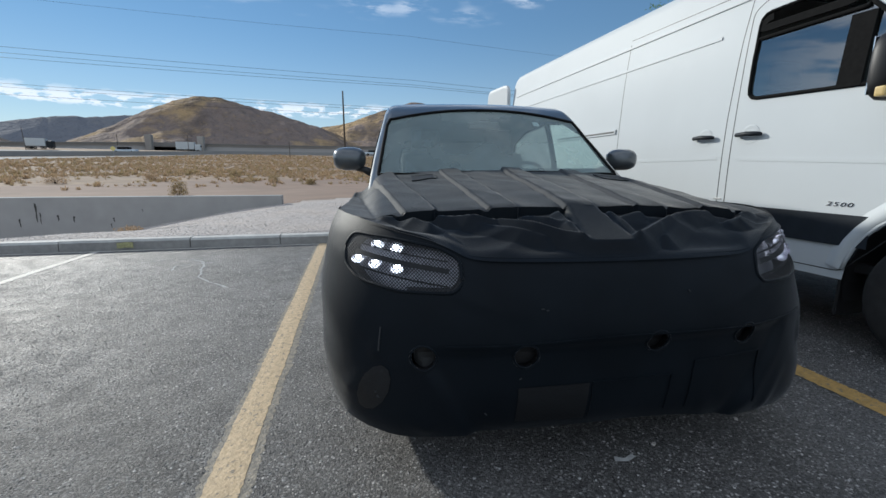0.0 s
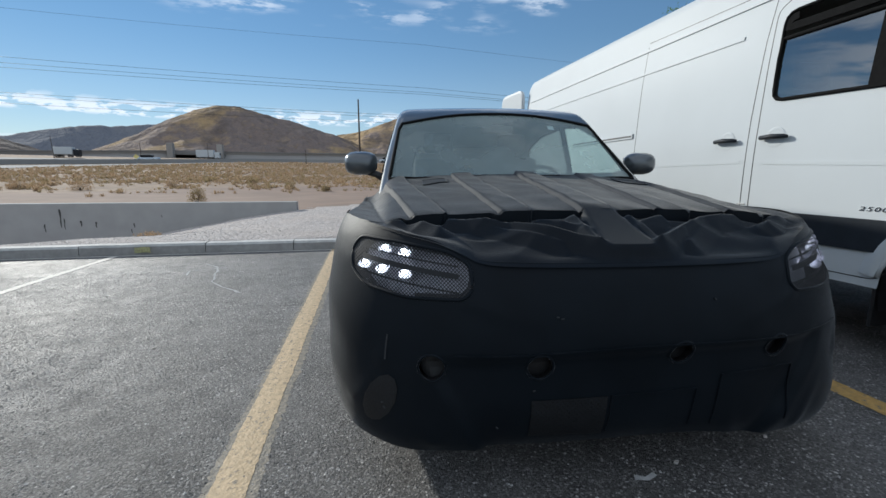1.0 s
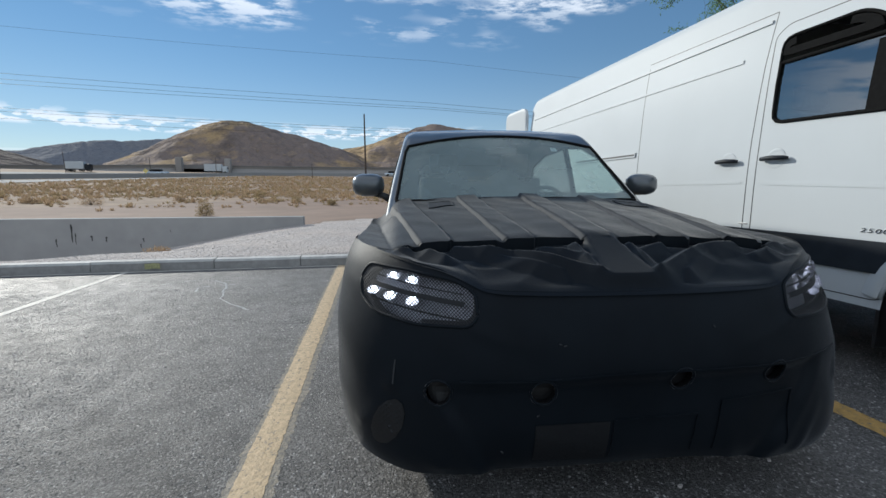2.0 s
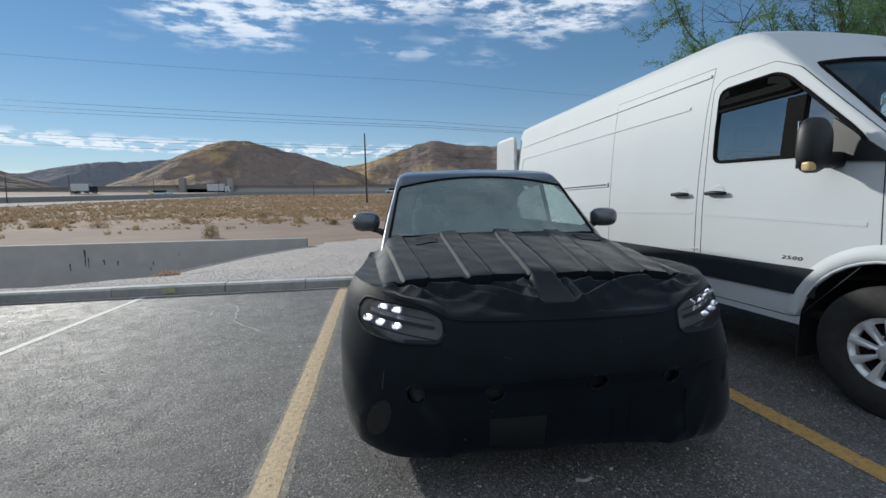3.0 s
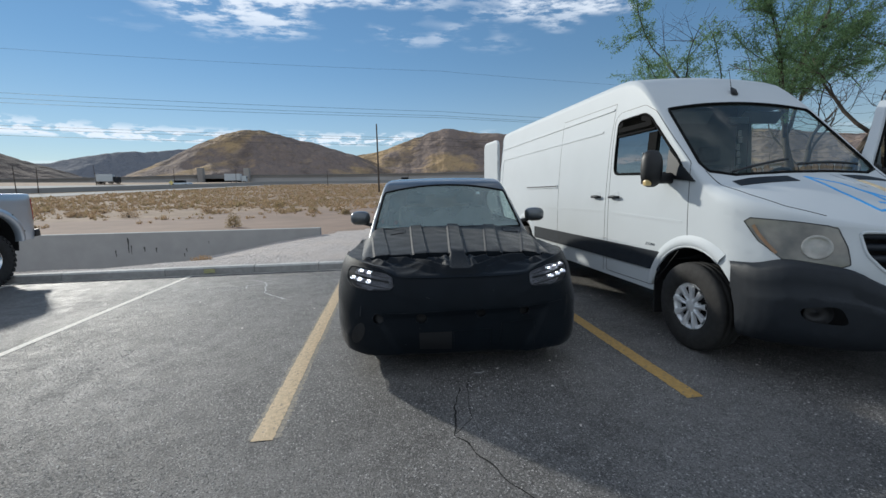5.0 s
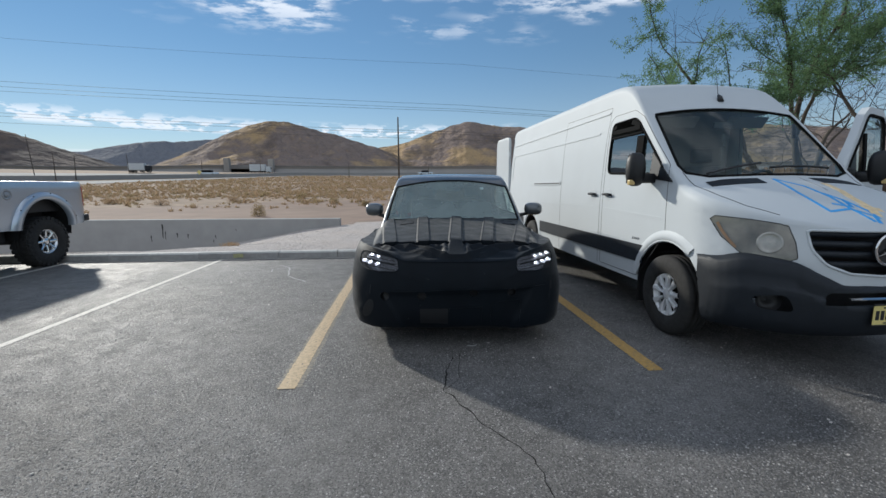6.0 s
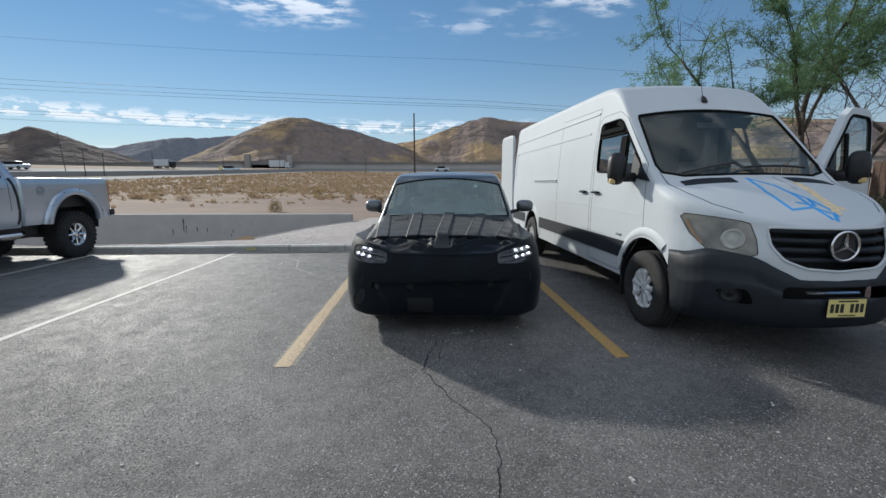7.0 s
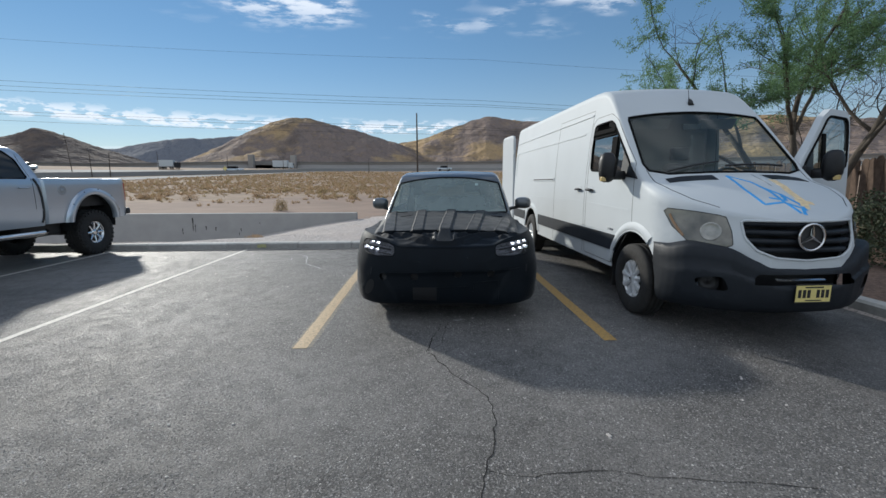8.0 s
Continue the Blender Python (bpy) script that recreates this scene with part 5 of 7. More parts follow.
# belt mouldings, sills, gaps and creases on both sides
for s in (-1, 1):
    mould = [v_skin.side(y, 0.725, s) for y, _ in along([(1.50, 0), (4.90, 0)], 0.1)]
    part("side_moulding", strip(mould, 0.19, 0.004, 0.010), MOULDING, van, "dark grey side moulding")
    mould = [v_skin.side(y, 0.725, s) for y, _ in along([(6.0, 0), (7.1, 0)], 0.1)]
    part("side_moulding", strip(mould, 0.19, 0.004, 0.010), MOULDING, van, "dark grey side moulding")
    if s < 0:
        seam(v_skin, door_poly + door_poly[:1], s, van, 0.006, name="door_gap")
    for gap in ([(2.57, 0.46), (2.57, 1.5), (2.55, 2.05), (2.52, 2.42)], [(3.95, 0.46), (3.95, 2.40)]):
        seam(v_skin, gap, s, van, 0.006, name="door_gap")
    seam(v_skin, [(2.52, 2.42), (3.95, 2.44)], s, van, 0.006, name="door_gap")
    # pressed lines of the side panels
    for line in ([(2.75, 2.13), (6.9, 2.13), (6.98, 2.08), (7.0, 1.6)], [(2.62, 1.18), (4.8, 1.16), (7.1, 1.16)], [(1.25, 1.13), (2.42, 1.17)]):
        part("crease", strip([v_skin.side(y, z, s) for y, z in along(line, 0.1)], 0.026, 0.0, 0.007 if line[0][1] > 2 else 0.0025), WHITE_PAINT, van)
    part("drip_rail", strip([v_skin.side(y, 2.36, s) for y, _ in along([(2.55, 0), (7.1, 0)], 0.15)], 0.022, 0.0, 0.010), WHITE_PAINT, van)
    rail = part("door_rail", strip([v_skin.side(y, 1.50, s) for y, _ in along([(4.0, 0), (5.35, 0)], 0.1)], 0.05, 0.0, 0.012), WHITE_PAINT, van, "sliding door rail")
    part("rail_slot", strip([v_skin.side(y, 1.50, s) for y, _ in along([(4.02, 0), (5.33, 0)], 0.1)], 0.018, 0.0115, 0.002), PLASTIC, rail)
    for y in (2.35, 2.76) if s < 0 else (2.76,):
        p, nrm = v_skin.side(y, 1.345, s)
        cup = part("handle_cup", moved(lathe([(0.0, 0.075), (0.004, 0.068), (-0.004, 0.045), (-0.006, 0.0)], 24), Matrix.Translation(p) @ (pose(0, 0, 0, 0, 0, 180) if s < 0 else Matrix.Identity(4))), WHITE_PAINT, van, smooth=True)
        part("door_handle", tube([(p.x + s * 0.012, y - 0.10, 1.345), (p.x + s * 0.035, y - 0.085, 1.348), (p.x + s * 0.042, y, 1.352), (p.x + s * 0.035, y + 0.085, 1.348), (p.x + s * 0.012, y + 0.10, 1.345)], [0.011, 0.016, 0.018, 0.016, 0.011], 10), GREY_PLASTIC, cup, "dark grey door handle", smooth=True)
p, nrm = v_skin.side(2.56, 0.86, -1)
part("hinge_mark", box(p.x - 0.004, p.x + 0.01, 2.525, 2.60, 0.85, 0.862, 0.002), STEEL, van)

# model number on the door
text = bpy.data.curves.new("model_number", "FONT")
text.body, text.size, text.extrude, text.align_x = "2500", 0.047, 0.002, "CENTER"
text.space_character = 1.2
text.shear = 0.25
p, nrm = v_skin.side(1.50, 0.885, -1)
num = new("model_number", text)
num.parent = van
num.matrix_basis = pose(p.x - 0.002, 1.685, 0.868, 90, 0, -90) @ Matrix.Diagonal((1.35, 0.8, 1, 1))
text.materials.append(CHROME)

# bonnet vents, spray-painted mark, wipers, aerial
for s in (-1, 1):
    places = [v_skin.top(s * x, 0.855 + 0.06 * (x - 0.25) / 0.4) for x in [lerp(0.27, 0.74, k / 8) for k in range(9)]]
    part("bonnet_vent", strip(places, 0.14, 0.001, 0.004), SENSOR_BLACK, van, "black bonnet vent")
    part("bonnet_gap", strip([v_skin.top(s * x, y) for x, y in along([(0.60, 0.30), (0.74, 0.48), (0.82, 0.70), (0.85, 0.95), (0.86, 1.12)], 0.05)], 0.008, 0.0015), PLASTIC, van)


def spray(poly, width, mat, name):
    places = [v_skin.top(x, y) for x, y in along(poly, 0.02)]
    return part(name, strip(places, width, 0.0015), mat, van, "spray-painted line on the bonnet")


for poly in ([(-0.13, 0.89), (-0.20, 0.55), (-0.22, 0.25), (-0.03, 0.27)], [(-0.13, 0.89), (-0.02, 0.69), (0.0, 0.46), (-0.02, 0.30), (-0.03, 0.08)], [(-0.02, 0.58), (0.06, 0.42), (0.02, 0.30), (-0.10, 0.36)], [(-0.03, 0.27), (0.05, 0.16), (-0.01, 0.06)], [(0.06, 0.42), (0.09, 0.24), (0.05, 0.12)]):
    spray(poly, 0.028, BLUE_SPRAY, "blue_spray_mark")
for poly in ([(0.27, 0.78), (0.24, 0.60), (0.19, 0.46)], [(0.20, 0.50), (0.17, 0.30), (0.08, 0.16)], [(0.10, 0.30), (0.24, 0.26)]):
    spray(poly, 0.07, YELLOW_SPRAY, "yellow_spray_mark")
spray([(0.17, 0.93), (0.14, 0.74), (0.12, 0.60)], 0.012, STEEL, "grey_spray_mark")
for x0, x1 in ((-0.05, 0.62), (-0.68, -0.10)):
    pts = []
    for k in range(9):
        x = lerp(x0, x1, k / 8)
        p, nrm = v_skin.top(x, 1.04 + 0.05 * k / 8)
        pts.append(p + nrm * 0.02)
    part("wiper", tube(pts, 0.011, 6), PLASTIC, van, "black windscreen wiper", smooth=True)
p, nrm = v_skin.top(0.05, 1.86)
aerial = part("aerial", tube([p, p + Vector((0, 0.02, 0.05)), p + Vector((0, 0.05, 0.085))], [0.035, 0.026, 0.01], 8), PLASTIC, van, "black roof aerial", smooth=True)
part("aerial_whip", tube([p + Vector((0, 0.05, 0.08)), p + Vector((0, 0.10, 0.30))], [0.004, 0.002], 5), PLASTIC, aerial)

# rear doors: one closed, one swung open past the side
rear_door = part("rear_door", box(0.0, 0.86, 7.292, 7.325, 0.50, 2.50, 0.012), WHITE_PAINT, van, "white rear door")
rows = []
open_m = pose(-0.93, 7.28, 0, 0, 0, 98)
# a pressed door leaf: rounded head, thick edge, ribbed inner face
outline = rounded([(0.0, 0.50), (0.86, 0.50), (0.84, 2.60), (0.03, 2.62)], 0.16, 6)
rows = [[(x, y, z) for x, z in [(lerp(0.43, q[0], k_), lerp(1.56, q[1], k_)) for q in outline]] for y, k_ in ((-0.034, 0.0), (-0.034, 0.96), (-0.024, 1.0), (0.024, 1.0), (0.034, 0.96), (0.034, 0.0))]
bm = grid(rows, close_v=True)
bmesh.ops.remove_doubles(bm, verts=bm.verts, dist=1e-4)
bmesh.ops.recalc_face_normals(bm, faces=bm.faces)
leaf = part("rear_door", bm, WHITE_PAINT, van, "white rear door swung open", m=open_m)
part("door_rib", box(0.10, 0.14, -0.046, -0.03, 0.70, 2.45, 0.006), WHITE_PAINT, leaf)
part("door_rib", box(0.10, 0.76, -0.046, -0.03, 1.50, 1.54, 0.006), WHITE_PAINT, leaf)
part("door_lamp", box(0.70, 0.84, -0.05, -0.03, 2.47, 2.53, 0.008), RED_LENS, leaf, "red marker lamp")
for z in (0.9, 2.2):
    part("hinge", moved(lathe([(-0.06, 0.0), (-0.06, 0.022), (0.06, 0.022), (0.06, 0.0)], 12, "Z"), pose(-0.945, 7.28, z)), WHITE_PAINT, van)

# cabin
part("floor_pan", box(-0.86, 0.86, 0.62, 7.25, 0.46, 0.52, 0.01), PLASTIC, van)
part("bulkhead", box(-0.82, 0.82, 2.62, 2.66, 0.52, 2.42, 0.01), CARGO, van, "grey cargo bulkhead")
rows = []
for k in range(13):
    x = lerp(-0.82, 0.82, k / 12)
    f = 1.07 + 0.10 * (x / 0.82) ** 2
    rows.append([(x, f, 1.47), (x, f + 0.22, 1.52), (x, f + 0.40, 1.50), (x, f + 0.46, 1.40), (x, f + 0.40, 0.95), (x, f + 0.30, 0.75)])
bm = grid(rows)
bmesh.ops.recalc_face_normals(bm, faces=bm.faces)
part("dashboard", bm, INTERIOR, van, "dark grey dashboard", smooth=True)
ring = [(0.42 + 0.21 * math.cos(2 * math.pi * k / 32), 1.70 - 0.10 * math.sin(2 * math.pi * k / 32), 1.42 + 0.19 * math.sin(2 * math.pi * k / 32)) for k in range(32)]
sw = part("steering_wheel", tube(ring, 0.017, 8, closed=True), PLASTIC, van, "black steering wheel", smooth=True)
part("steering_boss", moved(box(-0.07, 0.07, -0.03, 0.03, -0.06, 0.06, 0.02), pose(0.42, 1.69, 1.42, 28)), PLASTIC, sw)
part("steering_spoke", box(0.23, 0.61, 1.685, 1.70, 1.405, 1.435, 0.005), PLASTIC, sw)
seat("seat", van, 0.42, 2.15, 0.98, SEAT_CLOTH)
seat("seat", van, -0.42, 2.15, 0.98, SEAT_CLOTH)
part("paper", moved(box(-0.16, 0.16, -0.10, 0.10, 0, 0.004, 0.0), pose(-0.48, 1.34, 1.525, 4, 0, 20)), WHITE_PAINT, van, "sheet of paper on the dashboard")
part("cabin_mirror", box(-0.11, 0.11, 1.72, 1.75, 2.07, 2.14, 0.01), PLASTIC, van)
for s in (-1, 1):
    part("sun_visor", moved(box(-0.24, 0.24, -0.01, 0.01, -0.14, 0, 0.006), pose(s * 0.42, 1.86, 2.22, 40)), CARGO, van)
for k in range(7):
    z = 1.98 - 0.07 * k
    part("hanging_tag", moved(box(-0.022, 0.022, -0.004, 0.004, -0.03, 0.03, 0.003), pose(0.03 + 0.012 * math.sin(k * 2), 1.74, z, 0, 10 * math.sin(k * 3), 0)), CARGO, van)

# ---- camouflaged car under a black cloth cover ----
car = thing("disguised_car", pose(1.39, 0.60, 0, 0, 0, -4.2), "dark car with a black cloth cover over nose and bonnet", "car")
C_SIDE = [(0.18, 0.90), (0.30, 0.97), (0.5, 1.0), (0.7, 1.0), (0.88, 0.975), (1.06, 0.945), (1.25, 0.90), (1.5, 0.83), (1.7, 0.78)]
C_TOP = [(0.0, 0.72), (0.1, 0.78), (0.3, 0.88), (0.6, 0.89), (1.0, 0.95), (1.30, 1.01), (1.42, 1.085), (1.8, 1.36), (2.04, 1.52), (2.12, 1.565), (2.25, 1.605), (2.5, 1.635), (2.9, 1.64), (3.4, 1.60), (3.9, 1.47), (4.2, 1.30), (4.42, 1.08), (4.55, 0.93), (4.6, 0.80)]


def c_plan(y):
    return 0.45 + 0.45 * (1 - max(0.0, 1 - y / 0.7) ** 3) - 0.10 * smooth01(y, 4.0, 4.6)


def c_width(y, z):
    return c_plan(y) * curve(C_SIDE, z)


ys = [0.74, 0.85, 1.0, 1.15, 1.3, 1.38, 1.44, 1.52, 1.6, 1.7, 1.8, 1.9, 2.0, 2.08, 2.14, 2.2, 2.3, 2.45, 2.7, 3.0, 3.3, 3.6, 3.85, 4.05, 4.2, 4.32, 4.42, 4.5, 4.56, 4.6]
c_bm = body_skin(ys, c_width, lambda y: curve(C_TOP, y), lambda y: 0.22, lambda y: (lerp(0.06, 0.10, smooth01(y, 1.3, 2.3)), lerp(0.05, 0.07, smooth01(y, 1.3, 2.3))), lambda y: lerp(0.05, 0.09, smooth01(y, 1.2, 1.6)) - 0.072 * smooth01(y, 1.9, 2.3))
c_skin = Skin(c_bm)
screen = cut(c_bm, [(-0.80, 1.50), (-0.5, 1.42), (0, 1.40), (0.5, 1.42), (0.80, 1.50), (0.735, 2.00), (0.715, 2.05), (0.3, 2.062), (-0.3, 2.062), (-0.715, 2.05), (-0.735, 2.00)], "Z", lambda c: 1.3 < c.y < 2.4 and c.z > 0.95)
side_glass = {s: [side_cut(c_bm, p, s) for p in (rounded([(1.68, 1.09), (2.02, 1.36), (2.30, 1.47), (2.62, 1.50), (2.62, 1.09)], 0.03), rounded([(2.70, 1.09), (2.70, 1.50), (3.25, 1.475), (3.70, 1.38), (3.86, 1.26), (3.76, 1.09)], 0.03))] for s in (-1, 1)}
back_glass = cut(c_bm, rounded([(-0.58, 1.17), (0.58, 1.17), (0.52, 1.42), (-0.52, 1.42)], 0.05), "Y", lambda c: c.y > 3.7)
C_HUB, C_REAR, C_HZ = 0.90, 3.72, 0.345
for s in (-1, 1):
    for hub in (C_HUB, C_REAR):
        side_cut(c_bm, circle(hub, C_HZ, 0.385), s).free()
part("body", c_bm, DARK_PAINT, car, "dark blue-grey painted body", smooth=True)
pane("windscreen", screen, CAR_SCREEN, car, 0.011, label="dusty greenish windscreen with a veil of reflected sky")
for s in (-1, 1):
    for g, gm in zip(side_glass[s], (CAR_SIDE, DARK_GLASS)):
        pane("side_window", g, gm, car, 0.010)
pane("rear_window", back_glass, PRIVACY, car, 0.010)
for s in (-1, 1):
    for hub in (C_HUB, C_REAR):
        wheel(car, s * 0.785, hub, C_HZ, 0.345, 0.225, 0.235, s, 5, lambda: spoke_blade(0.05, 0.22, 0.07, 0.10, 0.075, 0.09, 0.03), PLASTIC)
        arch_liner(car, hub, C_HZ, 0.388, s * 0.87, s * 0.5)
    seam(c_skin, [(1.62, 0.35), (1.60, 1.02)], s, car)
    seam(c_skin, [(2.66, 0.35), (2.66, 1.06)], s, car)
    seam(c_skin, [(3.62, 0.75), (3.78, 1.06)], s, car)
    for y in (2.42, 3.42):
        p, nrm = c_skin.side(y, 0.90, s)
        part("door_handle", tube([p + Vector((s * 0.005, -0.09, 0)), p + Vector((s * 0.028, -0.07, 0.004)), p + Vector((s * 0.028, 0.07, 0.004)), p + Vector((s * 0.005, 0.09, 0))], 0.012, 8), DARK_PAINT, car, smooth=True)
    # door mirrors, dark shells with a lighter cap
    mir = part("door_mirror", mirror_shell(s * 1.035 + 0.03, 1.90, 1.165, 0.115, 0.095, 0.082), DARK_PAINT, car, "dark glossy door mirror", smooth=True)
    part("mirror_glass", box(s * 1.03 - 0.07, s * 1.03 + 0.11, 1.933, 1.938, 1.10, 1.21, 0.002), CHROME, mir)
    part("mirror_foot", tube([(s * 0.84, 1.86, 1.06), (s * 0.90, 1.88, 1.09), (s * 0.98 + 0.01, 1.89, 1.105)], [0.03, 0.024, 0.02], 8), PLASTIC, mir, smooth=True)
    part("tail_lamp", strip([c_skin.side(y, 0.92, s) for y in (4.28, 4.38, 4.48, 4.54)], 0.09, 0.003, 0.008), RED_LENS, car, "red tail lamp")
# seats, dash, wheel, inner mirror
for x in (-0.36, 0.36):
    seat("seat", car, x, 2.55, 0.52, SEAT_CLOTH)
part("rear_bench", box(-0.60, 0.60, 3.20, 3.62, 0.52, 0.72, 0.05), SEAT_CLOTH, car, smooth=True)
part("rear_backrest", moved(box(-0.60, 0.60, -0.08, 0.08, 0, 0.52, 0.06), pose(0, 3.68, 0.66, -16)), SEAT_CLOTH, car, smooth=True)
rows = []
for k in range(13):
    x = lerp(-0.76, 0.76, k / 12)
    f = 1.44 + 0.08 * (x / 0.76) ** 2
    rows.append([(x, f, 1.045), (x, f + 0.35, 1.06), (x, f + 0.55, 1.03), (x, f + 0.60, 0.94), (x, f + 0.55, 0.6)])
bm = grid(rows)
bmesh.ops.recalc_face_normals(bm, faces=bm.faces)
part("dashboard", bm, INTERIOR, car, "dark dashboard", smooth=True)
ring = [(0.36 + 0.18 * math.cos(2 * math.pi * k / 28), 2.12 - 0.07 * math.sin(2 * math.pi * k / 28), 0.98 + 0.165 * math.sin(2 * math.pi * k / 28)) for k in range(28)]
part("steering_wheel", tube(ring, 0.015, 8, closed=True), PLASTIC, car, smooth=True)
part("floor_pan", box(-0.70, 0.70, 0.5, 4.5, 0.165, 0.30, 0.02), PLASTIC, car)
part("cabin_mirror", box(-0.12, 0.12, 2.03, 2.06, 1.39, 1.45, 0.012), PLASTIC, car)
part("windscreen_sticker", moved(box(-0.022, 0.022, -0.028, 0.028, 0, 0.002), pose(0.40, 2.0, 1.43, 34)), WHITE_PAINT, car, "small white sticker")

# --- cloth cover: lower face ---
NW = 1.02


def nose_y(u, z):
    f = [(0.16, 0.07), (0.24, 0.03), (0.32, 0.012), (0.45, 0.0), (0.6, -0.005), (0.75, 0.02), (0.85, 0.06), (0.95, 0.12), (1.05, 0.2)]
    return curve(f, z) + nose_outline(NW, lerp(0.47, 0.56, smooth01(z, 0.3, 0.75)), u, curve([(0.16, 5.8), (0.28, 5.4), (0.45, 4.2), (0.75, 3.5)], z), 0.62)


def seam_z(u):
    """The height of the seam between the lower face and the bonnet piece."""
    return curve([(0, 0.800), (0.35, 0.804), (0.49, 0.812), (0.56, 0.842), (0.62, 0.864), (0.70, 0.880), (0.85, 0.905), (0.93, 0.915)], abs(u))


PLEATS = [(-0.80, 0.50, -0.76, 0.62, 0.012), (-0.50, 0.22, -0.58, 0.42, 0.010), (-0.36, 0.22, -0.40, 0.36, 0.007), (0.62, 0.22, 0.70, 0.44, 0.010), (0.82, 0.46, 0.86, 0.62, 0.012), (-0.53, 0.70, -0.30, 0.62, 0.007), (0.53, 0.70, 0.26, 0.60, 0.007), (0.02, 0.79, -0.12, 0.68, 0.005), (0.38, 0.20, 0.34, 0.40, 0.006), (-0.90, 0.34, -0.80, 0.46, 0.008), (-0.64, 0.24, -0.74, 0.30, 0.008)]


def cloth_fold(u, z):
    """Slack folds and sag of the lower piece, in metres outward."""
    n = noise.noise(Vector((u * 3.1, z * 4.3, 1.7)))
    n2 = noise.noise(Vector((u * 9.0 + z * 5, z * 7.0, 4.2)))
    # the cloth sinks into the bumper's lower opening, below a crease at the sensors
    edge = 0.555 + 0.03 * u + 0.008 * noise.noise(Vector((u * 5, 0, 2)))
    side = 0.69 - 0.55 * (0.555 - z) + 0.012 * noise.noise(Vector((0, z * 8, 5)))
    sunk = smooth01(edge - z, -0.004, 0.045) * smooth01(side - abs(u), -0.015, 0.05)
    # drawn pleats that fan from the lamp corners and up from the hem
    pleat = 0.0
    for x0, z0, x1, z1, h in PLEATS:
        dx, dz = x1 - x0, z1 - z0
        t = max(0.0, min(1.0, ((u - x0) * dx + (z - z0) * dz) / (dx * dx + dz * dz)))
        d = math.hypot(u - x0 - dx * t, z - z0 - dz * t)
        pleat += h * (1 - t) * max(0.0, 1 - d / 0.035)
    tight = 0.0035 * (1 - 2.4 * abs(noise.noise(Vector((u * 2.2 + z * 3.5, z * 1.6 - u, 11))))) 
    return 0.010 * n + 0.004 * n2 + tight + pleat - 0.024 * sunk


def face_width(z):
    return curve([(0.16, 0.992), (0.24, 1.008), (0.32, 1.013), (0.45, 1.026), (0.65, 1.022), (0.85, 0.988), (0.95, 0.95)], z)


rows = []
NU = 160
hem = []
for i in range(52):
    t = i / 51
    ring_ = []
    for k in range(NU + 1):
        a = k / NU * 2 - 1
        s = math.copysign(1, a)
        if abs(a) > 0.94:
            back = (abs(a) - 0.94) / 0.06
            u_n = 1.0
        else:
            back = 0.0
            u_n = math.sin(abs(a) / 0.94 * math.pi / 2) ** 0.72
        z_hem = 0.200 + 0.014 * noise.noise(Vector((a * 6, 0, 0))) + 0.060 * smooth01(u_n, 0.90, 1.0) + 0.03 * back
        z_top = seam_z(u_n * 0.955) + 0.014
        z = lerp(z_hem, z_top, t)
        w = face_width(z)
        u = w * u_n
        y = nose_y(NW * u_n, z) + back * 0.14
        d = cloth_fold(s * u, z) * (1 - 0.6 * t)
        nx, ny = (s * u_n**4, -(1 - 0.8 * u_n**4))
        ring_.append((s * u + nx * d, y + ny * d, z))
    rows.append(ring_)
f_bm = grid(rows)
hem_line = [Vector(p) for p in rows[0]]
bmesh.ops.recalc_face_normals(f_bm, faces=f_bm.faces)
f_skin = Skin(f_bm)
LAMP = rounded([(0.905, 0.825), (0.87, 0.872), (0.74, 0.866), (0.585, 0.845), (0.522, 0.812), (0.520, 0.735), (0.548, 0.708), (0.72, 0.704), (0.85, 0.722), (0.905, 0.765)], 0.022, 2)
lamp_pieces = {}
for s in (-1, 1):
    lamp_pieces[s] = cut(f_bm, [(s * x, z) for x, z in LAMP], "Y", lambda c: c.y < 0.75 and c.x * s > 0.3)
HOLES = [(-0.645, 0.495, 0.043), (-0.315, 0.50, 0.043), (0.14, 0.53, 0.040), (0.475, 0.535, 0.040)]
hole_pieces = []
for x, z, r in HOLES:
    hole_pieces.append(cut(f_bm, [(x + r * math.cos(2 * math.pi * k / 16), z + r * math.sin(2 * math.pi * k / 16)) for k in range(16)], "Y", lambda c: c.y < 0.75))
cover = part("nose_cover", f_bm, CLOTH, car, "matt black cloth cover over the nose", smooth=True)
part("hem_fold", grid([[p.copy() for p in hem_line], [Vector((p.x * 0.965, p.y + 0.05, p.z - 0.006)) for p in hem_line], [Vector((p.x * 0.93, p.y + 0.11, p.z + 0.02)) for p in hem_line]]), CLOTH, cover, smooth=True)
# added skirt below the hem, keeps sunlight from passing beneath the nose
part("bumper_lip", grid([[Vector((p.x * 0.945, p.y + 0.05, p.z + 0.03)) for p in hem_line], [Vector((p.x * 0.93, p.y + 0.075, 0.17)) for p in hem_line], [Vector((p.x * 0.90, p.y + 0.13, 0.135)) for p in hem_line], [Vector((p.x * 0.84, p.y + 0.22, 0.13)) for p in hem_line]]), PLASTIC, car, "added black skirt under the hem", smooth=True)
for piece in hole_pieces:
    loop = rim(piece)
    back_loop = [p_ + Vector((0, 0.030, 0)) for p_ in loop]
    part("hole_wall", grid([[p_.copy() for p_ in loop], back_loop], close_v=True), SENSOR_BLACK, cover, smooth=True)
    part("sensor_net", shifted(piece, -0.028), SENSOR_BLACK, cover, "dark sensor behind a hole")
    part("hole_hem", tube(loop, 0.0045, 6, closed=True), CLOTH, cover, smooth=True)
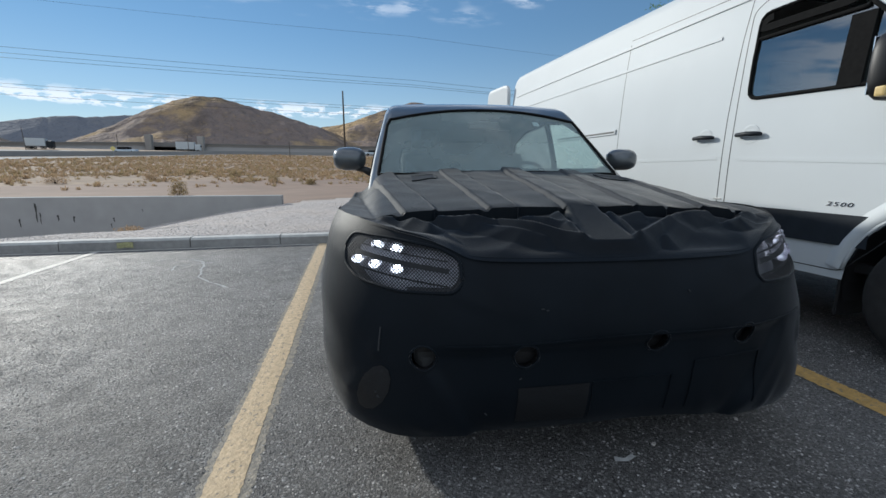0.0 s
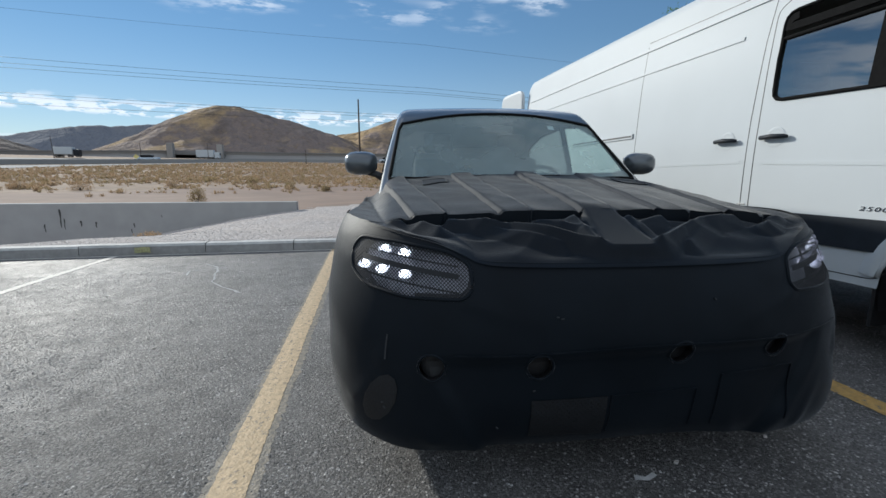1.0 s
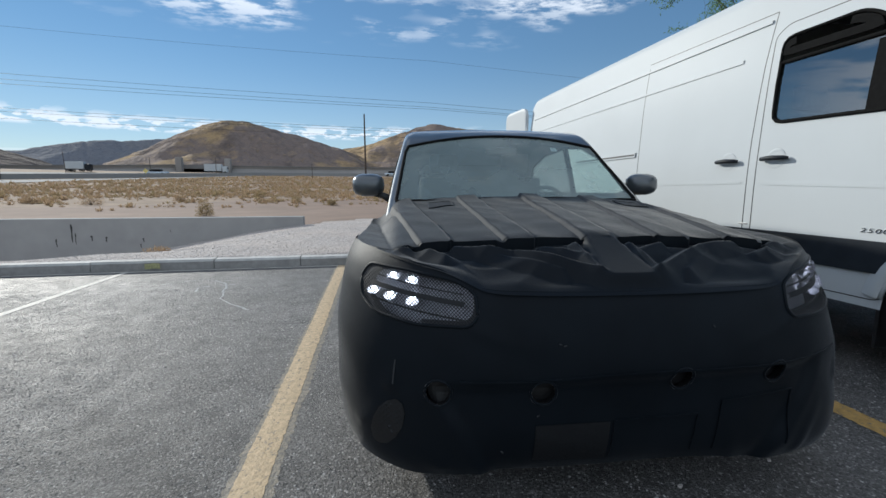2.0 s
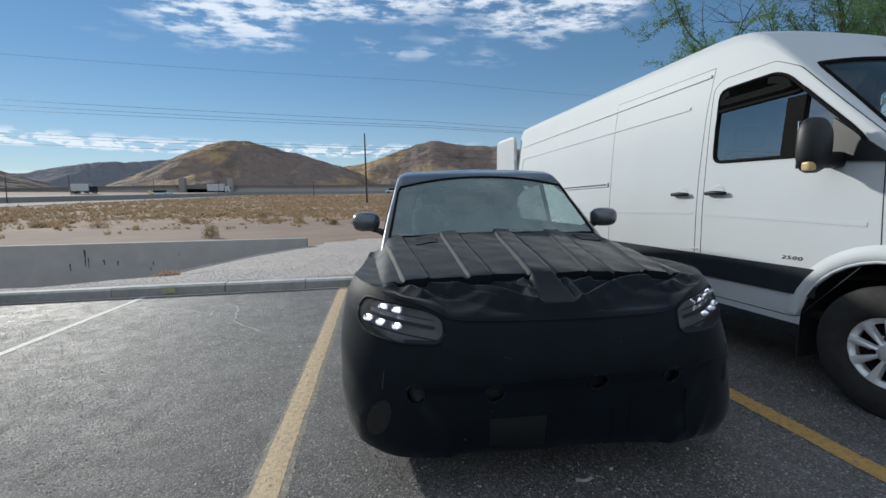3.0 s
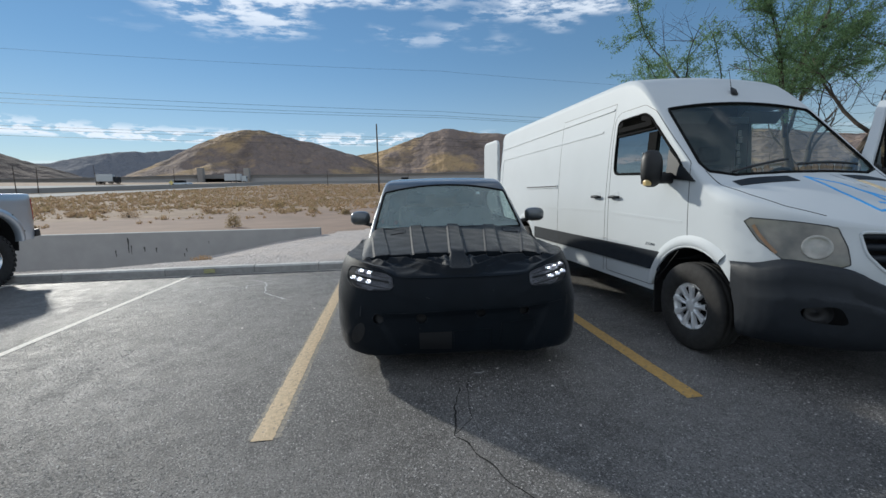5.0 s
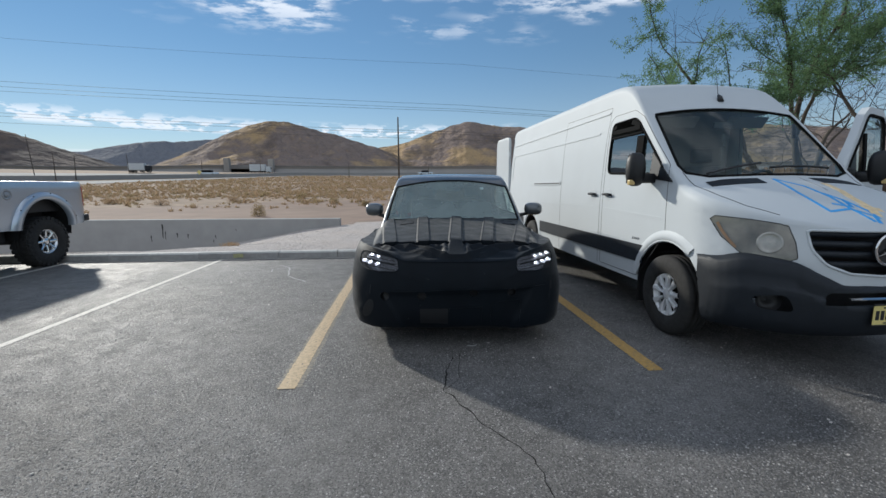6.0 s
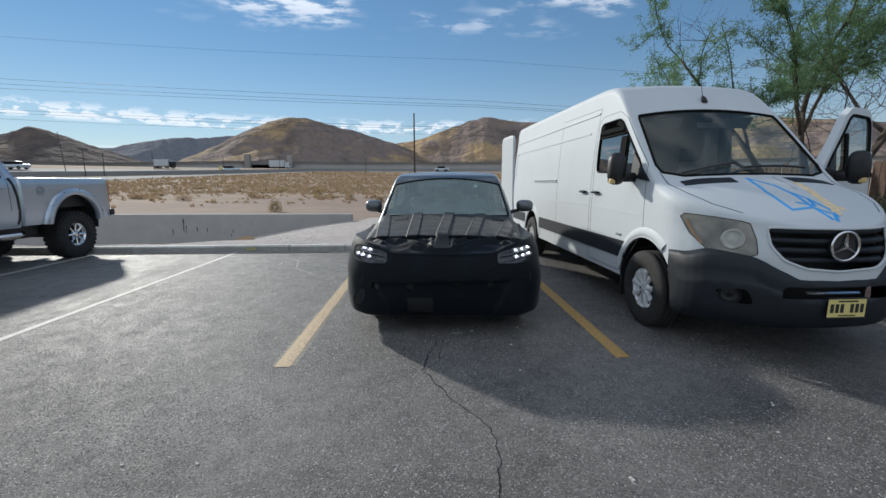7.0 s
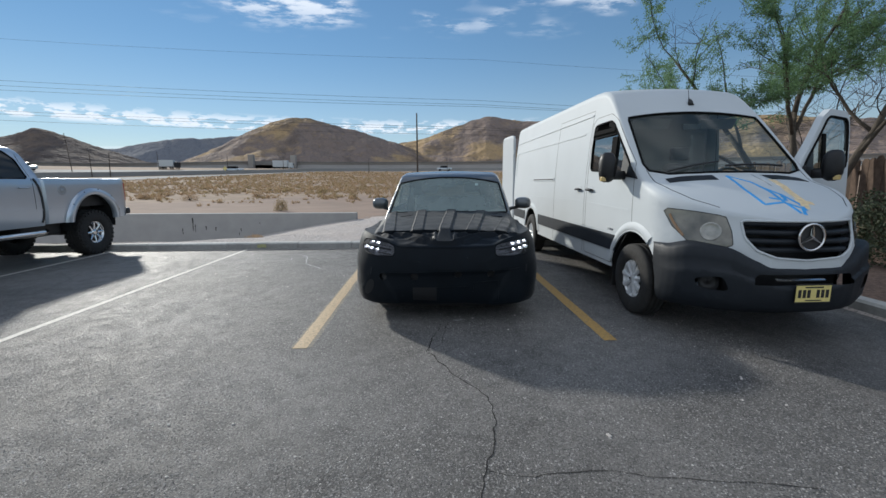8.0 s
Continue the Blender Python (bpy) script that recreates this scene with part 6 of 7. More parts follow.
# unseen boxes that stop sunlight under the nose and hide the tyres
part("engine_bay", box(-0.62, 0.62, 0.28, 1.5, 0.20, 0.80, 0.02), PLASTIC, car)
part("bumper_beam", box(-0.86, 0.86, 0.36, 0.52, 0.13, 0.78, 0.02), PLASTIC, car)


def net_over(piece, parent, pitch, lift, wire_r, name, angle=45):
    """A real net: crossing threads laid over a piece of skin, seen from the front."""
    tree = BVHTree.FromBMesh(piece)
    xs_ = [v.co.x for v in piece.verts]
    zs_ = [v.co.z for v in piece.verts]
    x0, x1, z0, z1 = min(xs_), max(xs_), min(zs_), max(zs_)
    out = bmesh.new()
    ca, sa = math.cos(radians(angle)), math.sin(radians(angle))
    span = (x1 - x0) + (z1 - z0)
    cx, cz = (x0 + x1) / 2, (z0 + z1) / 2
    for turn in (0, 1):
        dx, dz = (ca, sa) if turn == 0 else (-sa, ca)
        px, pz = (-dz, dx)
        k = -int(span / pitch)
        while k * pitch < span:
            run = []
            for q in range(-40, 41):
                x = cx + px * k * pitch + dx * span * q / 80
                z = cz + pz * k * pitch + dz * span * q / 80
                hit, nrm, _, _ = tree.ray_cast(Vector((x, -2, z)), Vector((0, 1, 0)))
                if hit is None:
                    if len(run) > 1:
                        ribbon(out, run, wire_r)
                    run = []
                    continue
                nn = nrm if nrm.y < 0 else -nrm
                run.append((hit + nn * lift, nn))
            if len(run) > 1:
                ribbon(out, run, wire_r)
            k += 1
    return part(name, out, MESH_NET, parent, "black net")


def ribbon(out, run, w):
    prev = None
    for i, (p, nn) in enumerate(run):
        t = (run[min(i + 1, len(run) - 1)][0] - run[max(i - 1, 0)][0]).normalized()
        s = t.cross(nn).normalized() * w
        pair = (out.verts.new(p - s), out.verts.new(p + s))
        if prev:
            out.faces.new((prev[0], prev[1], pair[1], pair[0]))
        prev = pair


for s in (-1, 1):
    piece = lamp_pieces[s]
    loop = rim(piece)
    piece.normal_update()
    lamp = part("headlamp", shifted(copy_bm(piece), -0.060), LAMP_INNER, car, "netted headlamp with lit white elements", smooth=True)
    tree = Skin(piece)
    nrm_at = [tree.front(p.x * 0.985, min(p.z, 0.862))[1] for p in loop]
    nrm_at = [n_ if n_.y < 0 else -n_ for n_ in nrm_at]
    wall_rows = [[p.copy() for p in loop], [p - n_ * 0.064 for p, n_ in zip(loop, nrm_at)]]
    part("lamp_recess", grid(wall_rows, close_v=True), SENSOR_BLACK, lamp, smooth=True)
    part("lamp_hem", tube(loop, 0.006, 6, closed=True), CLOTH, lamp, smooth=True)
    # lit elements sit deep in small cups that face straight ahead
    for z0, us in ((0.838, (0.850, 0.785, 0.720) if s > 0 else (0.787, 0.722)), (0.783, (0.858, 0.797, 0.722))):
        for k, x in enumerate(us):
            o = tree.front(s * x, z0 - 0.007 * k)[0] + Vector((0, 0.012, 0))
            w, h, dep = 0.022, 0.015, 0.050
            ring0 = [(o.x + w * math.cos(q * math.pi / 6), o.y, o.z + h * math.sin(q * math.pi / 6)) for q in range(12)]
            ring1 = [(lerp(o.x, x_, 0.8), y_ + dep, lerp(o.z, z_, 0.8)) for x_, y_, z_ in ring0]
            part("lamp_cup", grid([ring0, ring1], close_v=True), LAMP_INNER, lamp, smooth=True)
            part("led", mirror_shell(o.x, o.y + dep, o.z, w * 0.52, 0.006, h * 0.62, 8), LED, lamp, "lit white lamp element")
    for zo, wd in ((0.0, 0.016), (-0.048, 0.006), (0.03, 0.004)):
        bar = [tree.front(s * lerp(0.87, 0.56, k / 10), lerp(0.812, 0.775, k / 10) + zo) for k in range(11)]
        bar = [(p, n_ if n_.y < 0 else -n_) for p, n_ in bar if p is not None]
        part("lamp_bar", strip([(p - n_ * 0.014, n_) for p, n_ in bar], wd, 0.0, 0.006), SENSOR_BLACK, lamp)
    net_over(piece, lamp, 0.0078, 0.0, 0.00135, "lamp_net")
    piece.free()

# netted patches and the blank plate panel of the lower face
for poly, name in (([(-0.335, 0.245), (-0.085, 0.235), (-0.085, 0.385), (-0.335, 0.385)], "net_patch"), ([(-0.81 + 0.050 * math.cos(q * 0.5236) + 0.03 * math.sin(q * 0.5236), 0.37 + 0.085 * math.sin(q * 0.5236)) for q in range(12)], "net_patch")):
    src = bmesh.new()
    src.from_mesh(cover.data)
    piece = cut(src, poly, "Y", lambda c: c.y < 0.8)
    src.free()
    piece.normal_update()
    ob = part(name, shifted(copy_bm(piece), 0.002), SENSOR_BLACK, cover, "netted vent patch", smooth=True)
    net_over(piece, ob, 0.012, 0.004, 0.0025, "vent_net")
    piece.free()


def face_line(poly, width, mat, name, thick=0.003):
    return part(name, strip([f_skin.front(x, z) for x, z in along(poly, 0.02)], width, 0.001, thick), mat, cover)


face_line([(-0.07, 0.245), (-0.07, 0.385), (0.22, 0.395), (0.22, 0.25)], 0.006, CLOTH, "stitch_line", 0.004)
face_line([(0.30, 0.25), (0.30, 0.44), (0.56, 0.46), (0.56, 0.26)], 0.006, CLOTH, "stitch_line", 0.004)
face_line([(-0.58, 0.54), (-0.36, 0.545), (0.0, 0.56), (0.5, 0.565), (0.80, 0.575)], 0.005, CLOTH, "stitch_line", 0.003)
# a wrinkle, drawn as a thin paler line
face_line([(-0.79, 0.505), (-0.785, 0.55), (-0.78, 0.585)], 0.005, COVER_GREY, "tear", 0.002)
face_line([(0.855, 0.53), (0.865, 0.60)], 0.020, MESH_NET, "slit", 0.002)
for x, z in ((-0.255, 0.655), (-0.27, 0.66), (0.235, 0.70), (-0.795, 0.345), (-0.80, 0.36), (-0.44, 0.29), (-0.33, 0.42)):
    p, nrm = f_skin.front(x, z)
    part("lint", moved(box(-0.005, 0.005, -0.0015, 0.0015, -0.002, 0.002, 0.0005), Matrix.Translation(p + nrm * 0.003) @ pose(0, 0, 0, 0, random.uniform(-60, 60), 0)), COVER_GREY, cover)

# --- cloth cover: bonnet piece, with foam ribs under it and folds at its front ---
PADS = [(-0.645, 0.065), (-0.32, 0.06), (-0.005, 0.062), (0.305, 0.06), (0.625, 0.065)]


def bonnet_z(u, y):
    z = curve([(0.10, 0.83), (0.2, 0.885), (0.34, 0.945), (0.45, 0.965), (0.7, 0.995), (1.0, 1.03), (1.3, 1.065), (1.5, 1.095)], y)
    e = abs(u) / 0.93
    z -= 0.055 * e**2 + 0.10 * smooth01(e, 0.78, 1.0) ** 1.5
    return z


CREASES = [(-0.72, 0.41, -0.34, 0.27, 0.030), (-0.34, 0.27, -0.10, 0.10, 0.034), (-0.30, 0.345, -0.10, 0.22, 0.026), (-0.55, 0.37, -0.22, 0.14, 0.020), (0.74, 0.41, 0.36, 0.27, 0.034), (0.36, 0.27, 0.10, 0.10, 0.036), (0.30, 0.345, 0.10, 0.24, 0.028), (0.50, 0.37, 0.22, 0.13, 0.022), (-0.78, 0.44, -0.60, 0.26, 0.024), (0.80, 0.44, 0.60, 0.24, 0.024), (-0.11, 0.34, -0.10, 0.10, 0.030), (0.10, 0.34, 0.10, 0.10, 0.030)]


def creases(u, y):
    """Sharp folds that run from the rib ends to the tip of the nose."""
    best = 0.0
    for x0, y0, x1, y1, h in CREASES:
        dx, dy = x1 - x0, y1 - y0
        t = max(0.0, min(1.0, ((u - x0) * dx + (y - y0) * dy) / (dx * dx + dy * dy)))
        d = math.hypot(u - x0 - dx * t, y - y0 - dy * t)
        best = max(best, 1.75 * h * max(0.0, 1 - d / 0.055))
    return best


def lip_y(u):
    """Where the padded part ends and the slack front begins."""
    on_pad = max(1 - smooth01(abs(u - c), h * 0.95, h * 1.35) for c, h in PADS)
    return 0.352 + 0.05 * abs(u) - 0.030 * on_pad + 0.012 * noise.noise(Vector((u * 4, 0, 8)))


def rib_centre(c, y):
    """The pads fan out towards the windscreen."""
    return c * (0.97 + 0.28 * (y - 0.38)) + 0.05 * max(0.0, y - 0.40)


def rib_height(u, y):
    rib = 0.0
    for c, h in PADS:
        d = abs(u - rib_centre(c, y))
        rib = max(rib, (0.012 if abs(c) > 0.1 else 0.017) * (1 - smooth01(d, h * 0.88, h * 1.08)))
    return rib


def wrinkle(u, y):
    return 0.004 * noise.noise(Vector((u * 7, y * 7, 6))) + 0.0035 * (1 - 2 * abs(noise.noise(Vector((u * 5 + y * 3, y * 2.5, 9)))))


def front_z(u, y, v, z_seam, z_lip, step):
    """The slack front between seam (v 0) and lip (v 1): taut folds, and the tongue of the middle rib."""
    z = lerp(z_seam, z_lip - step, v ** 0.85)
    free = smooth01(v, 0.02, 0.22) * (1 - smooth01(abs(u), 0.74, 0.88)) * (1 - 0.9 * smooth01(v, 0.80, 1.0))
    n_ = noise.noise(Vector((u * 3.0 + y * 4.0 * math.copysign(1, u), y * 5.0, 2.0)))
    z += free * (creases(u, y) * (1 - 0.35 * v) + 0.012 * (1 - 2.4 * abs(n_)) - 0.010 * math.sin(v * math.pi))
    half = 0.066 + 0.030 * (1 - v)
    tongue = lerp(z_seam + 0.045, z_lip + 0.020, v) - 0.006 * math.sin(v * math.pi)
    k = (1 - smooth01(abs(u + 0.005), half * 0.86, half * 1.06)) * smooth01(v, 0.10, 0.17)
    return lerp(z, max(z, tongue), k)


rows = []
NF, NB, NUB = 54, 70, 260
for i in range(NF + NB + 2):
    ring_ = []
    for k in range(NUB + 1):
        u_n = k / NUB * 2 - 1
        s = math.copysign(1, u_n)
        u_e = abs(u_n) ** 0.85
        u = s * 0.955 * u_e
        y_seam = min(nose_y(NW * min(u_e, 0.9999), seam_z(u)), 0.70) - 0.012
        y_lip = max(lip_y(u), y_seam + 0.05)
        z_seam = seam_z(u) + 0.004
        z_lip = max(bonnet_z(u, y_lip), z_seam + 0.004)
        step = min(0.034 * (1 - smooth01(abs(u), 0.68, 0.80)), z_lip - z_seam)
        if i <= NF:
            v = i / NF
            y = lerp(y_seam, y_lip, v)
            z = front_z(u, y, v, z_seam, z_lip, step)
        else:
            w = ((i - NF - 1) / NB) ** 1.15
            y = lerp(y_lip - 0.004 * (step > 0.01) + 0.002, 1.50 + 0.10 * u_e**2, w)
            lift = smooth01(y - y_lip, -0.01, 0.012) if step < 0.01 else 1.0
            z = max(bonnet_z(u, y), z_seam + 0.004) + rib_height(u, y) * lift + wrinkle(u, y) * lift
        ring_.append((u * (1 + 0.004 * noise.noise(Vector((y * 9, u, 0)))), y, z))
    rows.append(ring_)
h_bm = grid(rows)
bmesh.ops.recalc_face_normals(h_bm, faces=h_bm.faces)
# the step at the lip is a sharp fold
h_bm.verts.ensure_lookup_table()
for i in (NF, NF + 1):
    for k in range(NUB):
        e = h_bm.edges.get((h_bm.verts[i * (NUB + 1) + k], h_bm.verts[i * (NUB + 1) + k + 1]))
        if e:
            e.smooth = False
h_skin = Skin(h_bm)
hood_cover = part("bonnet_cover", h_bm, CLOTH, car, "creased black cloth cover with ribs over the bonnet", smooth=True)
# skirt down the wings, from the bonnet piece to above the wheels
for s in (-1, 1):
    rows_ = []
    for i in range(9):
        t = i / 8
        ring_ = []
        for k in range(25):
            y = lerp(0.60, 1.60, k / 24)
            top_z = seam_z(0.93) + (min(h_skin.top(s * 0.92, y)[0].z, bonnet_z(0.93, y) + 0.02) - seam_z(0.93)) * 1.0
            z = lerp(top_z, 0.74, t)
            bulge = 0.018 * math.sin(t * math.pi) + 0.008 * noise.noise(Vector((y * 5, z * 6, s)))
            ring_.append((s * (0.945 + bulge + 0.012 * t), y, z))
        rows_.append(ring_)
    sk = grid(rows_)
    bmesh.ops.recalc_face_normals(sk, faces=sk.faces)
    part("wing_skirt", sk, CLOTH, hood_cover, smooth=True)
for c, h in PADS:
    # flat paler band: puts light on each rib's flank into the colour
    band = []
    for q in range(51):
        y = lerp(lip_y(rib_centre(c, 0.45)) + 0.012, 1.46, q / 50)
        u = rib_centre(c, y)
        full = 0.012 if abs(c) > 0.1 else 0.017
        row = []
        for off, up_ in ((1.16, 0.0), (1.12, 0.002), (0.98, full * 0.5 + 0.003), (0.84, full + 0.002), (0.80, full)):
            x = u - h * off
            row.append((x, y, bonnet_z(x, y) + wrinkle(x, y) + up_))
        band.append(row)
    bm = grid(band)
    bmesh.ops.recalc_face_normals(bm, faces=bm.faces)
    part("seam_tape", bm, COVER_GREY, hood_cover, "paler grey band on the lit flank of a rib", smooth=True)
for s in (-1, 1):
    x0, x1, y0, y1 = (-0.47, -0.605, 1.18, 1.34) if s < 0 else (0.56, 0.70, 1.18, 1.34)
    loop = [(x0, y0), (x1, y0), (x1, y1), (x0, y1), (x0, y0)]
    patch = part("vent_patch", grid([[h_skin.top(lerp(x0, x1, a / 6), lerp(y0, y1, b / 6))[0] + Vector((0, 0, 0.004)) for b in range(7)] for a in range(7)]), MESH_NET, hood_cover, "netted vent patch")
    part("patch_hem", strip([h_skin.top(x, y) for x, y in along(loop, 0.02)], 0.008, 0.004, 0.002), CLOTH, patch)

# ---- silver pickup truck ----
truck = thing("pickup_truck", pose(-6.84, 0.62, 0, 0, 0, 0.0), "lifted silver pickup truck with oversized muddy black tyres", "truck")
T_SIDE = [(0.70, 0.955), (0.85, 0.985), (1.1, 1.0), (1.35, 1.0), (1.55, 0.985), (1.75, 0.90), (2.0, 0.81), (2.25, 0.74)]


def t_plan(y):
    return 0.62 + 0.38 * (1 - max(0.0, 1 - y / 0.6) ** 3)


cab_ys = [0.0, 0.03, 0.08, 0.15, 0.25, 0.4, 0.6, 0.9, 1.2, 1.5, 1.65, 1.72, 1.8, 1.9, 2.0, 2.1, 2.2, 2.3, 2.4, 2.55, 2.8, 3.1, 3.35, 3.48, 3.56, 3.61, 3.66, 3.70, 3.72]
CAB_TOP = [(0, 1.30), (0.05, 1.40), (0.2, 1.47), (0.8, 1.54), (1.5, 1.58), (1.68, 1.60), (2.0, 1.88), (2.3, 2.12), (2.5, 2.18), (2.9, 2.21), (3.40, 2.19), (3.56, 2.14), (3.64, 1.99), (3.70, 1.74), (3.72, 1.63)]
t_bm = body_skin(cab_ys, lambda y, z: t_plan(y) * curve(T_SIDE, z), lambda y: curve(CAB_TOP, y), lambda y: 0.72, lambda y: (0.10, 0.09), lambda y: 0.06)
t_skin = Skin(t_bm)
T_FRONT, T_REAR, T_HZ, T_R = 1.22, 4.86, 0.467, 0.467
for s in (-1, 1):
    side_cut(t_bm, circle(T_FRONT, T_HZ + 0.20, 0.56), s).free()
screen = cut(t_bm, [(-0.76, 1.76), (0, 1.70), (0.76, 1.76), (0.66, 2.26), (-0.66, 2.26)], "Z", lambda c: 1.6 < c.y < 2.4 and c.z > 1.5)
wins = {s: [side_cut(t_bm, p, s) for p in (rounded([(1.98, 1.60), (2.36, 1.98), (2.66, 2.05), (2.66, 1.58)], 0.03), rounded([(2.74, 1.58), (2.74, 2.05), (3.30, 2.05), (3.46, 1.90), (3.50, 1.58)], 0.05))] for s in (-1, 1)}
part("cab", t_bm, SILVER, truck, "silver painted cab", smooth=True)
pane("windscreen", screen, DARK_GLASS, truck, 0.012)
for s in (-1, 1):
    for g in wins[s]:
        pane("side_window", g, DARK_GLASS, truck, 0.012)
# added dark filler, so that no daylight shows between cab and bed
part("gap_panel", box(-0.93, 0.93, 3.70, 3.80, 0.76, 1.56, 0.01), PLASTIC, truck)
# load bed: outer walls with open top
bed_ys = [3.78, 3.80, 3.9, 4.2, 4.6, 5.0, 5.4, 5.7, 5.80, 5.84, 5.86]
b_bm = body_skin(bed_ys, lambda y, z: (1.0 - 0.05 * smooth01(y, 5.75, 5.86)) * curve(T_SIDE, z), lambda y: 1.595, lambda y: 0.74, lambda y: (0.035, 0.03), lambda y: 0.004)
b_skin = Skin(b_bm)
cut(b_bm, [(-0.86, 3.84), (0.86, 3.84), (0.86, 5.80), (-0.86, 5.80)], "Z", lambda c: c.z > 1.5).free()
for s in (-1, 1):
    side_cut(b_bm, circle(T_REAR, T_HZ + 0.24, 0.58), s).free()
bed = part("load_bed", b_bm, SILVER, truck, "silver load bed", smooth=True)
inner = box(-0.85, 0.85, 3.85, 5.79, 1.02, 1.585)
bmesh.ops.delete(inner, geom=[f for f in inner.faces if f.calc_center_median().z > 1.58], context="FACES")
part("bed_liner", inner, PLASTIC, bed)
for s in (-1, 1):
    for hub, skin_, up_ in ((T_FRONT, t_skin, 0.20), (T_REAR, b_skin, 0.24)):
        r_ = 0.56 if hub == T_FRONT else 0.58
        wheel(truck, s * 0.84, hub, T_HZ, T_R, 0.32, 0.225, s, 8, lambda: spoke_blade(0.07, 0.205, 0.05, 0.045, 0.10, 0.12, 0.035), CHROME, lug=8, knobs=30)
        arch_liner(truck, hub, T_HZ + up_, r_ + 0.01, s * 0.97, s * 0.5)
        flare_rows = []
        for k in range(29):
            a = -0.12 * math.pi + 1.24 * math.pi * k / 28
            c_, d_ = math.cos(a), math.sin(a)
            cz = T_HZ + up_
            z_ = cz + (r_ + 0.05) * d_
            if z_ < 0.72:
                continue
            x0 = skin_.side(hub + (r_ + 0.12) * c_, max(0.76, cz + (r_ + 0.10) * d_), s)[0].x
            flare_rows.append([(x0 + s * 0.002, hub + (r_ + 0.13) * c_, cz + (r_ + 0.11) * d_), (x0 + s * 0.055, hub + (r_ + 0.10) * c_, cz + (r_ + 0.085) * d_), (x0 + s * 0.07, hub + (r_ + 0.04) * c_, cz + (r_ + 0.03) * d_), (x0 + s * 0.06, hub + (r_ - 0.02) * c_, cz + (r_ - 0.02) * d_), (x0 - s * 0.03, hub + (r_ - 0.02) * c_, cz + (r_ - 0.02) * d_)])
        bm = grid(flare_rows)
        bmesh.ops.recalc_face_normals(bm, faces=bm.faces)
        flare = part("wheel_flare", bm, SILVER, truck, "bolted-on silver wheel flare", smooth=True)
        for row in flare_rows[2:-1:4]:
            p = Vector(row[1])
            part("bolt", moved(lathe([(0.0, 0.012), (0.008, 0.010), (0.010, 0.0)], 8), Matrix.Translation(p) @ (pose(0, 0, 0, 0, 0, 180) if s < 0 else Matrix.Identity(4))), PLASTIC, flare)
    for gap in ([(1.86, 0.75), (1.86, 1.55)], [(2.70, 0.75), (2.70, 2.08)], [(3.56, 1.0), (3.56, 1.55), (3.50, 2.0)]):
        seam(t_skin, gap, s, truck, 0.010, name="door_gap")
    part("crease", strip([t_skin.side(y, 1.02, s) for y, _ in along([(1.8, 0), (3.70, 0)], 0.1)], 0.03, 0.0, 0.008), SILVER, truck)
    part("crease", strip([b_skin.side(y, 1.02, s) for y in (3.82, 4.0, 4.2, 4.3)], 0.03, 0.0, 0.008), SILVER, truck)
    for y in (2.55, 3.38):
        p, nrm = t_skin.side(y, 1.42, s)
        part("door_handle", tube([p + Vector((s * 0.004, -0.10, 0)), p + Vector((s * 0.035, -0.08, 0)), p + Vector((s * 0.035, 0.08, 0)), p + Vector((s * 0.004, 0.10, 0))], 0.015, 8), SILVER, truck, smooth=True)
    part("side_step", tube([(s * 0.96, 1.85, 0.62), (s * 1.02, 1.95, 0.60), (s * 1.02, 3.6, 0.60), (s * 0.96, 3.72, 0.62)], 0.045, 10), CHROME, truck, "chrome tube side step", smooth=True)
    part("tail_lamp", box(s * 0.90 - 0.045, s * 0.90 + 0.055, 5.80, 5.875, 1.10, 1.50, 0.015), RED_LENS, truck, "red tail lamp")
    part("head_lamp", box(s * 0.72 - 0.14, s * 0.72 + 0.10, 0.10, 0.30, 1.05, 1.30, 0.03), LAMP_HAZE, truck)
    part("frame_rail", box(s * 0.42 - 0.05, s * 0.42 + 0.05, 0.3, 5.8, 0.56, 0.72, 0.01), PLASTIC, truck)
    part("mirror", mirror_shell(s * 1.16, 2.02, 1.66, 0.10, 0.07, 0.14), PLASTIC, truck, smooth=True)
    part("mirror_arm", tube([(s * 0.95, 2.02, 1.58), (s * 1.10, 2.02, 1.60)], 0.025, 8), PLASTIC, truck)
p, nrm = b_skin.side(4.14, 1.36, 1)
flap = part("fuel_flap", moved(lathe([(0.0, 0.095), (0.010, 0.088), (0.012, 0.07), (0.004, 0.06), (0.003, 0.0)], 28), Matrix.Translation(p)), STEEL, truck, "round steel fuel flap", smooth=True)
part("fuel_cap", moved(lathe([(0.004, 0.050), (0.018, 0.045), (0.020, 0.0)], 24), Matrix.Translation(p)), STEEL, flap, smooth=True)
for s in (-1, 1):
    edge = [t_skin.side(y, z, s) for y, z in along([(3.60, 1.58), (3.655, 1.45), (3.69, 1.25), (3.70, 1.0), (3.69, 0.88), (3.66, 0.78)], 0.04)]
    part("cab_gap", strip(edge, 0.036, 0.006, 0.004), PLASTIC, truck, "dark gap between cab and bed")
part("tailgate", box(-0.84, 0.84, 5.845, 5.885, 0.80, 1.60, 0.015), SILVER, truck)
part("rear_bumper", box(-0.96, 0.96, 5.86, 5.98, 0.78, 0.92, 0.03), PLASTIC, truck, "black rear bumper", smooth=True)
part("front_bumper", box(-0.98, 0.98, -0.12, 0.12, 0.68, 0.92, 0.05), CHROME, truck, "chrome front bumper", smooth=True)
part("grille", box(-0.52, 0.52, -0.03, 0.05, 0.98, 1.36, 0.03), CHROME, truck)
part("axle", tube([(-0.8, T_REAR, T_HZ), (0.8, T_REAR, T_HZ)], 0.06, 12), PLASTIC, truck)
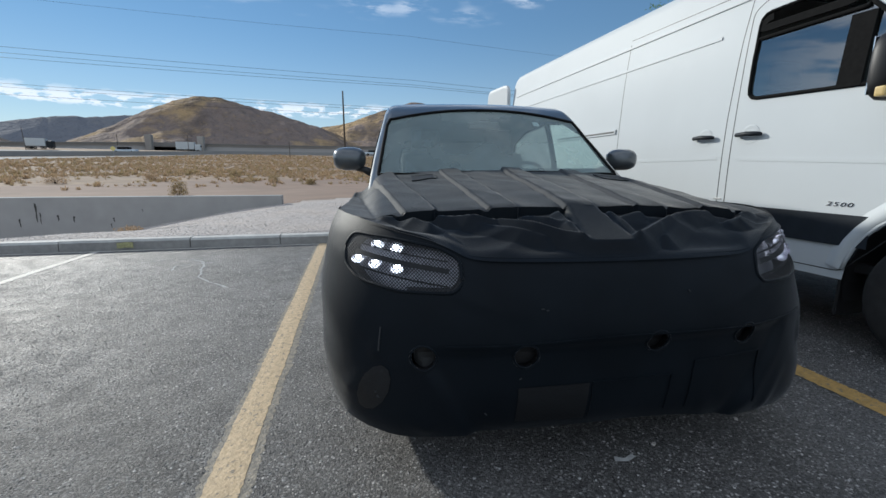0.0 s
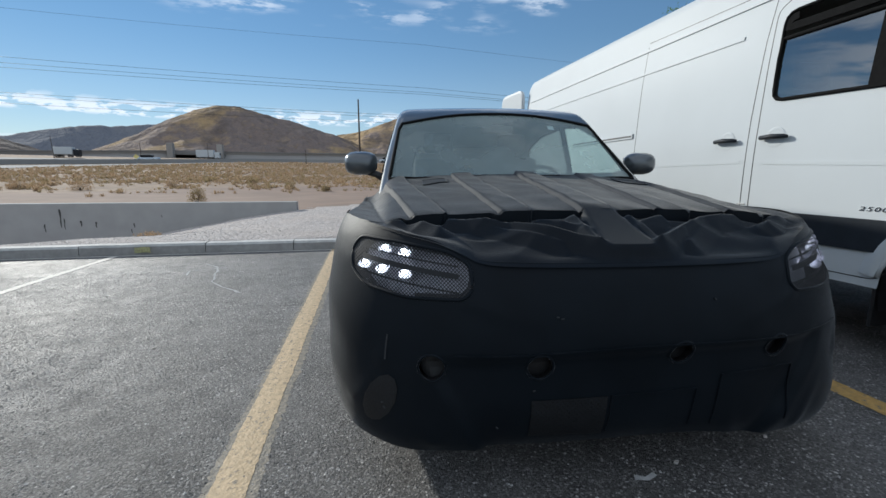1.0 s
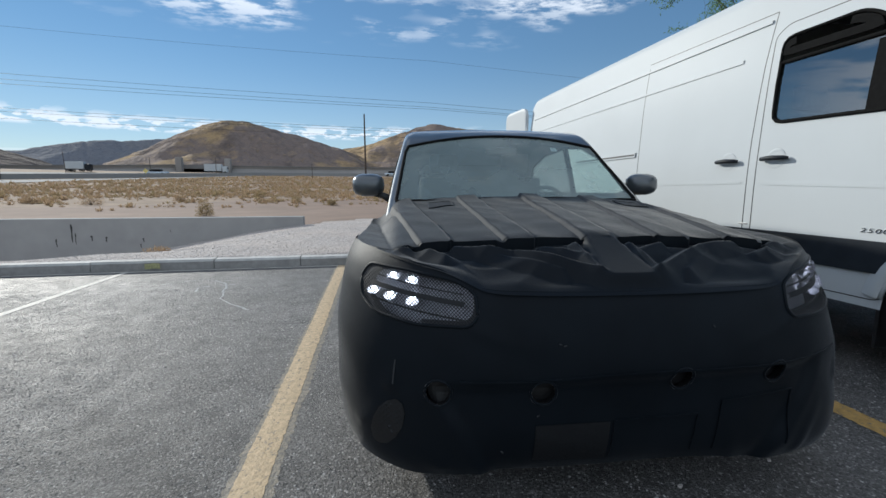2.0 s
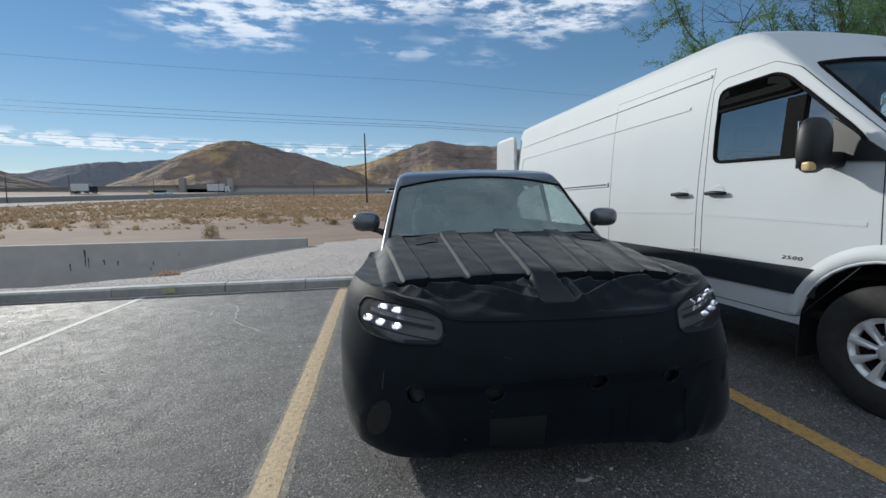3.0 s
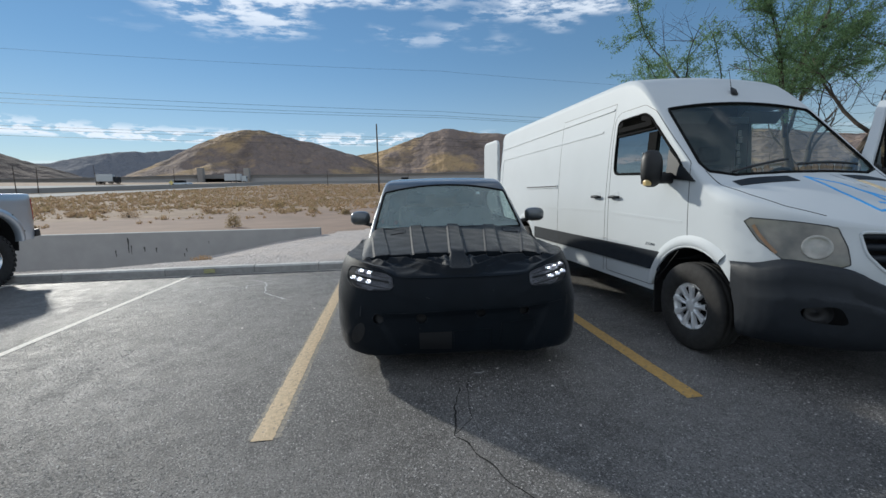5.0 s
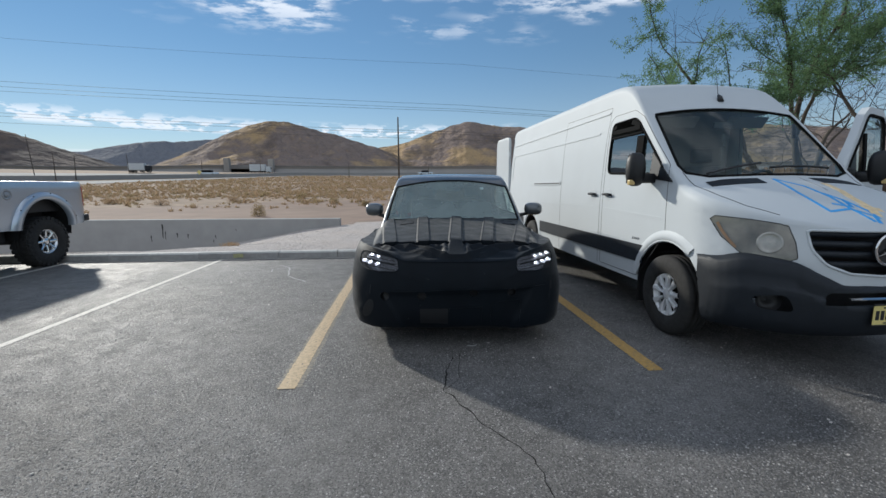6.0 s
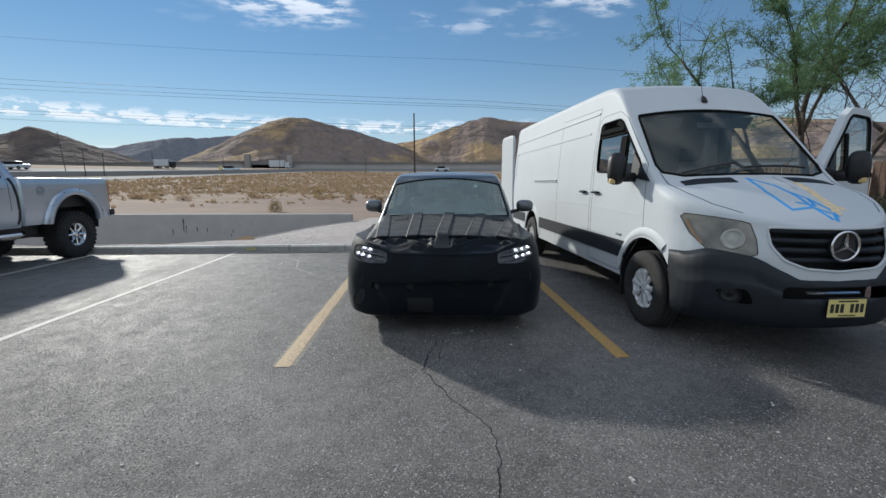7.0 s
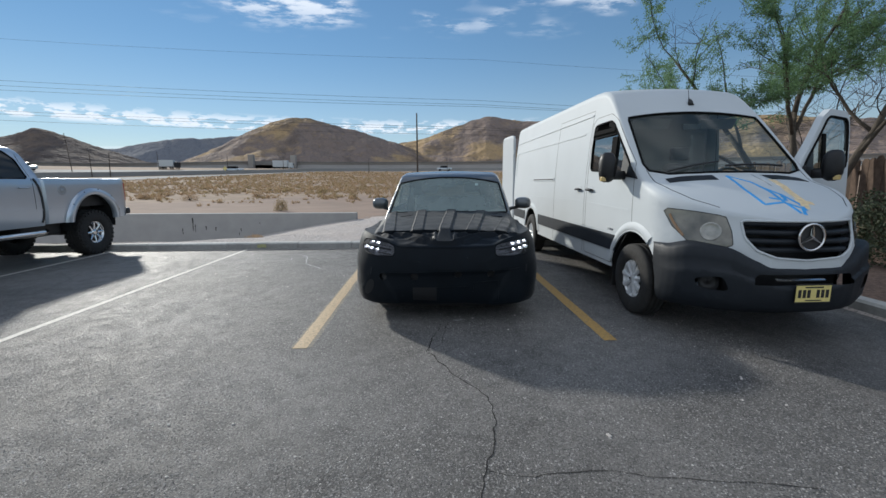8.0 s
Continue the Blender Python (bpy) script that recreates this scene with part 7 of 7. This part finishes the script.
part("axle", tube([(-0.8, T_FRONT, T_HZ), (0.8, T_FRONT, T_HZ)], 0.06, 12), PLASTIC, truck)
part("fuel_tank", box(-0.30, 0.80, 3.4, 4.25, 0.50, 0.78, 0.06), PLASTIC, truck)
part("exhaust", tube([(0.55, 3.9, 0.60), (0.58, 4.3, 0.66), (0.60, 5.9, 0.72)], 0.04, 10), STEEL, truck, smooth=True)
for y in (T_FRONT, T_REAR):
    for s in (-1, 1):
        part("shock", tube([(s * 0.55, y + 0.15, 0.45), (s * 0.5, y + 0.10, 0.85)], 0.03, 8), PLASTIC, truck)
seat("seat", truck, -0.42, 2.55, 0.95, SEAT_CLOTH)
seat("seat", truck, 0.42, 2.55, 0.95, SEAT_CLOTH)
part("floor_pan", box(-0.88, 0.88, 1.7, 3.7, 0.73, 0.80, 0.01), PLASTIC, truck)

# ---- planting bed, fence, shrub, tree, desert scrub, gravel, marks on the lot ----
rows = [[(x, y, 0.115 + 0.02 * noise.noise(Vector((x * 2, y * 2, 0)))) for y in lines([(-14, 6.05, 60)])] for x in lines([(KERB_X + 0.17, 16, 30)])]
bm = grid(rows)
bmesh.ops.recalc_face_normals(bm, faces=bm.faces)
tagged(part("planting_bed", bm, BARK_MULCH, smooth=True), "reddish brown mulch and gravel planting bed", "planting bed", kind="structure")

fence = thing("wooden_fence", pose(10.1, 0, 0.10), "weathered dark brown board fence with dog-eared tops", "fence")
me_planks = []
for k in range(4):
    w, h = 0.138, 1.80 + 0.02 * (k - 1.5)
    bm = bmesh.new()
    prof = [(-w / 2, 0), (w / 2, 0), (w / 2, h - 0.05), (w / 2 - 0.035, h), (-w / 2 + 0.035, h), (-w / 2, h - 0.05)]
    a = [bm.verts.new((0, y, z)) for y, z in prof]
    b = [bm.verts.new((0.02, y, z)) for y, z in prof]
    bm.faces.new(a[::-1])
    bm.faces.new(b)
    for i in range(6):
        bm.faces.new((a[i], a[(i + 1) % 6], b[(i + 1) % 6], b[i]))
    bmesh.ops.recalc_face_normals(bm, faces=bm.faces)
    me = bpy.data.meshes.new("board")
    bm.to_mesh(me)
    bm.free()
    me.materials.append(WOOD)
    me_planks.append(me)
y = -6.0
while y < 9.0:
    ob = new("board", random.choice(me_planks))
    ob.parent = fence
    ob.matrix_basis = pose(random.uniform(-0.008, 0.008), y, random.uniform(-0.03, 0.02), random.uniform(-0.8, 0.8))
    y += random.uniform(0.146, 0.162)
for z in (0.35, 1.45):
    part("rail", box(0.022, 0.062, -6.1, 9.1, z, z + 0.09, 0.004), WOOD, fence)


def leaf_mesh(name, places, size, aspect, mat, parent=None, smooth=False):
    """Many small leaves, each a bent pair of quads. places: (point, direction)."""
    verts, faces = [], []
    for p, d in places:
        s = size * random.uniform(0.6, 1.3)
        side = d.cross(Vector((random.uniform(-1, 1), random.uniform(-1, 1), random.uniform(-1, 1))))
        side = (side.normalized() if side.length > 1e-3 else Vector((1, 0, 0))) * s * aspect
        n = len(verts)
        mid, tip = p + d * s * 0.5, p + d * s + Vector((0, 0, -0.15 * s))
        verts += [p, mid - side, mid + side, tip]
        faces += [(n, n + 1, n + 3), (n, n + 3, n + 2)]
    me = bpy.data.meshes.new(name)
    me.from_pydata([tuple(v) for v in verts], [], faces)
    me.materials.append(mat)
    ob = new(name, me)
    if parent is not None:
        ob.parent = parent
    return ob


def rand_dir():
    v = Vector((random.gauss(0, 1), random.gauss(0, 1), random.gauss(0, 1)))
    return v.normalized()


def shrub(name, x, y, z, r, h, mat, label, count, size, aspect=0.35, open_=0.0):
    top = thing(name, pose(x, y, z), label, "shrub")
    places = []
    for _ in range(count):
        d = rand_dir()
        d.z = abs(d.z)
        k = random.uniform(0.55 - open_, 1.0) * (1 + 0.22 * noise.noise(d * 2.3 + Vector((x, y, 0))))
        places.append((Vector((d.x * r * k, d.y * r * k, d.z * h * k + 0.03)), (d + rand_dir() * 0.8).normalized()))
    leaf_mesh("foliage", places, size, aspect, mat, top)
    pieces = []
    for k in range(9):
        d = rand_dir()
        d.z = abs(d.z) + 0.5
        d.normalize()
        pieces.append(tube([(0.02 * d.x, 0.02 * d.y, -0.05), tuple(d * h * 0.45), tuple(Vector((d.x * r, d.y * r, d.z * h)) * 0.8)], [0.018 * r + 0.004, 0.010 * r + 0.002, 0.003], 5))
    part("stems", join(*pieces), BARK, top)
    return top


shrub("hedge", 9.0, 2.75, 0.10, 1.15, 1.30, HEDGE, "dark olive rounded shrub beside the kerb", 9000, 0.055)
shrub("hedge", 9.5, 0.6, 0.10, 1.0, 1.15, HEDGE, "dark olive rounded shrub beside the kerb", 6000, 0.055)

# feathery desert tree with several leaning trunks
tree = thing("desert_tree", pose(9.4, 5.0, 0.10), "multi-trunk desert tree with feathery green leaves", "tree")
limbs, twigs = [], []


def grow(p, d, length, r, level):
    n = 6 if level < 2 else 4
    pts, rad = [p.copy()], [r]
    q = p.copy()
    dd = d.copy()
    for k in range(n):
        dd = (dd + rand_dir() * (0.16 if level < 2 else 0.28) + Vector((0, 0, 0.05 if level < 2 else -0.02))).normalized()
        q = q + dd * length / n
        pts.append(q.copy())
        rad.append(r * (1 - 0.5 * (k + 1) / n))
    limbs.append((pts, rad, level))
    if level >= 2:
        for a, b in zip(pts, pts[1:]):
            twigs.append((a, b))
    if level >= 4:
        return
    kids = {0: 2, 1: 4, 2: 4, 3: 3}[level]
    for k in range(kids):
        t = random.uniform(0.42, 1.0) if level else random.uniform(0.75, 1.0)
        i = min(n, max(1, int(t * n)))
        nd = (dd * 0.75 + rand_dir() * 0.85 + Vector((0, 0, 0.12))).normalized()
        if nd.z < -0.25:
            nd.z *= -0.4
            nd.normalize()
        grow(pts[i], nd, length * random.uniform(0.52, 0.78), rad[i] * random.uniform(0.55, 0.75), level + 1)
    if level < 2:
        grow(q, dd, length * 0.75, rad[-1] * 0.95, level + 1)


random.seed(11)
for d, length, r in ((Vector((-0.50, 0.18, 0.95)), 2.9, 0.10), (Vector((-0.14, 0.25, 1.0)), 3.1, 0.12), (Vector((0.10, -0.05, 1.0)), 3.0, 0.11), (Vector((0.45, -0.25, 0.85)), 2.9, 0.11), (Vector((0.30, 0.45, 0.9)), 2.9, 0.10)):
    grow(Vector((d.x * 0.35, d.y * 0.35, -0.1)), d.normalized(), length, r, 0)
thick = [tube(p, r, 8 if lv < 2 else 5) for p, r, lv in limbs if lv < 2]
part("trunk", join(*thick), BARK, tree, smooth=True)
verts, faces = [], []
for p, r, lv in limbs:
    if lv < 2:
        continue
    for i in range(len(p)):
        t = (p[min(i + 1, len(p) - 1)] - p[max(i - 1, 0)]).normalized()
        a = t.orthogonal().normalized()
        b = t.cross(a)
        rr = max(r[i] * 0.7, 0.0015)
        n = len(verts)
        verts += [tuple(p[i] + a * rr), tuple(p[i] - a * rr * 0.5 + b * rr * 0.87), tuple(p[i] - a * rr * 0.5 - b * rr * 0.87)]
        if i:
            for k in range(3):
                faces.append((n - 3 + k, n - 3 + (k + 1) % 3, n + (k + 1) % 3, n + k))
me = bpy.data.meshes.new("twig")
me.from_pydata(verts, [], faces)
me.materials.append(BARK)
ob = tagged(new("twig", me), kind="stuff")
ob.parent = tree
places = []
for a, b in twigs:
    n = max(3, int((b - a).length / 0.018))
    for k in range(n):
        p = a.lerp(b, random.random())
        if p.z < 3.15 + 0.5 * noise.noise(p * 0.7) + 0.32 * p.x or noise.noise(p * 0.75) < -0.27:
            continue
        d = ((b - a).normalized() * 0.6 + rand_dir()).normalized()
        # a feathery leaf: leaflets along a thin stalk
        for q in range(4):
            places.append((p + d * (0.02 + 0.030 * q), (d * 0.5 + rand_dir()).normalized()))
if len(places) > 150000:
    places = random.sample(places, 150000)
leaf_mesh("crown", places, 0.056, 0.15, LEAF, tree)
random.seed(3)

# desert scrub, thick and uneven
verts, faces = [], []
verts2, faces2 = [], []
count = 0
while count < 19000:
    az = random.uniform(-52, 22)
    r = 30 + (random.random() ** 0.8) * 82
    if r > straight(EDGE_R, az) - 1.5:
        continue
    x, y, z = on_ground(az, r)
    if noise.noise(Vector((x * 0.08, y * 0.08, 5))) * 0.5 + 0.5 * noise.noise(Vector((x * 0.35, y * 0.35, 8))) + (smooth01(r, 26, 48) - 1) * 0.55 + random.uniform(-0.25, 0.25) < -0.22:
        continue
    count += 1
    s = random.uniform(0.11, 0.30) * (1.7 if random.random() < 0.10 else 1)
    vs, fs = (verts, faces) if random.random() < 0.68 else (verts2, faces2)
    for k in range(15):
        a = random.uniform(0, 6.283)
        o = random.uniform(0, 0.5) * s
        lean = random.uniform(0.1, 1.0) * s
        w = random.uniform(0.05, 0.13) * s
        c, d = math.cos(a), math.sin(a)
        n = len(vs)
        h = s * random.uniform(0.35, 0.85) * math.sqrt(max(0.15, 1 - (lean / s) ** 2 * 0.8))
        vs += [(x + c * o - d * w, y + d * o + c * w, z - 0.03), (x + c * o + d * w, y + d * o - c * w, z - 0.03), (x + c * lean + d * w * 0.6, y + d * lean - c * w * 0.6, z + h), (x + c * lean - d * w * 0.6, y + d * lean + c * w * 0.6, z + h * 0.9)]
        fs.append((n, n + 1, n + 2, n + 3))
for name, vs, fs, mat, lab in (("scrub", verts, faces, SCRUB, "dry tan desert scrub scattered over the sand"), ("scrub", verts2, faces2, GREEN_SCRUB, "olive desert scrub scattered over the sand")):
    me = bpy.data.meshes.new(name)
    me.from_pydata(vs, [], fs)
    me.materials.append(mat)
    tagged(new(name, me), lab, "scrub", kind="stuff")
for x, y, r, h, mat in ((-6.55, 18.6, 0.34, 0.68, GREEN_SCRUB), (-13.5, 33, 0.55, 0.6, SCRUB), (-9.0, 37, 0.5, 0.62, GREEN_SCRUB), (-17, 29, 0.7, 0.6, SCRUB), (-5.0, 31, 0.4, 0.5, GREEN_SCRUB), (-2.2, 27.5, 0.32, 0.42, GREEN_SCRUB), (-21, 30, 0.6, 0.5, SCRUB), (-4.4, 9.9, 0.30, 0.16, SCRUB)):
    shrub("bush", x, y, ground_z(x, y), r, h, mat, "small dry yellowish bush on the desert ground", 900, 0.075 if y > 15 else 0.04, 0.22, 0.2)

# loose gravel
verts, faces = [], []
octa = [(1, 0, 0), (-1, 0, 0), (0, 1, 0), (0, -1, 0), (0, 0, 1), (0, 0, -1)]
tri = [(0, 2, 4), (2, 1, 4), (1, 3, 4), (3, 0, 4), (2, 0, 5), (1, 2, 5), (3, 1, 5), (0, 3, 5)]
count = 0
while count < 24000:
    x = random.uniform(-7.5, 2.0)
    y = 6.05 + random.random() ** 1.3 * 8.0
    if y > WALL_Y - 0.02 and x < WALL_END + 0.1:
        continue
    count += 1
    s = random.uniform(0.004, 0.009) * (1.6 if random.random() < 0.06 else 1)
    z = ground_z(x, y) + s * 0.12
    rot = Euler((random.uniform(0, 6), random.uniform(0, 6), random.uniform(0, 6))).to_matrix()
    n = len(verts)
    for v in octa:
        w = rot @ Vector((v[0] * s * random.uniform(0.7, 1.3), v[1] * s * random.uniform(0.7, 1.3), v[2] * s * random.uniform(0.3, 0.6)))
        verts.append((x + w.x, y + w.y, z + w.z))
    faces += [tuple(n + i for i in f) for f in tri]
me = bpy.data.meshes.new("gravel")
me.from_pydata(verts, [], faces)
me.materials.append(STONE)
tagged(new("gravel", me), "loose pale grey gravel behind the kerb", "gravel", kind="stuff")

# drips down the channel wall
STAIN = material("black_drip_stain", (0.05, 0.048, 0.045), 0.8, spread=0.3, scale=20)
for x, z0, z1, w in ((-7.70, 0.20, -0.30, 0.05), (-7.62, -0.05, -0.36, 0.03), (-7.22, -0.12, -0.28, 0.05), (-6.86, -0.16, -0.32, 0.045), (-5.92, -0.22, -0.34, 0.04), (-8.1, -0.2, -0.42, 0.04), (-6.0, -0.38, -0.50, 0.03), (-5.2, 0.0, -0.08, 0.02)):
    rows = []
    for k in range(7):
        t = k / 6
        ww = w * (1 - 0.6 * t) * (1 + 0.3 * math.sin(k * 2.1 + x))
        rows.append([(x - ww / 2 + 0.006 * math.sin(k + x * 9), WALL_Y - 0.004, lerp(z0, z1, t)), (x + ww / 2 + 0.006 * math.sin(k + x * 9), WALL_Y - 0.004, lerp(z0, z1, t))])
    tagged(part("drip_stain", grid(rows), STAIN), "black drip stain on the concrete wall", "stain", "wall drips", "structure")

# cracks and pale seepage lines in the asphalt
CRACK = material("asphalt_crack", (0.016, 0.015, 0.014), 0.95, spread=0.3, scale=30)
SEEP = material("pale_mineral_bloom", (0.40, 0.40, 0.39), 0.9, spread=0.3, scale=25)


def crack(poly, width, mat, label, seed, jag=0.03, z=0.0022):
    rows = []
    for i, (x, y) in enumerate(along(poly, 0.025)):
        v = Vector((x * 4, y * 4, seed))
        dx = jag * noise.noise(v) + jag * 0.5 * noise.noise(v * 3.3)
        dy = jag * noise.noise(v + Vector((7, 3, 1)))
        w = width * (0.45 + 0.9 * abs(noise.noise(v * 2.1 + Vector((0, 0, 5))) * 1.6))
        rows.append((x + dx, y + dy, w))
    out = []
    for i, (x, y, w) in enumerate(rows):
        a, b = rows[max(0, i - 1)], rows[min(len(rows) - 1, i + 1)]
        t = Vector((b[0] - a[0], b[1] - a[1]))
        t = t.normalized() if t.length > 0 else Vector((1, 0))
        out.append([(x - t.y * w / 2, y + t.x * w / 2, z), (x + t.y * w / 2, y - t.x * w / 2, z)])
    bm = grid(out)
    bmesh.ops.recalc_face_normals(bm, faces=bm.faces)
    return tagged(part("crack", bm, mat), label, "crack", "cracks", "structure")


DARK_LABEL = "jagged dark crack in the asphalt"
crack([(1.33, 0.45), (1.24, 0.1), (1.21, -0.12), (1.40, -0.50), (1.62, -0.92), (1.66, -1.2), (1.56, -1.55), (1.50, -1.72), (1.44, -1.95), (1.40, -2.6)], 0.010, CRACK, DARK_LABEL, 1, 0.045)
crack([(1.52, -1.66), (1.75, -1.72), (2.05, -1.68), (2.4, -1.74), (3.1, -1.86)], 0.006, CRACK, DARK_LABEL, 2)
crack([(1.21, -0.12), (1.33, 0.05), (1.36, 0.3), (1.42, 0.62)], 0.005, CRACK, DARK_LABEL, 3)
crack([(0.0, 3.05), (-0.4, 3.1), (-0.9, 3.35), (-1.4, 3.3)], 0.006, CRACK, DARK_LABEL, 5)
crack([(-1.45, 5.0), (-1.22, 4.75), (-1.15, 4.4), (-1.08, 4.05), (-0.82, 3.75), (-0.65, 3.55)], 0.030, SEEP, "pale mineral bloom along a crack", 6)
crack([(-1.12, 4.75), (-1.5, 4.62), (-1.42, 4.4)], 0.018, SEEP, "pale mineral bloom along a crack", 7)
crack([(-2.0, 4.9), (-1.6, 5.05), (-1.2, 4.95)], 0.014, SEEP, "pale mineral bloom along a crack", 8)
crack([(1.49, 0.71), (1.53, 0.70), (1.57, 0.72)], 0.022, SEEP, "pale spot on the asphalt", 9)
# thin pale gutter line at the foot of the kerb
rows = []
for k in range(200):
    x = lerp(-12, 2.6, k / 199)
    w = 0.028 + 0.014 * noise.noise(Vector((x * 3, 0, 2)))
    rows.append([(x, KERB_Y - 0.075 - w, 0.0028), (x, KERB_Y - 0.045, 0.0028)])
tagged(part("gutter_line", grid(rows), WHITE_LINE), "thin pale line at the foot of the kerb", "road marking", kind="structure")

# small litter and stones on the lot
pieces = []
for _ in range(110):
    x, y = random.uniform(-3.5, 4.0), random.uniform(-3.2, 5.5)
    s = random.uniform(0.003, 0.008)
    b = moved(box(-s, s, -s * 0.8, s * 0.8, 0, s * 0.9, 0), pose(x, y, 0.0, 0, 0, random.uniform(0, 90)))
    pieces.append(b)
tagged(part("grit", join(*pieces), STONE), "loose grit scattered on the asphalt", "grit", kind="stuff")

# a scatter of pale chips on the asphalt in front of the car
pieces = []
for _ in range(46):
    x, y = random.gauss(1.47, 0.16), random.gauss(0.50, 0.13)
    s = random.uniform(0.0015, 0.005)
    pieces.append(moved(box(-s, s, -s * 0.7, s * 0.7, 0, s * 0.5, 0), pose(x, y, 0.0, 0, 0, random.uniform(0, 90))))
CHIP = material("pale_chip", (0.55, 0.54, 0.52), 0.8, spread=0.2, scale=40)
tagged(part("chips", join(*pieces), CHIP), "pale chips scattered on the asphalt", "chips", kind="stuff")

# coarse aggregate that stands proud of the worn asphalt
def aggregate_material():
    m = bpy.data.materials.new("asphalt_aggregate")
    m.use_nodes = True
    n, l = m.node_tree.nodes, m.node_tree.links
    b = n["Principled BSDF"]
    b.inputs["Roughness"].default_value = 0.52
    b.inputs["Specular IOR Level"].default_value = 0.45
    geo_ = n.new("ShaderNodeNewGeometry")
    cr = n.new("ShaderNodeValToRGB")
    for k, (pos, c) in enumerate(((0.0, (0.050, 0.047, 0.044)), (1.0, (0.46, 0.44, 0.415)), (0.62, (0.125, 0.12, 0.112)))):
        e = cr.color_ramp.elements[k] if k < 2 else cr.color_ramp.elements.new(pos)
        e.position, e.color = pos, (*c, 1)
    l.new(geo_.outputs["Random Per Island"], cr.inputs[0])
    l.new(cr.outputs[0], b.inputs["Base Color"])
    return m


verts, faces = [], []
count = 0
while count < 210000:
    x, y = random.uniform(-3.6, 4.2), -3.0 + 7.6 * random.random() ** 1.2
    if min(abs(x - 0.062), abs(x - 2.915)) < 0.075 and y > -0.05 and random.random() < 0.75:
        continue
    if noise.noise(Vector((x * 1.1, y * 1.1, 4))) + 0.5 * noise.noise(Vector((x * 4, y * 4, 9))) < random.uniform(-0.75, 0.25):
        continue
    count += 1
    s = random.uniform(0.0035, 0.0085)
    a = random.uniform(0, 6.283)
    n = len(verts)
    for k in range(4):
        r = s * random.uniform(0.7, 1.2)
        verts.append((x + r * math.cos(a + k * 1.571), y + r * math.sin(a + k * 1.571), -0.0005))
    verts.append((x + random.uniform(-0.4, 0.4) * s, y + random.uniform(-0.4, 0.4) * s, s * random.uniform(0.15, 0.45)))
    faces += [(n + k, n + (k + 1) % 4, n + 4) for k in range(4)]
me = bpy.data.meshes.new("aggregate")
me.from_pydata(verts, [], faces)
me.materials.append(aggregate_material())
tagged(new("aggregate", me), "coarse grey aggregate standing out of the worn asphalt", "aggregate", kind="stuff")

# ---- far traffic and signs ----
def lorry(az, r, length, heading, label, box_mat, cab_mat, k_=1.0):
    x, y, z = on_ground(az, r, 0.06)
    top = thing("lorry", pose(x, y, z, 0, 0, heading) @ Matrix.Scale(k_, 4), label, "truck", "vehicles on the freeway")
    part("trailer", box(-length / 2, length / 2 - 2.2, -1.25, 1.25, 1.1, 3.9, 0.06), box_mat, top)
    part("cab", box(length / 2 - 2.0, length / 2, -1.2, 1.2, 0.6, 3.0, 0.25), cab_mat, top)
    part("cab_window", box(length / 2 - 0.7, length / 2 + 0.01, -1.05, 1.05, 1.9, 2.7, 0.05), SMOKED, top)
    for k in (-length / 2 + 0.9, -length / 2 + 2.1, length / 2 - 3.4, length / 2 - 0.9):
        for s in (-1, 1):
            part("wheel", moved(lathe([(-0.15, 0.2), (-0.15, 0.5), (0.15, 0.5), (0.15, 0.2)], 14, "Y"), pose(k, s * 1.05, 0.5)), RUBBER, top)
    return top


lorry(-30.5, 126, 8.5, 8, "small white box lorry on the freeway", WHITE_PAINT, GREY_PLASTIC, 0.55)
lorry(-18.3, 160, 8.5, 6, "white box lorry under the bridge", WHITE_PAINT, WHITE_PAINT, 0.8)
for az, r in ((-24.0, 112), (2.5, 122), (-42.5, 112)):
    x, y, z = on_ground(az, r, 0.06)
    c_ = thing("far_car", pose(x, y, z, 0, 0, 5), "small pale car far off on the freeway", "car", "vehicles on the freeway")
    part("body", box(-2.1, 2.1, -0.9, 0.9, 0.3, 0.9, 0.15), SILVER, c_)
    part("cabin", box(-1.2, 0.9, -0.8, 0.8, 0.9, 1.45, 0.2), SMOKED, c_)
    for k in (-1.3, 1.3):
        for s in (-1, 1):
            part("wheel", moved(lathe([(-0.1, 0.1), (-0.1, 0.32), (0.1, 0.32), (0.1, 0.1)], 12, "Y"), pose(k, s * 0.82, 0.32)), RUBBER, c_)
x, y, z = on_ground(-24.9, 88)
sign = thing("road_sign", pose(x, y, z) @ Matrix.Scale(0.6, 4), "small yellow diamond road sign on a post", "sign")
part("post", tube([(0, 0, -0.2), (0, 0, 1.9)], 0.04, 6), STEEL, sign)
part("panel", moved(box(-0.5, 0.5, -0.02, 0.02, -0.5, 0.5, 0.01), pose(0, -0.06, 2.2, 0, 45, 0)), PLATE_YELLOW, sign)
